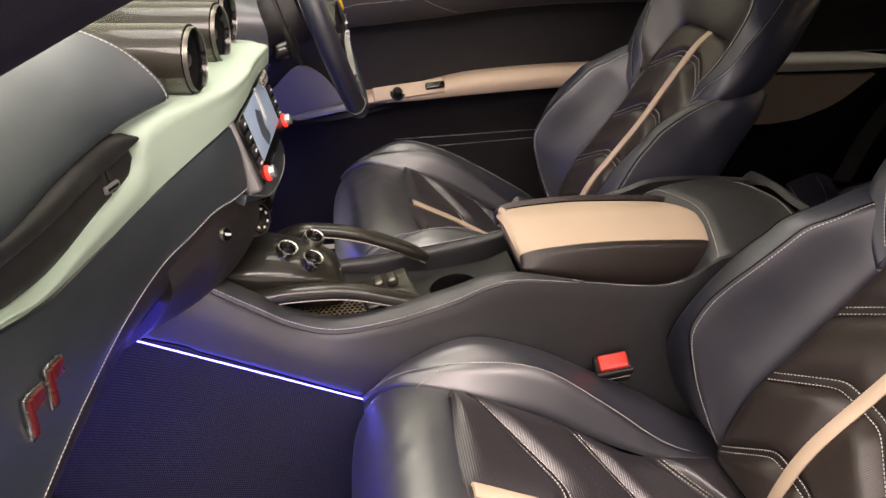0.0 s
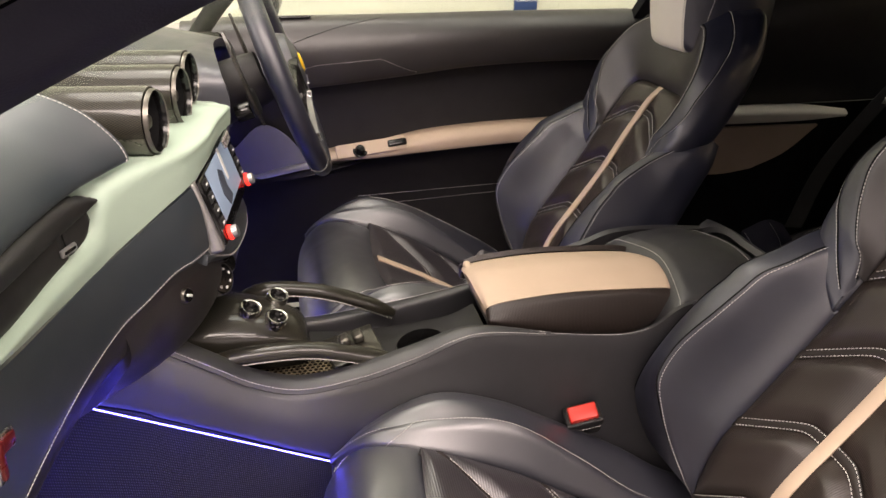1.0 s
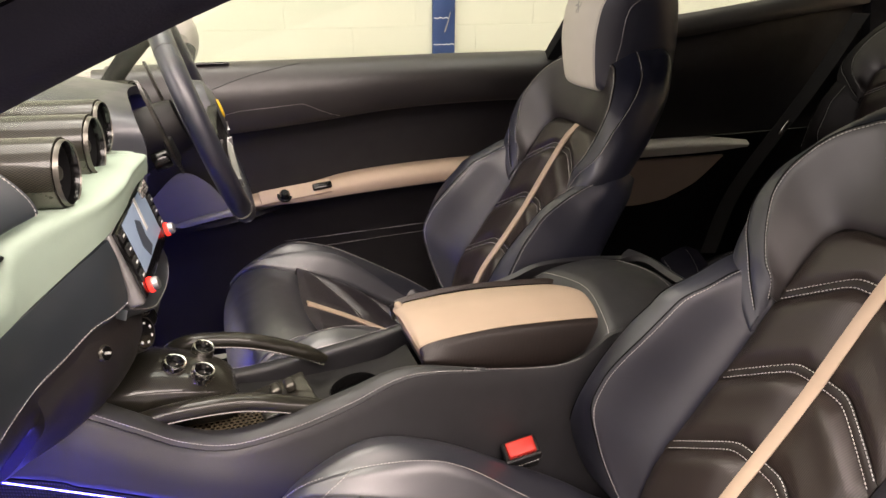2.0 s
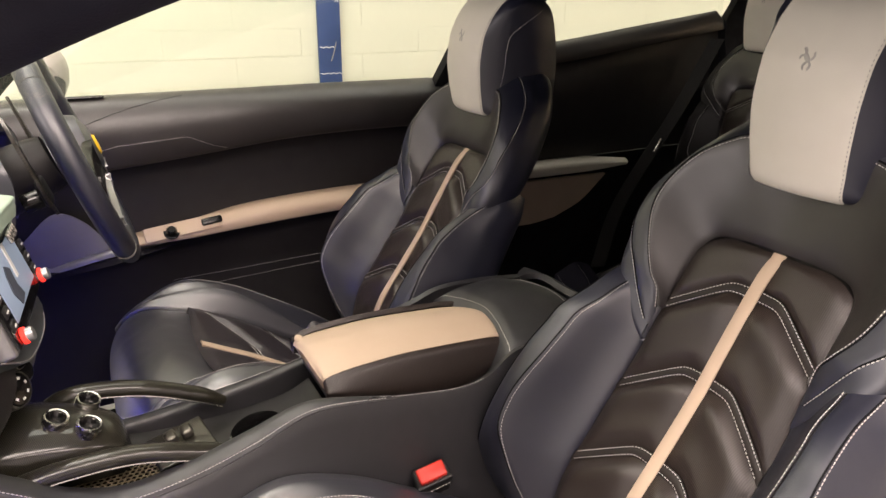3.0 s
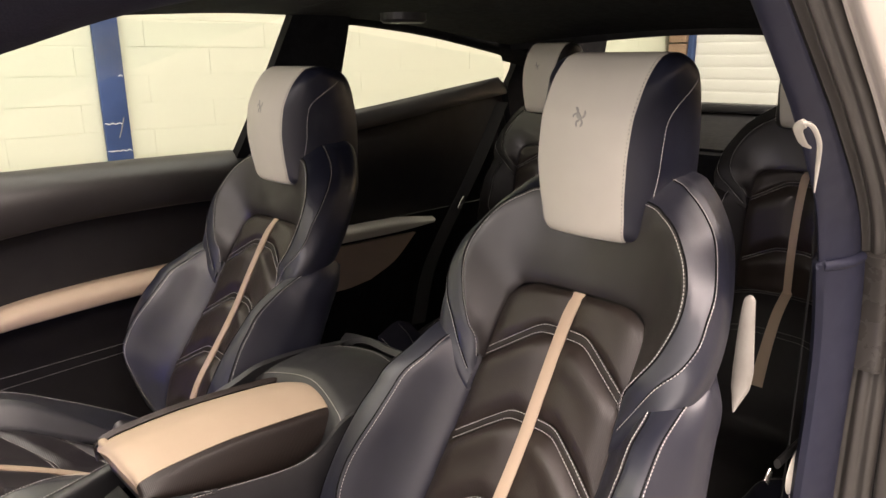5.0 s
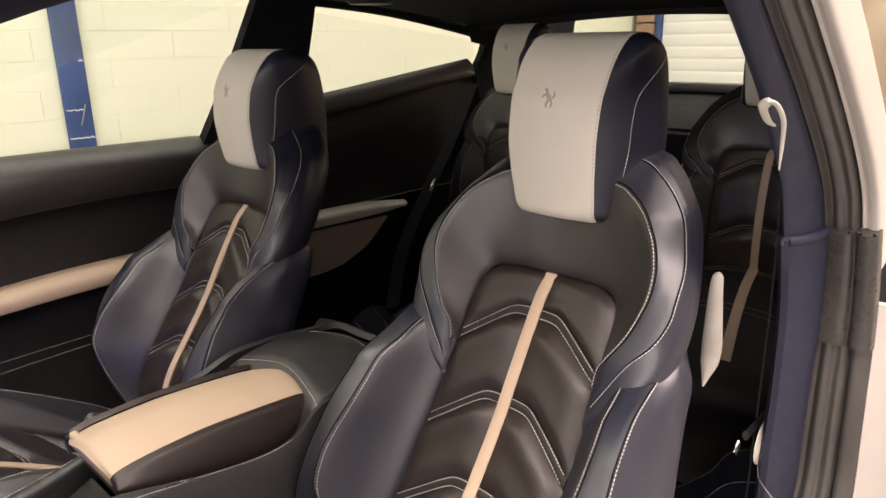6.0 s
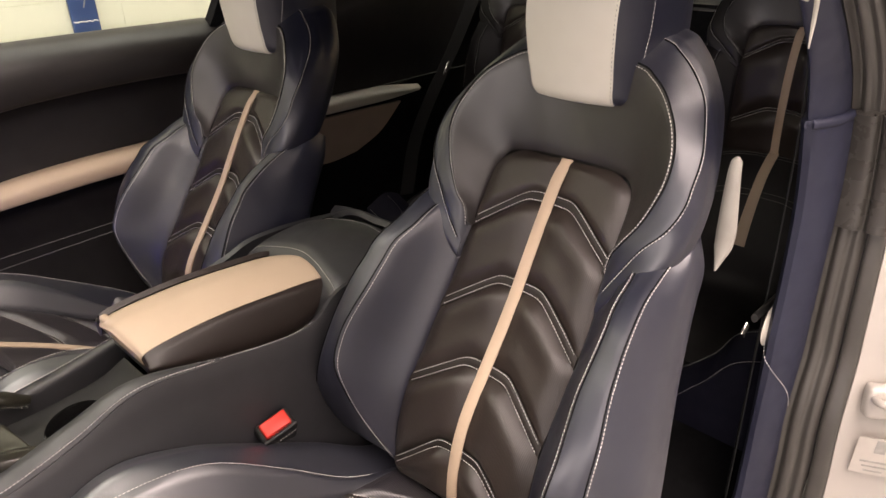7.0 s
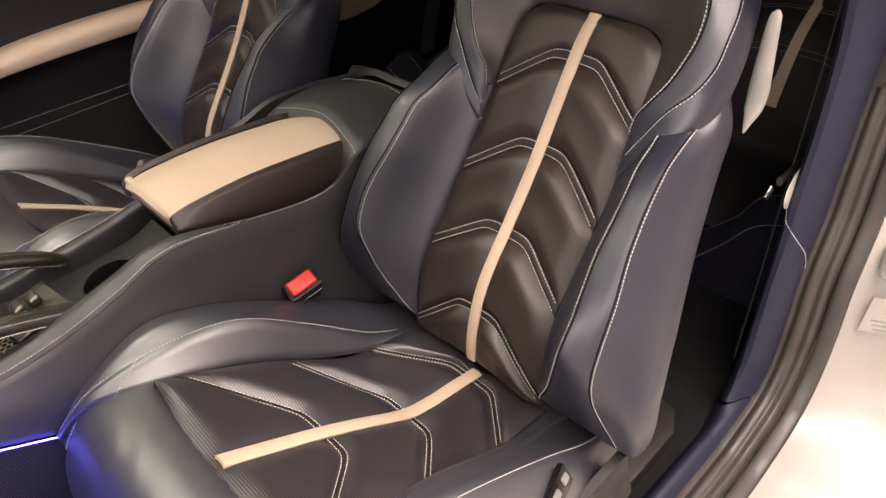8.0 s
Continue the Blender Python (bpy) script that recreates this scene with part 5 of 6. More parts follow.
part("recess_lid", Geo().sheet(puff(lid_g, 0.0025, 0.03, 0.2, -1), 0.010, -1), PLASTIC, dash, "matt black lid")
end_g = loft([dash_rail([-0.2365, -0.225, -0.214, -0.206], [0.9265, 0.929, 0.931, 0.933], -0.006), dash_rail([-0.2365, -0.225, -0.214, -0.206], [0.8985, 0.901, 0.907, 0.922], -0.004)], 16, 6)
part("recess_end", Geo().sheet(puff(end_g, 0.002, 0.1, 0.2, -1), 0.010, -1), PLASTIC, dash, "matt black rounded end piece")
hx = float(face_x(-0.243))
HM = Matrix.Translation((hx + 0.001, -0.2435, 0.9095)) @ pose(0, 0, 0, 0, 0, -21)
part("handle", Geo().box((0.004, 0.021, 0.008), HM, 0.0018), GREYM, dash, "small satin metal handle")
part("handle_inset", Geo().box((0.0042, 0.016, 0.0035), HM @ pose(0.0004, 0, 0), 0.001), GLOSS, dash)
# upper pad
Y4 = [-0.66, -0.55, -0.45, -0.40, -0.31, -0.23, -0.19, -0.166]
zl = [0.985, 0.968, 0.95, 0.943, 0.948, 0.955, 0.96, 0.964]
up = [dash_rail(Y4, [z + 0.002 for z in zl], -0.02), dash_rail(Y4, zl, 0.0), dash_rail(Y4, [z + 0.020 for z in zl], -0.005), dash_rail(Y4, [z + 0.049 for z in zl], -0.03), dash_rail(Y4, [z + 0.071 for z in zl], -0.07), dash_rail(Y4, [z + 0.087 for z in zl], -0.12), dash_rail(Y4, [z + 0.095 for z in zl], -0.18), dash_rail(Y4, [z + 0.096 for z in zl], -0.25), dash_rail(Y4, [z + 0.085 for z in zl], -0.33), dash_rail(Y4, [z + 0.06 for z in zl], -0.42), dash_rail(Y4, [z + 0.03 for z in zl], -0.51)]
UPPER = loft(up, 60, 7)
part("upper_pad", Geo().sheet(UPPER, 0.003, 1), DASH, dash)
b = np.linspace(0.10, 0.70, 90)
part("stitching", Geo().thread(on(UPPER, b * 0 + 0.985, b, 0.0012, 1), 0.0046, 0.0034, 0.00046), THREAD, dash)
# dash top behind the vents and on the driver's side
g = loft([[(-0.66, -0.166, 0.965), (-0.66, 0.0, 0.968), (-0.66, 0.17, 0.965)], [(-0.80, -0.166, 1.04), (-0.80, 0.0, 1.04), (-0.80, 0.17, 1.045)], [(-1.16, -0.166, 1.05), (-1.16, 0, 1.07), (-1.16, 0.17, 1.09)]], 20, 8)
part("centre_top", Geo().sheet(g, 0.02, 1), DASH, dash)
Y5 = [0.17, 0.30, 0.45, 0.58, 0.74]
g = loft([[(-0.64, y, z) for y, z in zip(Y5, [0.80, 0.80, 0.80, 0.80, 0.80])], [(-0.615, y, z) for y, z in zip(Y5, [0.86, 0.86, 0.86, 0.86, 0.86])], [(-0.63, y, z) for y, z in zip(Y5, [0.94, 0.955, 0.955, 0.935, 0.93])], [(-0.72, y, z) for y, z in zip(Y5, [1.0, 1.0, 1.0, 0.985, 0.975])], [(-1.16, y, 1.09) for y in Y5]], 40, 8)
part("driver_top", Geo().sheet(g, 0.02, 1), DASH, dash)
g = loft([[(-0.64, y, 0.80) for y in Y5], [(-0.66, y, 0.74) for y in Y5], [(-0.80, y, 0.68) for y in Y5], [(-1.05, y, 0.68) for y in Y5]], 30, 6)
part("knee_panel", Geo().sheet(g, 0.012, -1), BLACK, dash)
# hood over the instruments
hood = [[(-0.53, 0.212, 0.80), (-0.505, 0.218, 0.91), (-0.515, 0.24, 0.966), (-0.53, 0.37, 0.985), (-0.515, 0.50, 0.966), (-0.505, 0.522, 0.91), (-0.53, 0.528, 0.80)], [(-0.72, 0.20, 0.86), (-0.70, 0.205, 0.95), (-0.70, 0.26, 1.01), (-0.70, 0.37, 1.025), (-0.70, 0.48, 1.01), (-0.70, 0.535, 0.95), (-0.72, 0.54, 0.86)]]
part("instrument_hood", Geo().sheet(loft(hood, 50, 10), 0.014, 1), NAVY, dash, "navy leather hood over the instruments")
part("instrument_panel", Geo().box((0.02, 0.27, 0.13), pose(-0.65, 0.37, 0.92, 0, -12, 0), 0.01), GLOSS, dash, "dark instrument panel")

# air vents in carbon housings
def air_vent(x, y, z, length, r=0.0345, toe=-14):
    vent = thing("air_vent", "round air vent in a glossy carbon fibre housing", "air vent", "air vents", at=DASH_AT)
    ax = pose(x, y, z, 0, 90, toe)

    def shell(a0, a1, rows):
        g = []
        for an in np.radians(np.linspace(a0, a1, 40)):
            g.append([tuple(ax @ Vector((-q * math.cos(an), q * math.sin(an), h))) for q, h in rows])
        return np.array(g)

    part("housing", Geo().sheet(shell(-104, 104, [(r * 1.0, -length), (r * 1.01, -length * 0.6), (r * 1.02, -0.03), (r * 1.02, -0.012), (r * 1.005, -0.004)]), 0.003, -1), CARBON, vent, "carbon fibre housing")
    part("lower_shell", Geo().sheet(shell(104, 256, [(r * 1.0, -0.046), (r * 1.01, -0.02), (r * 1.005, -0.004)]), 0.003, -1), SMOKE, vent, "smoked metal lower shell")
    for e in (-1, 1):
        an = math.radians(e * 103)
        line = [tuple(ax @ Vector((-r * 1.025 * math.cos(an), r * 1.025 * math.sin(an), h))) for h in (-length, -length / 2, -0.008)]
        part("strip", Geo().tube(line, 0.0014, 8), GREYM, vent, "thin pale strip along the housing")
    part("ring", Geo().lathe([(r * 0.96, -0.003), (r * 0.97, 0.0), (r * 1.0, 0.0018), (r * 1.03, 0.0), (r * 1.035, -0.003)], 44, ax, True), SMOKE, vent, "smoked metal ring")
    part("bevel", Geo().lathe([(r * 0.90, -0.014), (r * 0.925, -0.006), (r * 0.95, -0.001), (r * 0.972, 0.0004), (r * 0.965, -0.014)], 44, ax, True), GLOSS, vent, "gloss black inner bevel")
    part("throat", Geo().lathe([(r * 0.91, -0.008), (r * 0.82, -0.05), (0.001, -0.055), (0.001, -0.058), (r * 0.86, -0.054), (r * 0.94, -0.008)], 32, ax, True), SUEDE, vent)
    part("hub", Geo().lathe([(0, -0.006), (0.006, -0.007), (0.0105, -0.013), (0.0105, -0.034), (0, -0.034)], 20, ax), SMOKE, vent, "smoked metal hub")
    for k in range(4):
        an = k * math.pi / 2 + 0.75
        line = [tuple(ax @ Vector((c * math.cos(an), c * math.sin(an), -0.02))) for c in (0.006, r * 0.83)]
        part("vane", Geo().tube(line, 0.0012, 8, 0.005, up=(1, 0, 0)), PLASTIC, vent)
    return vent


air_vent(-0.552, -0.120, 0.989, 0.15, 0.0318, -9)
air_vent(-0.540, 0.0, 0.986, 0.15, 0.0318, -9)
air_vent(-0.542, 0.110, 0.983, 0.15, 0.0318, -9)
air_vent(-0.539, 0.60, 0.932, 0.10, 0.030)

# centre display
def tilted(x, y, z):
    return pose(x, y, z, 0, -15, -5)


disp = thing("centre_display", "dash display with silver surround, buttons and red-ringed knobs", "display", at=DASH_AT)
DM = tilted(-0.502, 0.0, 0.868)
part("surround", Geo().box((0.02, 0.215, 0.090), DM @ pose(-0.0145, 0.0, 0.006), 0.005, 3), GREYM, disp, "satin silver surround")
part("bezel", Geo().box((0.012, 0.205, 0.082), DM @ pose(-0.007, 0.0, 0.007), 0.002), GLOSS, disp, "gloss black bezel")
scr = part("screen", Geo().box((0.004, 0.138, 0.062), DM @ pose(-0.002, 0.0, 0.014), 0.0005), SCREEN, disp, "lit screen with a pale blue picture")
part("screen_shape", Geo().plate([(0.0, 0.02), (0.016, 0.012), (0.012, -0.006), (0.02, -0.022), (-0.004, -0.026), (-0.016, -0.008), (-0.01, 0.01)], 0.001, DM @ pose(0.0012, -0.02, 0.012, 90, 0, 90)), SCREEND, scr, "dark shape on the screen")
part("screen_shape", Geo().plate([(-0.004, 0.03), (0.006, 0.03), (0.003, -0.01), (-0.006, -0.01)], 0.001, DM @ pose(0.0011, 0.012, 0.018, 90, 0, 90)), WHITETXT, scr, "white shape on the screen")
for e in (-1, 1):
    for k in range(4):
        part("button", Geo().box((0.004, 0.018, 0.011), DM @ pose(-0.0008, e * 0.086, 0.038 - 0.0165 * k), 0.0015), PLASTIC, disp)
        part("button_mark", Geo().box((0.001, 0.008, 0.002), DM @ pose(0.0016, e * 0.086, 0.038 - 0.0165 * k), 0.0002), WHITETXT, disp, "small white mark")
for y, z in ((-0.080, -0.028), (0.092, -0.026)):
    kn = part("knob", Geo().lathe([(0, 0.012), (0.0066, 0.012), (0.0076, 0.0105), (0.0076, 0.003), (0, 0.003)], 24, DM @ pose(-0.001, y, z, 0, 90, 0)), GREYM, disp, "satin metal knob")
    part("ring", Geo().lathe([(0.0074, 0.0055), (0.0092, 0.0045), (0.0092, 0.001), (0.0074, 0.001)], 24, DM @ pose(-0.001, y, z, 0, 90, 0), True), REDGLOW, kn, "red lit ring")
for k in range(5):
    part("badge_bar", Geo().box((0.004, 0.006, 0.012), pose(-0.502 + 0.0006 * k, 0.002 + 0.010 * k, 0.924, 0, -18, 0), 0.001), CHROME, disp, "raised chrome badge bar")
# centre stack under the display
Y6 = [-0.20, -0.165, -0.135, -0.09, -0.03, 0.04, 0.10, 0.15]
zt = [0.80, 0.818, 0.825, 0.82, 0.80, 0.79, 0.80, 0.82]
STACK = loft([dash_rail(Y6, zt, -0.004), dash_rail(Y6, [z - 0.04 for z in zt], -0.002), dash_rail(Y6, [0.735] * 8, -0.018), dash_rail(Y6, [0.695] * 8, -0.06), dash_rail(Y6, [0.66] * 8, -0.14)], 60, 7)
stack = part("centre_panel", Geo().sheet(STACK, 0.012, -1), BLACK, dash)
g = loft([dash_rail([-0.115, -0.06, 0, 0.06, 0.12], [0.833, 0.832, 0.83, 0.83, 0.83], 0.002), dash_rail([-0.115, -0.06, 0, 0.06, 0.12], [0.83, 0.80, 0.782, 0.782, 0.79], 0.012)], 30, 6)
part("stack_cover", Geo().sheet(g, 0.012, -1), DASH, dash)
a = np.linspace(0.02, 0.9, 50)
part("stitching", Geo().thread(on(g, a, a * 0 + 0.93, 0.0012, -1), 0.0044, 0.0033, 0.00046), THREAD, dash)


def dial(name, x, y, z, r, label, depth=0.014, tip=(75, -32)):
    m = pose(x, y, z, 0, *tip)
    d = part(name, Geo().lathe([(0, depth), (r * 0.8, depth), (r * 0.9, depth - 0.002), (r, 0.0), (0, 0)], 28, m), GLOSS, dash, label)
    part("rim", Geo().lathe([(r * 0.9, depth - 0.001), (r * 1.0, depth - 0.002), (r * 1.08, 0.002), (r * 1.0, 0.0)], 28, m, True), SMOKE, d, "smoked metal rim")
    return d


d1 = dial("climate_dial", -0.530, -0.052, 0.766, 0.021, "black climate dial with small white marks")
for k in range(7):
    an = k * 0.9
    part("mark", Geo().box((0.003, 0.004, 0.0008), pose(-0.530, -0.052, 0.766, 0, 75, -32) @ pose(0.012 * math.cos(an), 0.012 * math.sin(an), 0.0145, 0, 0, math.degrees(an)), 0.0003), WHITETXT, d1)
dial("fan_dial", -0.522, -0.028, 0.775, 0.013, "small black dial")
d2 = dial("temperature_dial", -0.524, -0.045, 0.797, 0.010, "small black dial")
part("lamp", Geo().box((0.003, 0.009, 0.003), pose(-0.514, -0.048, 0.807), 0.001), REDGLOW, d2, "small red lamp")
d3 = dial("round_button", -0.553, -0.137, 0.794, 0.0088, "round black button with a silver rim", 0.006, (82, -28))
part("mark", Geo().box((0.010, 0.003, 0.0008), pose(-0.553, -0.137, 0.794, 0, 82, -28) @ pose(0, 0, 0.0065, 0, 0, 60), 0.0003), WHITETXT, d3)
# two raised shapes of plain bars
badge = thing("dash_badge", "chrome and red badge of two raised shapes on the dashboard", "badge", at=DASH_AT)
BM = pose(float(face_x(-0.43)) + 0.0135, -0.432, 0.834, 0, 0, 83) @ Matrix.Diagonal((0.86, 1.0, 0.86, 1.0))
for k in (0, 1):
    o = -0.030 + 0.037 * k
    for r, gx, grow in ((CHROME, 0.0, 0.002), (DARKRED, 0.0022, -0.0012)):
        q = Geo()
        for (ya, za, w, h) in ((0.0, 0.0, 0.009, 0.036), (0.011, 0.009, 0.021, 0.015)):
            sh = ya + 0.35 * za
            q.box((w + grow * 2, 0.003, h + grow * 2), BM @ pose(o + sh, -gx, za, 0, 12, 0), 0.0012)
        part("raised_shape" if r is CHROME else "red_inlay", q, r, badge, "" if r is CHROME else "dark red inlay")

# ---- steering wheel ----
wheel = thing("steering_wheel", "navy leather steering wheel with dark spokes and yellow badge", "steering wheel")
WM = Matrix.Translation((-0.420, 0.37, 0.930)) @ pose(0, 0, 0, 0, 90 - 17.7, 0)
ang = np.linspace(0, 2 * np.pi, 72, endpoint=False)


def ring(r, h=0.0):
    """Points round the wheel, flattened at its foot."""
    pts = []
    for t in ang:
        rr = r * (1 - 0.06 * max(0.0, math.cos(t)) ** 6)
        pts.append(WM @ Vector((rr * math.cos(t), rr * math.sin(t), h)))
    return np.array([p[:] for p in pts])


part("rim", Geo().tube(ring(0.180), 0.0215, 16, 0.0175, closed=True, up=(1, 0, 0.3)), NAVY, wheel, "navy leather rim")
for t in (0.75, 2.35, 3.95, 5.55):
    c = np.array([(WM @ Vector((0.180 * math.cos(t + d), 0.180 * math.sin(t + d), 0)))[:] for d in (-0.006, 0.006)])
    part("rim_seam", Geo().tube(c, 0.0221, 16, 0.0181, up=(1, 0, 0.3)), BLACK, wheel, "dark seam round the rim")
part("hub", Geo().lathe([(0, 0.03), (0.03, 0.03), (0.052, 0.022), (0.062, 0.0), (0.058, -0.03), (0, -0.03)], 36, WM), NAVY, wheel, "leather hub")
part("badge", Geo().lathe([(0, 0.004), (0.014, 0.003), (0.017, 0.0), (0, 0)], 24, WM @ pose(0, 0, 0.031)), YELLOW, wheel, "round yellow badge")
for e in (-1, 1):
    g = loft([[tuple(WM @ Vector(p)) for p in ((-0.02, e * 0.05, 0.016), (-0.01, e * 0.11, 0.008), (0.0, e * 0.168, 0.004))], [tuple(WM @ Vector(p)) for p in ((0.035, e * 0.045, 0.014), (0.045, e * 0.10, 0.006), (0.055, e * 0.158, 0.002))]], 16, 6)
    part("spoke", Geo().sheet(puff(g, 0.004, 0.1, 0.3, e), 0.014, e), GLOSS, wheel, "gloss black spoke")
    g = loft([[tuple(WM @ Vector(p)) for p in ((0.035, e * 0.06, 0.02), (0.06, e * 0.10, 0.016), (0.085, e * 0.135, 0.010))], [tuple(WM @ Vector(p)) for p in ((0.05, e * 0.055, 0.018), (0.076, e * 0.092, 0.013), (0.102, e * 0.122, 0.008))]], 14, 5)
    part("spoke_trim", Geo().sheet(puff(g, 0.004, 0.1, 0.3, e), 0.012, e), GREYM, wheel, "satin metal spoke trim")
g = loft([[tuple(WM @ Vector(p)) for p in ((0.05, -0.04, 0.012), (0.11, -0.03, 0.006), (0.172, -0.028, 0.0))], [tuple(WM @ Vector(p)) for p in ((0.05, 0.04, 0.012), (0.11, 0.03, 0.006), (0.172, 0.028, 0.0))]], 14, 8)
part("spoke", Geo().sheet(g, 0.016, 1), GLOSS, wheel, "gloss black lower spoke")
for k in range(5):
    part("rim_lamp", Geo().box((0.004, 0.010, 0.003), WM @ pose(-0.182, -0.03 + 0.015 * k, 0.015), 0.001), GLOSS, wheel)
column = thing("steering_column", "black steering column with long carbon shift paddles and stalks", "steering column")
part("shroud", Geo().tube(cr([tuple(WM @ Vector((0.0, 0, -0.035))), tuple(WM @ Vector((0.005, 0, -0.10))), tuple(WM @ Vector((0.02, 0, -0.22)))], 10), [0.042, 0.045, 0.047, 0.048, 0.05, 0.05, 0.05, 0.05, 0.05, 0.05], 20, [0.036, 0.038, 0.04, 0.042, 0.043, 0.044, 0.045, 0.045, 0.045, 0.045], up=(0, 1, 0)), BLACKM, column, "leather column shroud")
for e in (-1, 1):
    pts = [(-0.10, 0.104), (-0.075, 0.116), (-0.02, 0.120), (0.035, 0.116), (0.055, 0.10), (0.03, 0.098), (-0.02, 0.095), (-0.055, 0.094)]
    part("paddle", Geo().plate([(x, e * y) for x, y in pts], 0.005, WM @ pose(0, 0, -0.055), 0.0015), CARBON, column, "carbon fibre shift paddle")
    part("paddle_mount", Geo().box((0.04, 0.045, 0.012), WM @ pose(0.02, e * 0.08, -0.06), 0.004), PLASTIC, column)
    part("stalk_pod", Geo().lathe([(0, 0.02), (0.012, 0.02), (0.015, 0.014), (0.015, -0.01), (0, -0.01)], 20, WM @ pose(0.03, e * 0.07, -0.085)), GLOSS, column, "gloss black stalk pod")

# ---- centre console ----
console = thing("centre_console", "black leather centre console with pale stitching and open tray", "console")
CX = [-1.0, -0.66, -0.598, -0.536, -0.49, -0.434, -0.36, -0.286, -0.207, -0.10, 0.0, 0.05, 0.10, 0.18, 0.27]
NEAR = [0.80, 0.738, 0.709, 0.667, 0.636, 0.618, 0.625, 0.645, 0.673, 0.662, 0.647, 0.654, 0.685, 0.685, 0.68]
LZ = [0.78, 0.662, 0.632, 0.60, 0.575, 0.545, 0.51, 0.49, 0.46, 0.44, 0.42, 0.41, 0.40, 0.40, 0.40]


FAR = [0.80, 0.74, 0.70, 0.64, 0.60, 0.578, 0.580, 0.588, 0.60, 0.62, 0.66, 0.675, 0.69, 0.69, 0.68]


def console_side(e):
    CZ = NEAR if e < 0 else FAR
    edge = [(x, e * 0.124, z) for x, z in zip(CX, CZ)]
    belly = [(x, e * 0.142, z * 0.55 + l * 0.45) for x, z, l in zip(CX, CZ, LZ)]
    foot = [(x, e * 0.152, l) for x, l in zip(CX, LZ)]
    base = [(x, e * 0.150, 0.22) for x in CX]
    side_g = loft([edge, belly, foot], 110, 9)
    panel = part("side_panel", Geo().sheet(puff(side_g, 0.002, 0.02, 0.08, e), 0.01, e), CONSOLE, console)
    part("footwell_carpet", Geo().sheet(loft([[(x, y - e * 0.004, z - 0.006) for x, y, z in foot], base], 60, 8), 0.01, e), CARPET, console, "black woven carpet")
    n = 10
    # the rim narrows where it runs along the lid
    slim = [0.0] * 8 + [0.4, 1.0]

    def rim_rail(y0, y1, z0, z1):
        return [(x, e * (y0 + (y1 - y0) * q), z + z0 + (z1 - z0) * q) for x, z, q in zip(CX[:n], CZ[:n], slim)]

    rim_g = loft([rim_rail(0.124, 0.124, 0.001, 0.001), rim_rail(0.118, 0.1225, 0.008, 0.002), rim_rail(0.103, 0.117, 0.012, 0.002), rim_rail(0.092, 0.110, 0.004, -0.006), rim_rail(0.088, 0.108, -0.05, -0.03)], 100, 6)
    part("rim", Geo().sheet(rim_g, 0.008, -e), CONSOLE, console, "padded leather rim")
    a = np.linspace(0.15, 0.99, 220)
    part("stitching", Geo().thread(on(rim_g, a, a * 0 + 0.16, 0.0012, -e), 0.0044, 0.0033, 0.00046), THREAD, console)
    return side_g


console_side(-1)
console_side(1)
# rear block behind the lid, with the seam that climbs round the lid
top = [0.655, 0.674, 0.664, 0.648, 0.653, 0.690, 0.704, 0.708, 0.690]
bx = [-0.145, -0.13, -0.10, 0.0, 0.055, 0.085, 0.12, 0.19, 0.27]
rails = []
for f in (-1, -0.92, -0.75, 0, 0.75, 0.92, 1):
    sink = 0.035 * sm(np.array((1 - abs(f)) / 0.2))
    rails.append([(x + (0.03 if 0.08 < x < 0.2 else 0) * (1 - f * f), 0.1225 * f, z - (0.03 * abs(f) ** 3 if x > 0.08 else sink)) for x, z in zip(bx, top)])
REARB = loft(rails, 70, 6)
part("rear_block", Geo().sheet(REARB, 0.002, 1), CONSOLE, console, "padded leather block behind the armrest")
g = loft([[(0.27, y, 0.695 - 0.03 * (abs(y) / 0.124) ** 5) for y in (-0.124, -0.06, 0, 0.06, 0.124)], [(0.29, y, 0.67) for y in (-0.124, -0.06, 0, 0.06, 0.124)], [(0.30, y, 0.5) for y in (-0.124, -0.06, 0, 0.06, 0.124)], [(0.30, y, 0.22) for y in (-0.124, -0.06, 0, 0.06, 0.124)]], 20, 6)
part("rear_face", Geo().sheet(g, 0.01, 1), CONSOLE, console)
seam_b = np.linspace(0.02, 0.98, 120)
part("stitching", Geo().thread(on(REARB, 0.50 + 0.145 * sm(np.minimum(seam_b, 1 - seam_b) / 0.06), seam_b, 0.0014, 1), 0.0044, 0.0033, 0.00046), THREAD, console)
part("stitching", Geo().thread(on(REARB, np.linspace(0.20, 0.51, 60), np.full(60, 0.02), 0.0015, 1), 0.0044, 0.0033, 0.00046), THREAD, console)
part("stitching", Geo().thread(on(REARB, np.full(60, 0.955), np.linspace(0.05, 0.95, 60), 0.0012, 1)), THREAD, console)
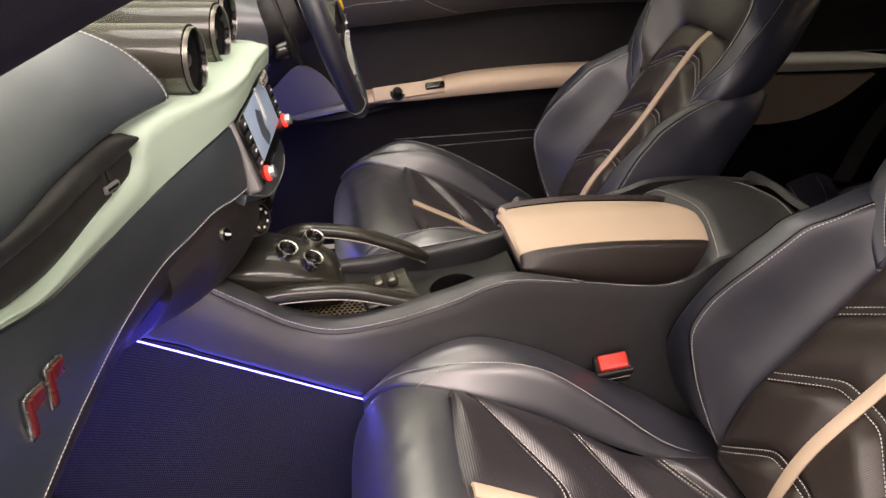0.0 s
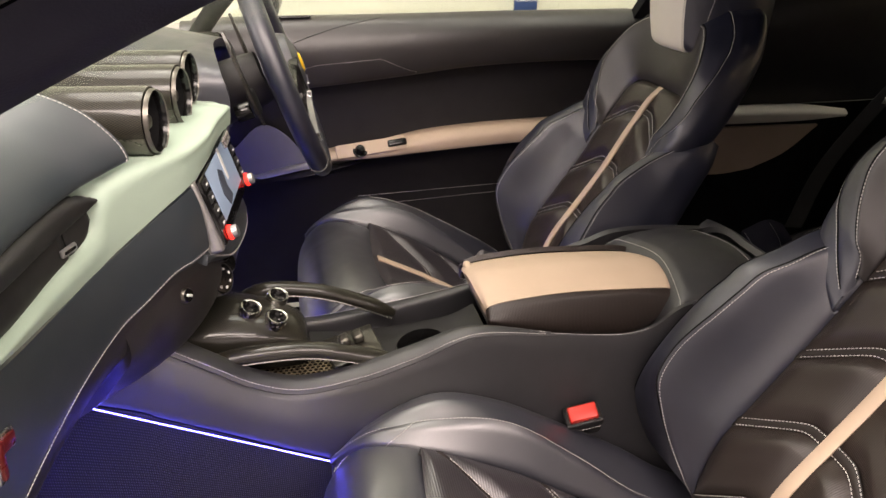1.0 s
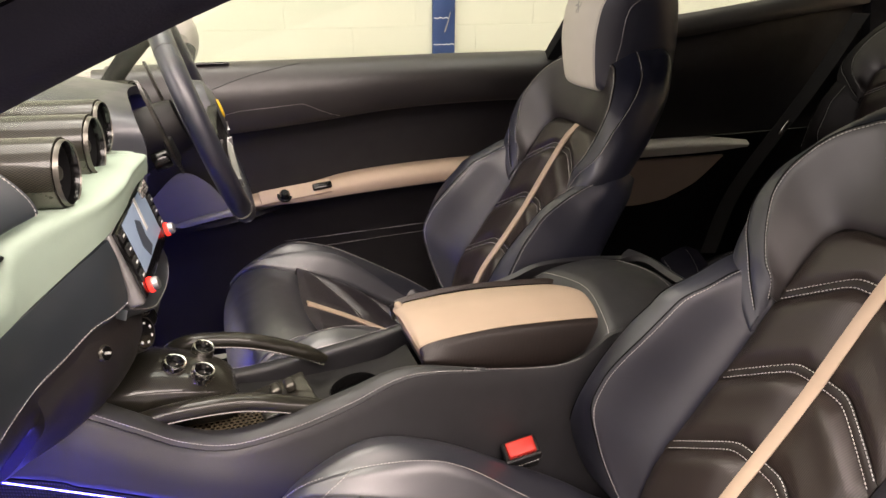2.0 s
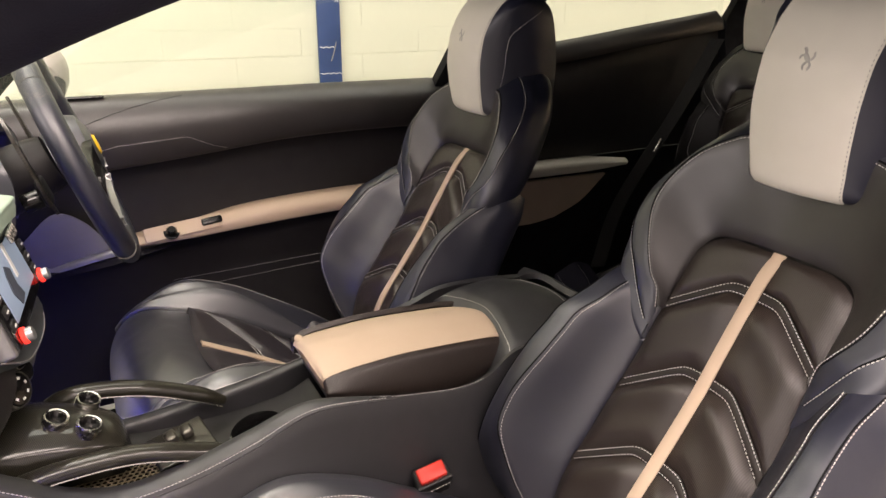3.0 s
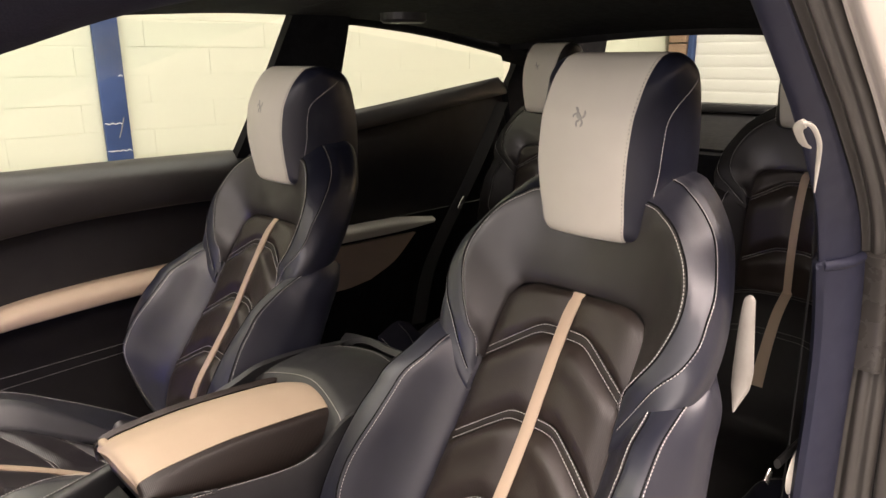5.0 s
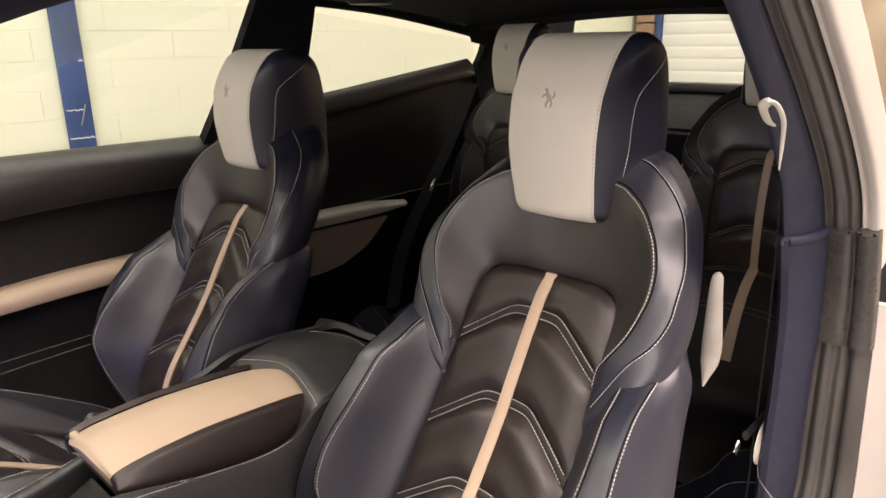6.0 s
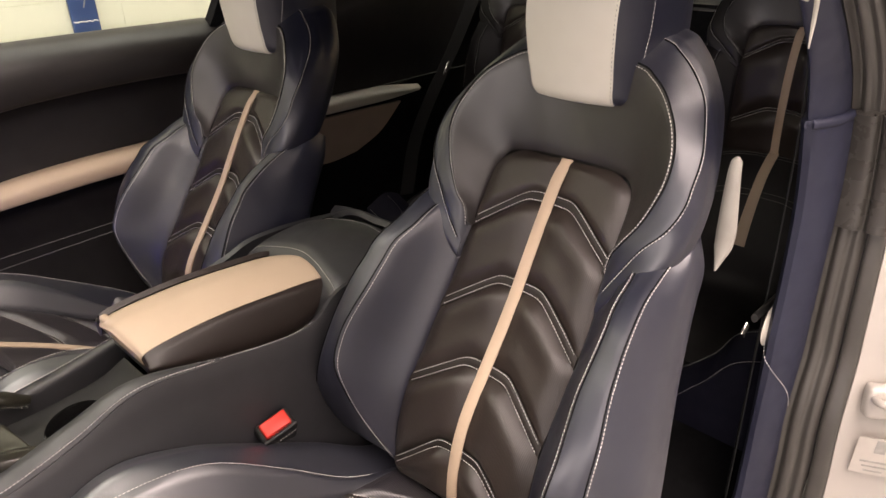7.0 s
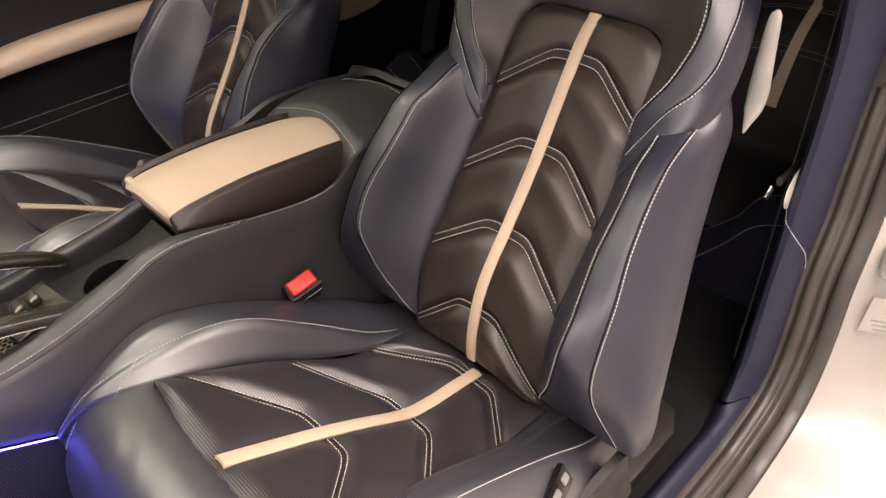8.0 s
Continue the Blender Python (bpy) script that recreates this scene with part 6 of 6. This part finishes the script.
# tray floor and its fittings
TRAY = [(-0.66, 0.70), (-0.56, 0.645), (-0.50, 0.595), (-0.40, 0.572), (-0.30, 0.568), (-0.20, 0.572), (-0.15, 0.59)]
part("tray_floor", Geo().sheet(loft([[(x, y, z) for y in (-0.095, 0, 0.095)] for x, z in TRAY], 16, 6), 0.01, -1), PLASTIC, console, "black tray floor")
MESH = material("gold_metal_mesh", (0.30, 0.24, 0.15), 0.4, 0.2, mottled((0.20, 0.16, 0.10), (0.28, 0.225, 0.14), 50.0, (0.3, 0.45)))
q = Geo()
for i in range(22):
    for j in range(7):
        x = -0.505 + 0.0072 * i + 0.0036 * (j % 2)
        y = -0.080 + 0.0062 * j
        q.lathe([(0.0030, 0.0), (0.0034, 0.0014), (0.0041, 0.0014), (0.0041, 0.0)], 6, pose(x, y, 0.6145 + 0.10 * max(0, abs(x + 0.43) - 0.06) * (x > -0.43) * 2 - 0.006), True)
tagged(part("mesh_insert", q, MESH, console, "bronze hexagon mesh in the tray"), kind="stuff")
part("mesh_tray", Geo().box((0.17, 0.055, 0.012), pose(-0.425, -0.061, 0.602), 0.004), GLOSS, console)
for (x, y) in ((-0.372, -0.028), (-0.352, -0.022)):
    part("rocker_switch", Geo().box((0.015, 0.022, 0.012), pose(x, y, 0.630, 0, -14, 8), 0.004, 3), SMOKE, console, "satin metal rocker switch")
part("switch_plate", Geo().box((0.075, 0.075, 0.012), pose(-0.36, -0.03, 0.616, 0, -10, 8), 0.004, 3), CARBON, console, "carbon fibre switch plate")
part("cup_holder", Geo().lathe([(0.034, 0.0), (0.0355, 0.0025), (0.038, 0.0), (0.037, -0.03), (0.033, -0.03)], 36, pose(-0.262, -0.035, 0.612, 0, -8, 0), True), GLOSS, console, "gloss black cup holder ring")
# the carbon bridge with its two handles
bridge = thing("console_bridge", "glossy carbon fibre bridge with two arms and three buttons", "console bridge")
pod = loft([[(-0.60, y, z) for y, z in ((-0.07, 0.66), (-0.06, 0.70), (0, 0.715), (0.06, 0.70), (0.07, 0.66))], [(-0.53, y, z) for y, z in ((-0.066, 0.64), (-0.058, 0.692), (0, 0.712), (0.058, 0.692), (0.066, 0.64))], [(-0.47, y, z) for y, z in ((-0.056, 0.63), (-0.05, 0.676), (0, 0.695), (0.05, 0.676), (0.056, 0.63))], [(-0.428, y, z) for y, z in ((-0.042, 0.62), (-0.038, 0.655), (0, 0.668), (0.038, 0.655), (0.042, 0.62))], [(-0.418, y, z) for y, z in ((-0.03, 0.61), (-0.026, 0.62), (0, 0.625), (0.026, 0.62), (0.03, 0.61))]], 30, 9)
pod = pod + np.array((0, 0, -0.013))
part("pod", Geo().sheet(pod, 0.006, -1), CARBON, bridge, "carbon fibre pod")
for x, y, z in ((-0.497, -0.018, 0.681), (-0.462, 0.026, 0.671), (-0.464, -0.028, 0.668)):
    m = pose(x, y, z, 12, 20, 0)
    bt = part("button", Geo().lathe([(0, 0.009), (0.009, 0.008), (0.0115, 0.012), (0.0115, -0.012), (0, -0.012)], 28, m), GLOSS, bridge, "recessed black button")
    part("ring", Geo().lathe([(0.0110, 0.009), (0.0118, 0.016), (0.0138, 0.0165), (0.0150, 0.014), (0.0155, -0.006), (0.0118, -0.006)], 28, m, True), CHROME, bt, "polished metal ring")
for pts in ([(-0.580, -0.090, 0.650), (-0.53, -0.088, 0.659), (-0.485, -0.086, 0.662), (-0.417, -0.085, 0.658), (-0.346, -0.085, 0.637), (-0.285, -0.086, 0.614)], [(-0.53, 0.07, 0.640), (-0.49, 0.07, 0.666), (-0.447, 0.07, 0.667), (-0.39, 0.07, 0.654), (-0.33, 0.07, 0.628), (-0.286, 0.07, 0.604)]):
    line = cr(pts, 40)
    r = 0.0128 * np.sqrt(np.clip(np.sin(np.linspace(0.25, math.pi - 0.12, 40)) * 2.2, 0.1, 1))
    arm = part("arm", Geo().tube(line, r * 1.05, 18, r * 0.9), CARBON, bridge, "curved carbon fibre arm")
    e = -1 if pts[0][1] < 0 else 1
    part("inlay", Geo().tube(line[2:-1] + np.array((0, -0.0115, -0.0055)), 0.0016, 8), CHROME, arm, "thin bright inlay")
    if e < 0:
        for k in (3, 9):
            part("bolt", Geo().lathe([(0, 0.003), (0.003, 0.003), (0.004, 0.0), (0, 0)], 14, Matrix.Translation(line[k] + np.array((0, -0.0125, -0.0055))) @ pose(0, 0, 0, 90, 0, 0)), CHROME, arm, "small bright bolt")
# armrest lid
arm = thing("armrest", "padded armrest with sand leather top and black ribbed sides", "armrest")
AXS = [-0.178, -0.172, -0.14, -0.06, 0.03, 0.092, 0.106]
crown = [0.692, 0.700, 0.703, 0.704, 0.701, 0.693, 0.685]
w_ = [0.069, 0.072, 0.073, 0.073, 0.073, 0.072, 0.069]
ed = [0.680, 0.687, 0.693, 0.696, 0.691, 0.685, 0.678]
top_r = []
for f in (-1, -0.86, -0.5, 0, 0.5, 0.86, 1):
    top_r.append([(x + (1 - f * f) * (-0.006, 0, 0, 0, 0, 0.012, 0.014)[i], f * w, c * (1 - f * f) + e_ * f * f - 0.012 * max(f, 0)) for i, (x, c, w, e_) in enumerate(zip(AXS, crown, w_, ed))])
LIDG = loft(top_r, 60, 6)
part("top", Geo().sheet(LIDG, 0.012, 1), SAND, arm, "sand leather top")
for e in (-1, 1):
    r0 = [(x, e * w, z - 0.001) for x, w, z in zip(AXS, w_, ed)]
    r1 = [(x, e * (w + 0.009), z - 0.010) for x, w, z in zip(AXS, w_, ed)]
    r2 = [(x, e * y, z) for x, y, z in zip(AXS, [0.084, 0.088, 0.091, 0.092, 0.091, 0.087, 0.079], [0.670, 0.669, 0.661, 0.645, 0.634, 0.654, 0.672])]
    r3 = [(x, e * 0.078, z - 0.02) for x, y, z in r2]
    part("side", Geo().sheet(loft([r0, r1, r2, r3], 50, 5), 0.008, e), RIB, arm, "black ribbed leather side")
part("front_lip", Geo().box((0.012, 0.134, 0.024), pose(-0.171, 0, 0.676), 0.005, 3), SAND, arm, "sand leather front edge")
part("underside", Geo().box((0.255, 0.135, 0.03), pose(-0.04, 0, 0.65), 0.008, 3), BLACK, arm)

# ---- floor lights ----
led = thing("light_strip", "glowing blue LED strip along the console foot", "light strip", "floor lights")
line = [(-0.69, -0.157, 0.6735), (-0.5, -0.157, 0.578), (-0.335, -0.157, 0.4945)]
part("tube", Geo().tube(line, 0.0008, 8), LEDS, led)
led2 = thing("light_strip", "glowing blue LED strip in the driver's footwell", "light strip", "floor lights")
part("tube", Geo().tube(cr([(x, 0.158, z - 0.10) for x, z in zip(CX[:7], LZ[:7])], 60), 0.0012, 8), LED, led2)
led3 = thing("light_strip", "blue LED strip hidden under the dashboard edge", "light strip", "floor lights")
part("tube", Geo().tube([(float(face_x(y)) - 0.06, y, float(np.interp(y, Y1, Z_ST)) - 0.030) for y in np.linspace(-0.63, -0.30, 24)], 0.0045, 8), LEDP, led3)

# unseen extra strip, added to boost the blue light in the driver's footwell
led4 = thing("light_strip", "unseen blue LED strip added to brighten the driver's footwell", "light strip", "floor lights")
part("tube", Geo().tube([(-0.96, y, 0.640) for y in (0.20, 0.4, 0.6)], 0.006, 8), LED, led4)

# ---- belt buckle ----
buckle = thing("belt_buckle", "black seat belt buckle with red button beside the seat", "belt buckle")
KM = pose(-0.060, -0.160, 0.550, 32, -14, -8)
part("body", Geo().box((0.052, 0.030, 0.075), KM @ pose(0, 0, -0.032), 0.007, 3), PLASTIC, buckle)
part("frame", Geo().box((0.051, 0.005, 0.022), KM @ pose(0, -0.0145, -0.004), 0.002, 3), PLASTIC, buckle)
rb = part("button", Geo().box((0.040, 0.022, 0.014), KM @ pose(0, -0.001, 0.007), 0.003, 3), RED, buckle, "red release button")
for k in range(5):
    part("letter_bar", Geo().box((0.0036, 0.0012, 0.006), KM @ pose(-0.013 + 0.0065 * k, -0.0124, 0.006), 0.0003), DARKRED, rb)
part("stalk", Geo().tube([tuple(KM @ Vector((0, 0, -0.05))), tuple(KM @ Vector((0.02, 0, -0.14)))], 0.012, 10, 0.02), NAVY, buckle, "leather covered stalk")
part("stitching", Geo().thread([tuple(KM @ Vector((-0.024, -0.0165, -0.020))), tuple(KM @ Vector((0.024, -0.0165, -0.020)))]), THREAD, buckle)

# ---- door opening on the passenger side ----
SIDE_AT = (0, -0.019, 0)
BELT_AT = (-0.014, -0.019, 0.008)
aper = thing("door_opening", "navy trimmed door opening with black rubber seal and white jamb", "door opening", kind="structure", at=SIDE_AT)
IN = [(0.117, 1.235), (0.225, 1.153), (0.27, 1.115), (0.351, 1.035), (0.389, 0.968), (0.428, 0.86), (0.44, 0.75), (0.438, 0.656), (0.441, 0.601), (0.445, 0.503), (0.444, 0.406), (0.441, 0.318), (0.42, 0.258), (0.375, 0.234), (0.29, 0.232), (-0.22, 0.243), (-0.92, 0.243)]
MD = [(0.127, 1.235), (0.25, 1.153), (0.305, 1.115), (0.407, 1.035), (0.461, 0.968), (0.493, 0.86), (0.497, 0.75), (0.5, 0.656), (0.502, 0.6), (0.487, 0.502), (0.498, 0.404), (0.497, 0.317), (0.468, 0.258), (0.39, 0.229), (0.29, 0.218), (-0.22, 0.226), (-0.92, 0.226)]
N = len(IN)
turn = [sm(np.array((k - 10.5) / 2.5)) for k in range(N)]
r0 = [(x + 0.05 * (1 - q), -0.585, z - 0.03 * q) for (x, z), q in zip(IN, turn)]
r1 = [(x, -0.60, z) for x, z in IN]
r2 = [((a[0] + b[0]) / 2, -0.619 + 0.008 * q, (a[1] + b[1]) / 2 + 0.010 * q) for a, b, q in zip(IN, MD, turn)]
r3 = [(x, -0.622, z) for x, z in MD]
n0 = 8 * (N - 1) + 1
TRIMG = loft([r0, r1, r2, r3], n0, 6)
part("upper_trim", Geo().sheet(TRIMG[:, :34], 0.012, 1), TRIM, aper, "navy leather upper pillar trim")
low_t = TRIMG[:, 33:97] + normals(TRIMG[:, 33:97]) * 0.005
part("lower_trim", Geo().sheet(low_t, 0.012, 1), TRIM, aper, "navy leather lower pillar trim")
part("sill_cover", Geo().sheet(TRIMG[:, 97:] + normals(TRIMG[:, 97:]) * 0.003, 0.012, 1), TRIM, aper, "navy leather sill cover")
part("trim_ridge", Geo().tube(TRIMG[:, 33] + np.array((0, -0.001, -0.002)), np.interp(np.arange(len(TRIMG)), [0, 5], [0.002, 0.0065]), 12, np.interp(np.arange(len(TRIMG)), [0, 5], [0.002, 0.0065]), up=(0, 1, 0.2)), TRIM, aper, "rounded ridge between the trims")
ab = cr([(0.375, 0.25), (0.46, 0.33), (0.527, 0.55), (0.597, 0.97)], 30)
part("stitching", Geo().thread(on(low_t, ab[:, 0], ab[:, 1], 0.0012, 1)), THREAD, aper)
# the frame: one section of seal, groove and outer band swept round the opening
SPINE = cr(MD, n0)
way = np.gradient(SPINE, axis=0)
way /= np.linalg.norm(way, axis=1, keepdims=True)
AWAY = np.stack([-way[:, 1], way[:, 0]], 1)
BROAD = np.interp(SPINE[:, 1], [0.25, 0.55, 0.8, 1.2], [0.076, 0.070, 0.062, 0.042])


def swept(section, rows=slice(None)):
    """Rails at (share of the frame's width outwards, metres away from the opening)."""
    c = cr(section, 8 * (len(section) - 1) + 1)
    g = np.array([np.stack([SPINE[:, 0] + AWAY[:, 0] * n, -0.6235 - BROAD * f, SPINE[:, 1] + AWAY[:, 1] * n], 1) for f, n in c])
    return g[:, rows]


FRM = swept([(-0.03, 0.004), (0.05, 0.010), (0.11, 0.011), (0.20, 0.005), (0.30, 0.006), (0.38, 0.010), (0.50, 0.009), (0.58, 0.014), (0.62, 0.022)])
part("frame", Geo().sheet(FRM, 0.012, 1), RUBBER, aper, "grey-brown rubber lined frame")
part("seal", Geo().sheet(swept([(0.62, 0.028), (0.65, 0.018), (0.70, 0.014), (0.85, 0.015), (0.96, 0.018), (1.0, 0.024)], slice(36, n0)), 0.012, 1), RUBBER, aper, "grey rubber door seal")
part("outer_pillar", Geo().sheet(swept([(0.60, 0.024), (0.66, 0.014), (0.72, 0.016), (0.85, 0.014), (0.97, 0.016), (1.0, 0.030), (1.0, 0.060)], slice(0, 38)), 0.012, 1), WHITE, aper, "pearl white painted outer pillar")
J = swept([(-0.05, 0.006), (0.0, 0.001), (0.2, -0.002), (0.45, -0.001), (0.56, 0.006), (0.66, 0.0), (0.85, 0.0), (0.98, 0.004), (1.02, 0.018)], slice(33, 45))
part("seal_joint", Geo().sheet(J, 0.014, 1), SEAL, aper, "smooth black seal joint")
O_ = swept([(1.0, 0.020), (1.01, 0.021)], slice(40, n0))[0]
lay = sm((np.arange(40, n0) / 8 - 10.5) / 2.5)
JG = cr([O_ + np.stack([dx * (1 - lay), -dy * (1 - lay) - sy * lay, -dz * (1 - lay) - sz * lay], 1) for dx, dy, dz, sy, sz in ((0, 0, 0, 0, 0), (0.03, 0.036, 0.01, 0.04, 0.0), (0.05, 0.096, 0.02, 0.12, 0.012), (0.06, 0.256, 0.05, 0.24, 0.06))], 19)
part("jamb", Geo().sheet(JG, 0.012, 1), WHITE, aper, "pearl white painted jamb and sill")
solo("floor_trim", Geo().plate([(0.02, -0.30), (0.27, -0.33), (0.345, -0.42), (0.368, -0.50), (0.352, -0.565), (0.31, -0.588), (0.2, -0.59), (-0.1, -0.585), (-0.12, -0.30)], 0.028, pose(0, 0, 0.254), 0.006), BROWN, "dark brown plastic trim on the floor beside the seat", "floor trim")
# rear side window and rear wing on the passenger side
solo("wall_rear_side", Geo().sheet(loft([[(0.53, -0.628, 1.0), (0.62, -0.628, 1.12), (0.9, -0.62, 1.24), (1.4, -0.60, 1.22)], [(0.53, -0.635, 0.85), (0.75, -0.635, 0.85), (1.0, -0.635, 0.85), (1.4, -0.64, 0.85)], [(0.55, -0.64, 0.2), (0.75, -0.64, 0.2), (1.0, -0.64, 0.2), (1.4, -0.64, 0.2)]], 24, 8), 0.012, 1), SUEDE, "black trim on the body side beside the rear seat", "trim", kind="structure")
solo("roof_rail", Geo().tube(cr([(0.0, -0.60, 1.278), (0.2, -0.605, 1.29), (0.5, -0.61, 1.298), (0.9, -0.61, 1.282), (1.4, -0.585, 1.22)], 30), 0.036, 14, 0.04, up=(0, 1, 0)), SUEDE, "black suede roof rail over the passenger's side", "trim", kind="structure")
solo("window_4", Geo().sheet(loft([[(0.16, -0.664, 1.235), (0.285, -0.664, 1.153), (0.34, -0.664, 1.115), (0.45, -0.664, 1.035), (0.54, -0.664, 0.968)], [(1.0, -0.655, 1.20), (1.05, -0.665, 1.12), (1.1, -0.672, 1.05), (1.15, -0.68, 0.97), (1.2, -0.69, 0.86)], [(1.4, -0.62, 1.15), (1.42, -0.64, 1.10), (1.44, -0.65, 1.05), (1.46, -0.66, 0.97), (1.48, -0.68, 0.88)]], 24, 6), 0.004, 1), MIRRORG, "dark rear side window that mirrors the garage", "window", kind="structure")
part("rear_wing", Geo().sheet(loft([[(0.76, -0.70, 0.80), (1.1, -0.71, 0.84), (1.6, -0.70, 0.90)], [(0.76, -0.86, 0.74), (1.1, -0.88, 0.78), (1.6, -0.86, 0.84)], [(0.76, -0.95, 0.5), (1.1, -0.97, 0.5), (1.6, -0.95, 0.5)]], 20, 8), 0.012, -1), WHITE, aper, "pearl white rear wing")


def stand_on(g, a, b, lift=0.0):
    """A frame on a grid: x along its outward normal, z upwards."""
    p = on(g, [a], [b], lift)[0]
    n = Vector(on(g, [a], [b], lift + 1)[0] - p).normalized()
    side = Vector((0, 0, 1)).cross(n).normalized()
    up_ = n.cross(side)
    m = Matrix((n, side, up_)).transposed().to_4x4()
    m.translation = Vector(p)
    return m


striker = thing("door_striker", "white painted door striker on the jamb", "door striker", at=BELT_AT)
KM2 = stand_on(JG, 0.307, 0.36)
part("plate", Geo().box((0.024, 0.058, 0.05), KM2 @ pose(0.006, 0, 0), 0.009, 3), WHITE, striker)
part("loop", Geo().tube(cr([tuple(KM2 @ Vector(p)) for p in ((0.0, -0.018, 0.006), (0.03, -0.018, 0.008), (0.037, 0.0, 0.008), (0.03, 0.018, 0.008), (0.0, 0.018, 0.006))], 24), 0.006, 10), WHITE, striker)
sticker = thing("jamb_sticker", "pale printed sticker with an unreadable grey mark and lines", "sticker", at=BELT_AT)
SM = stand_on(JG, 0.395, 0.43, 0.001) @ pose(0, 0, 0, 90, 0, 90)
part("sheet", Geo().plate([(-0.03, -0.035), (0.03, -0.035), (0.03, 0.035), (-0.03, 0.035)], 0.001, SM @ pose(0, 0, 0.001)), PAPER, sticker)
for k in range(3):
    part("print_bar", Geo().box((0.04 - 0.008 * k, 0.003, 0.0006), SM @ pose(0, -0.01 - 0.009 * k, 0.0013), 0.0), GREYTXT, sticker)
part("print_shape", Geo().box((0.014, 0.024, 0.0006), SM @ pose(0, 0.02, 0.0013), 0.0), GREYTXT, sticker, "small grey upright shape")
# belts on the passenger side
belt = thing("seat_belt", "black front seat belt hanging along the door pillar", "seat belt", at=BELT_AT)
part("webbing", Geo().sheet(loft([[(0.43, -0.572, 1.08), (0.478, -0.57, 0.95), (0.490, -0.57, 0.85), (0.494, -0.57, 0.70), (0.50, -0.57, 0.43), (0.50, -0.57, 0.28)], [(0.455, -0.566, 1.08), (0.505, -0.562, 0.95), (0.520, -0.56, 0.85), (0.526, -0.56, 0.70), (0.526, -0.56, 0.45), (0.525, -0.56, 0.28)]], 30, 3), 0.002, -1), WEBBING, belt)
tongue = part("tongue", Geo().box((0.040, 0.004, 0.018), pose(0.432, -0.57, 0.652, 10, 35, 12), 0.0018), CHROME, belt, "bright metal tongue")
part("tongue_grip", Geo().tube(cr([(0.448, -0.574, 0.664), (0.50, -0.575, 0.664), (0.56, -0.572, 0.655)], 12), 0.0045, 10, 0.007), PLASTIC, belt, "black plastic grip")
guide = thing("belt_guide", "pale leather belt guide hook on the door pillar", "belt guide")
part("loop", Geo().tube(cr([(0.301, -0.632, 1.051), (0.287, -0.636, 1.081), (0.26, -0.643, 1.103), (0.241, -0.643, 1.117), (0.233, -0.64, 1.122), (0.236, -0.634, 1.121), (0.246, -0.628, 1.115), (0.28, -0.622, 1.101), (0.295, -0.622, 1.095)], 40), np.interp(np.linspace(0, 1, 40), [0, 0.1, 0.5, 1], [0.0006, 0.0015, 0.0019, 0.0016]), 12, np.interp(np.linspace(0, 1, 40), [0, 0.1, 0.35, 0.6, 1], [0.0008, 0.0022, 0.0030, 0.0046, 0.0046]), up=(0.5, 1, 0)), STONE, guide)
cover = thing("anchor_cover", "pale oval belt anchor cover on the pillar", "cover", at=BELT_AT)
part("cap", Geo().lathe([(0, 0.010), (0.022, 0.009), (0.032, 0.003), (0.034, 0), (0, 0)], 28, pose(0.484, -0.586, 0.645, 90, 0, 0)), STONE, cover)

# ---- mats, last the wall's bricks ----
solo("floor_mat", Geo().sheet(puff(loft([[(-0.98, -0.64, 0.60), (-0.80, -0.64, 0.40), (-0.62, -0.64, 0.325), (-0.42, -0.64, 0.26)], [(-0.98, -0.17, 0.62), (-0.80, -0.17, 0.415), (-0.62, -0.17, 0.335), (-0.42, -0.17, 0.26)]], 30, 12), 0.004, 0.04, 0.04, 1), 0.01, 1), CARPET, "black carpet mat in the passenger footwell", "floor mat")

brick = slab(-0.2199, 0.2199, -0.012, 0.012, -0.0427, 0.0427, 0.0007).mesh("brick")
for p in brick.polygons:
    p.use_smooth = False
brick.materials.append(CREAM)
rest = Geo()
rng = random.Random(4)
for row in range(33):
    z = 0.036 + 0.088 * row
    for k in range(19):
        x = -4.1 + 0.4405 * k + (0.22 if row % 2 else 0)
        m = pose(x, WALL_Y + 0.0086 + rng.uniform(-0.0002, 0.0002), z + rng.uniform(-0.001, 0.001), 0, rng.uniform(-0.08, 0.08), 0)
        if 8 <= row <= 16 and -1.1 < x < 3.4:
            ob = new("brick", brick)
            ob.parent, ob.matrix_basis = wall_east, m
        else:
            rest.box((0.438, 0.024, 0.0854), m)
tagged(part("brickwork", rest, CREAM, wall_east), kind="stuff")
for p in bpy.data.objects["brickwork"].data.polygons:
    p.use_smooth = False
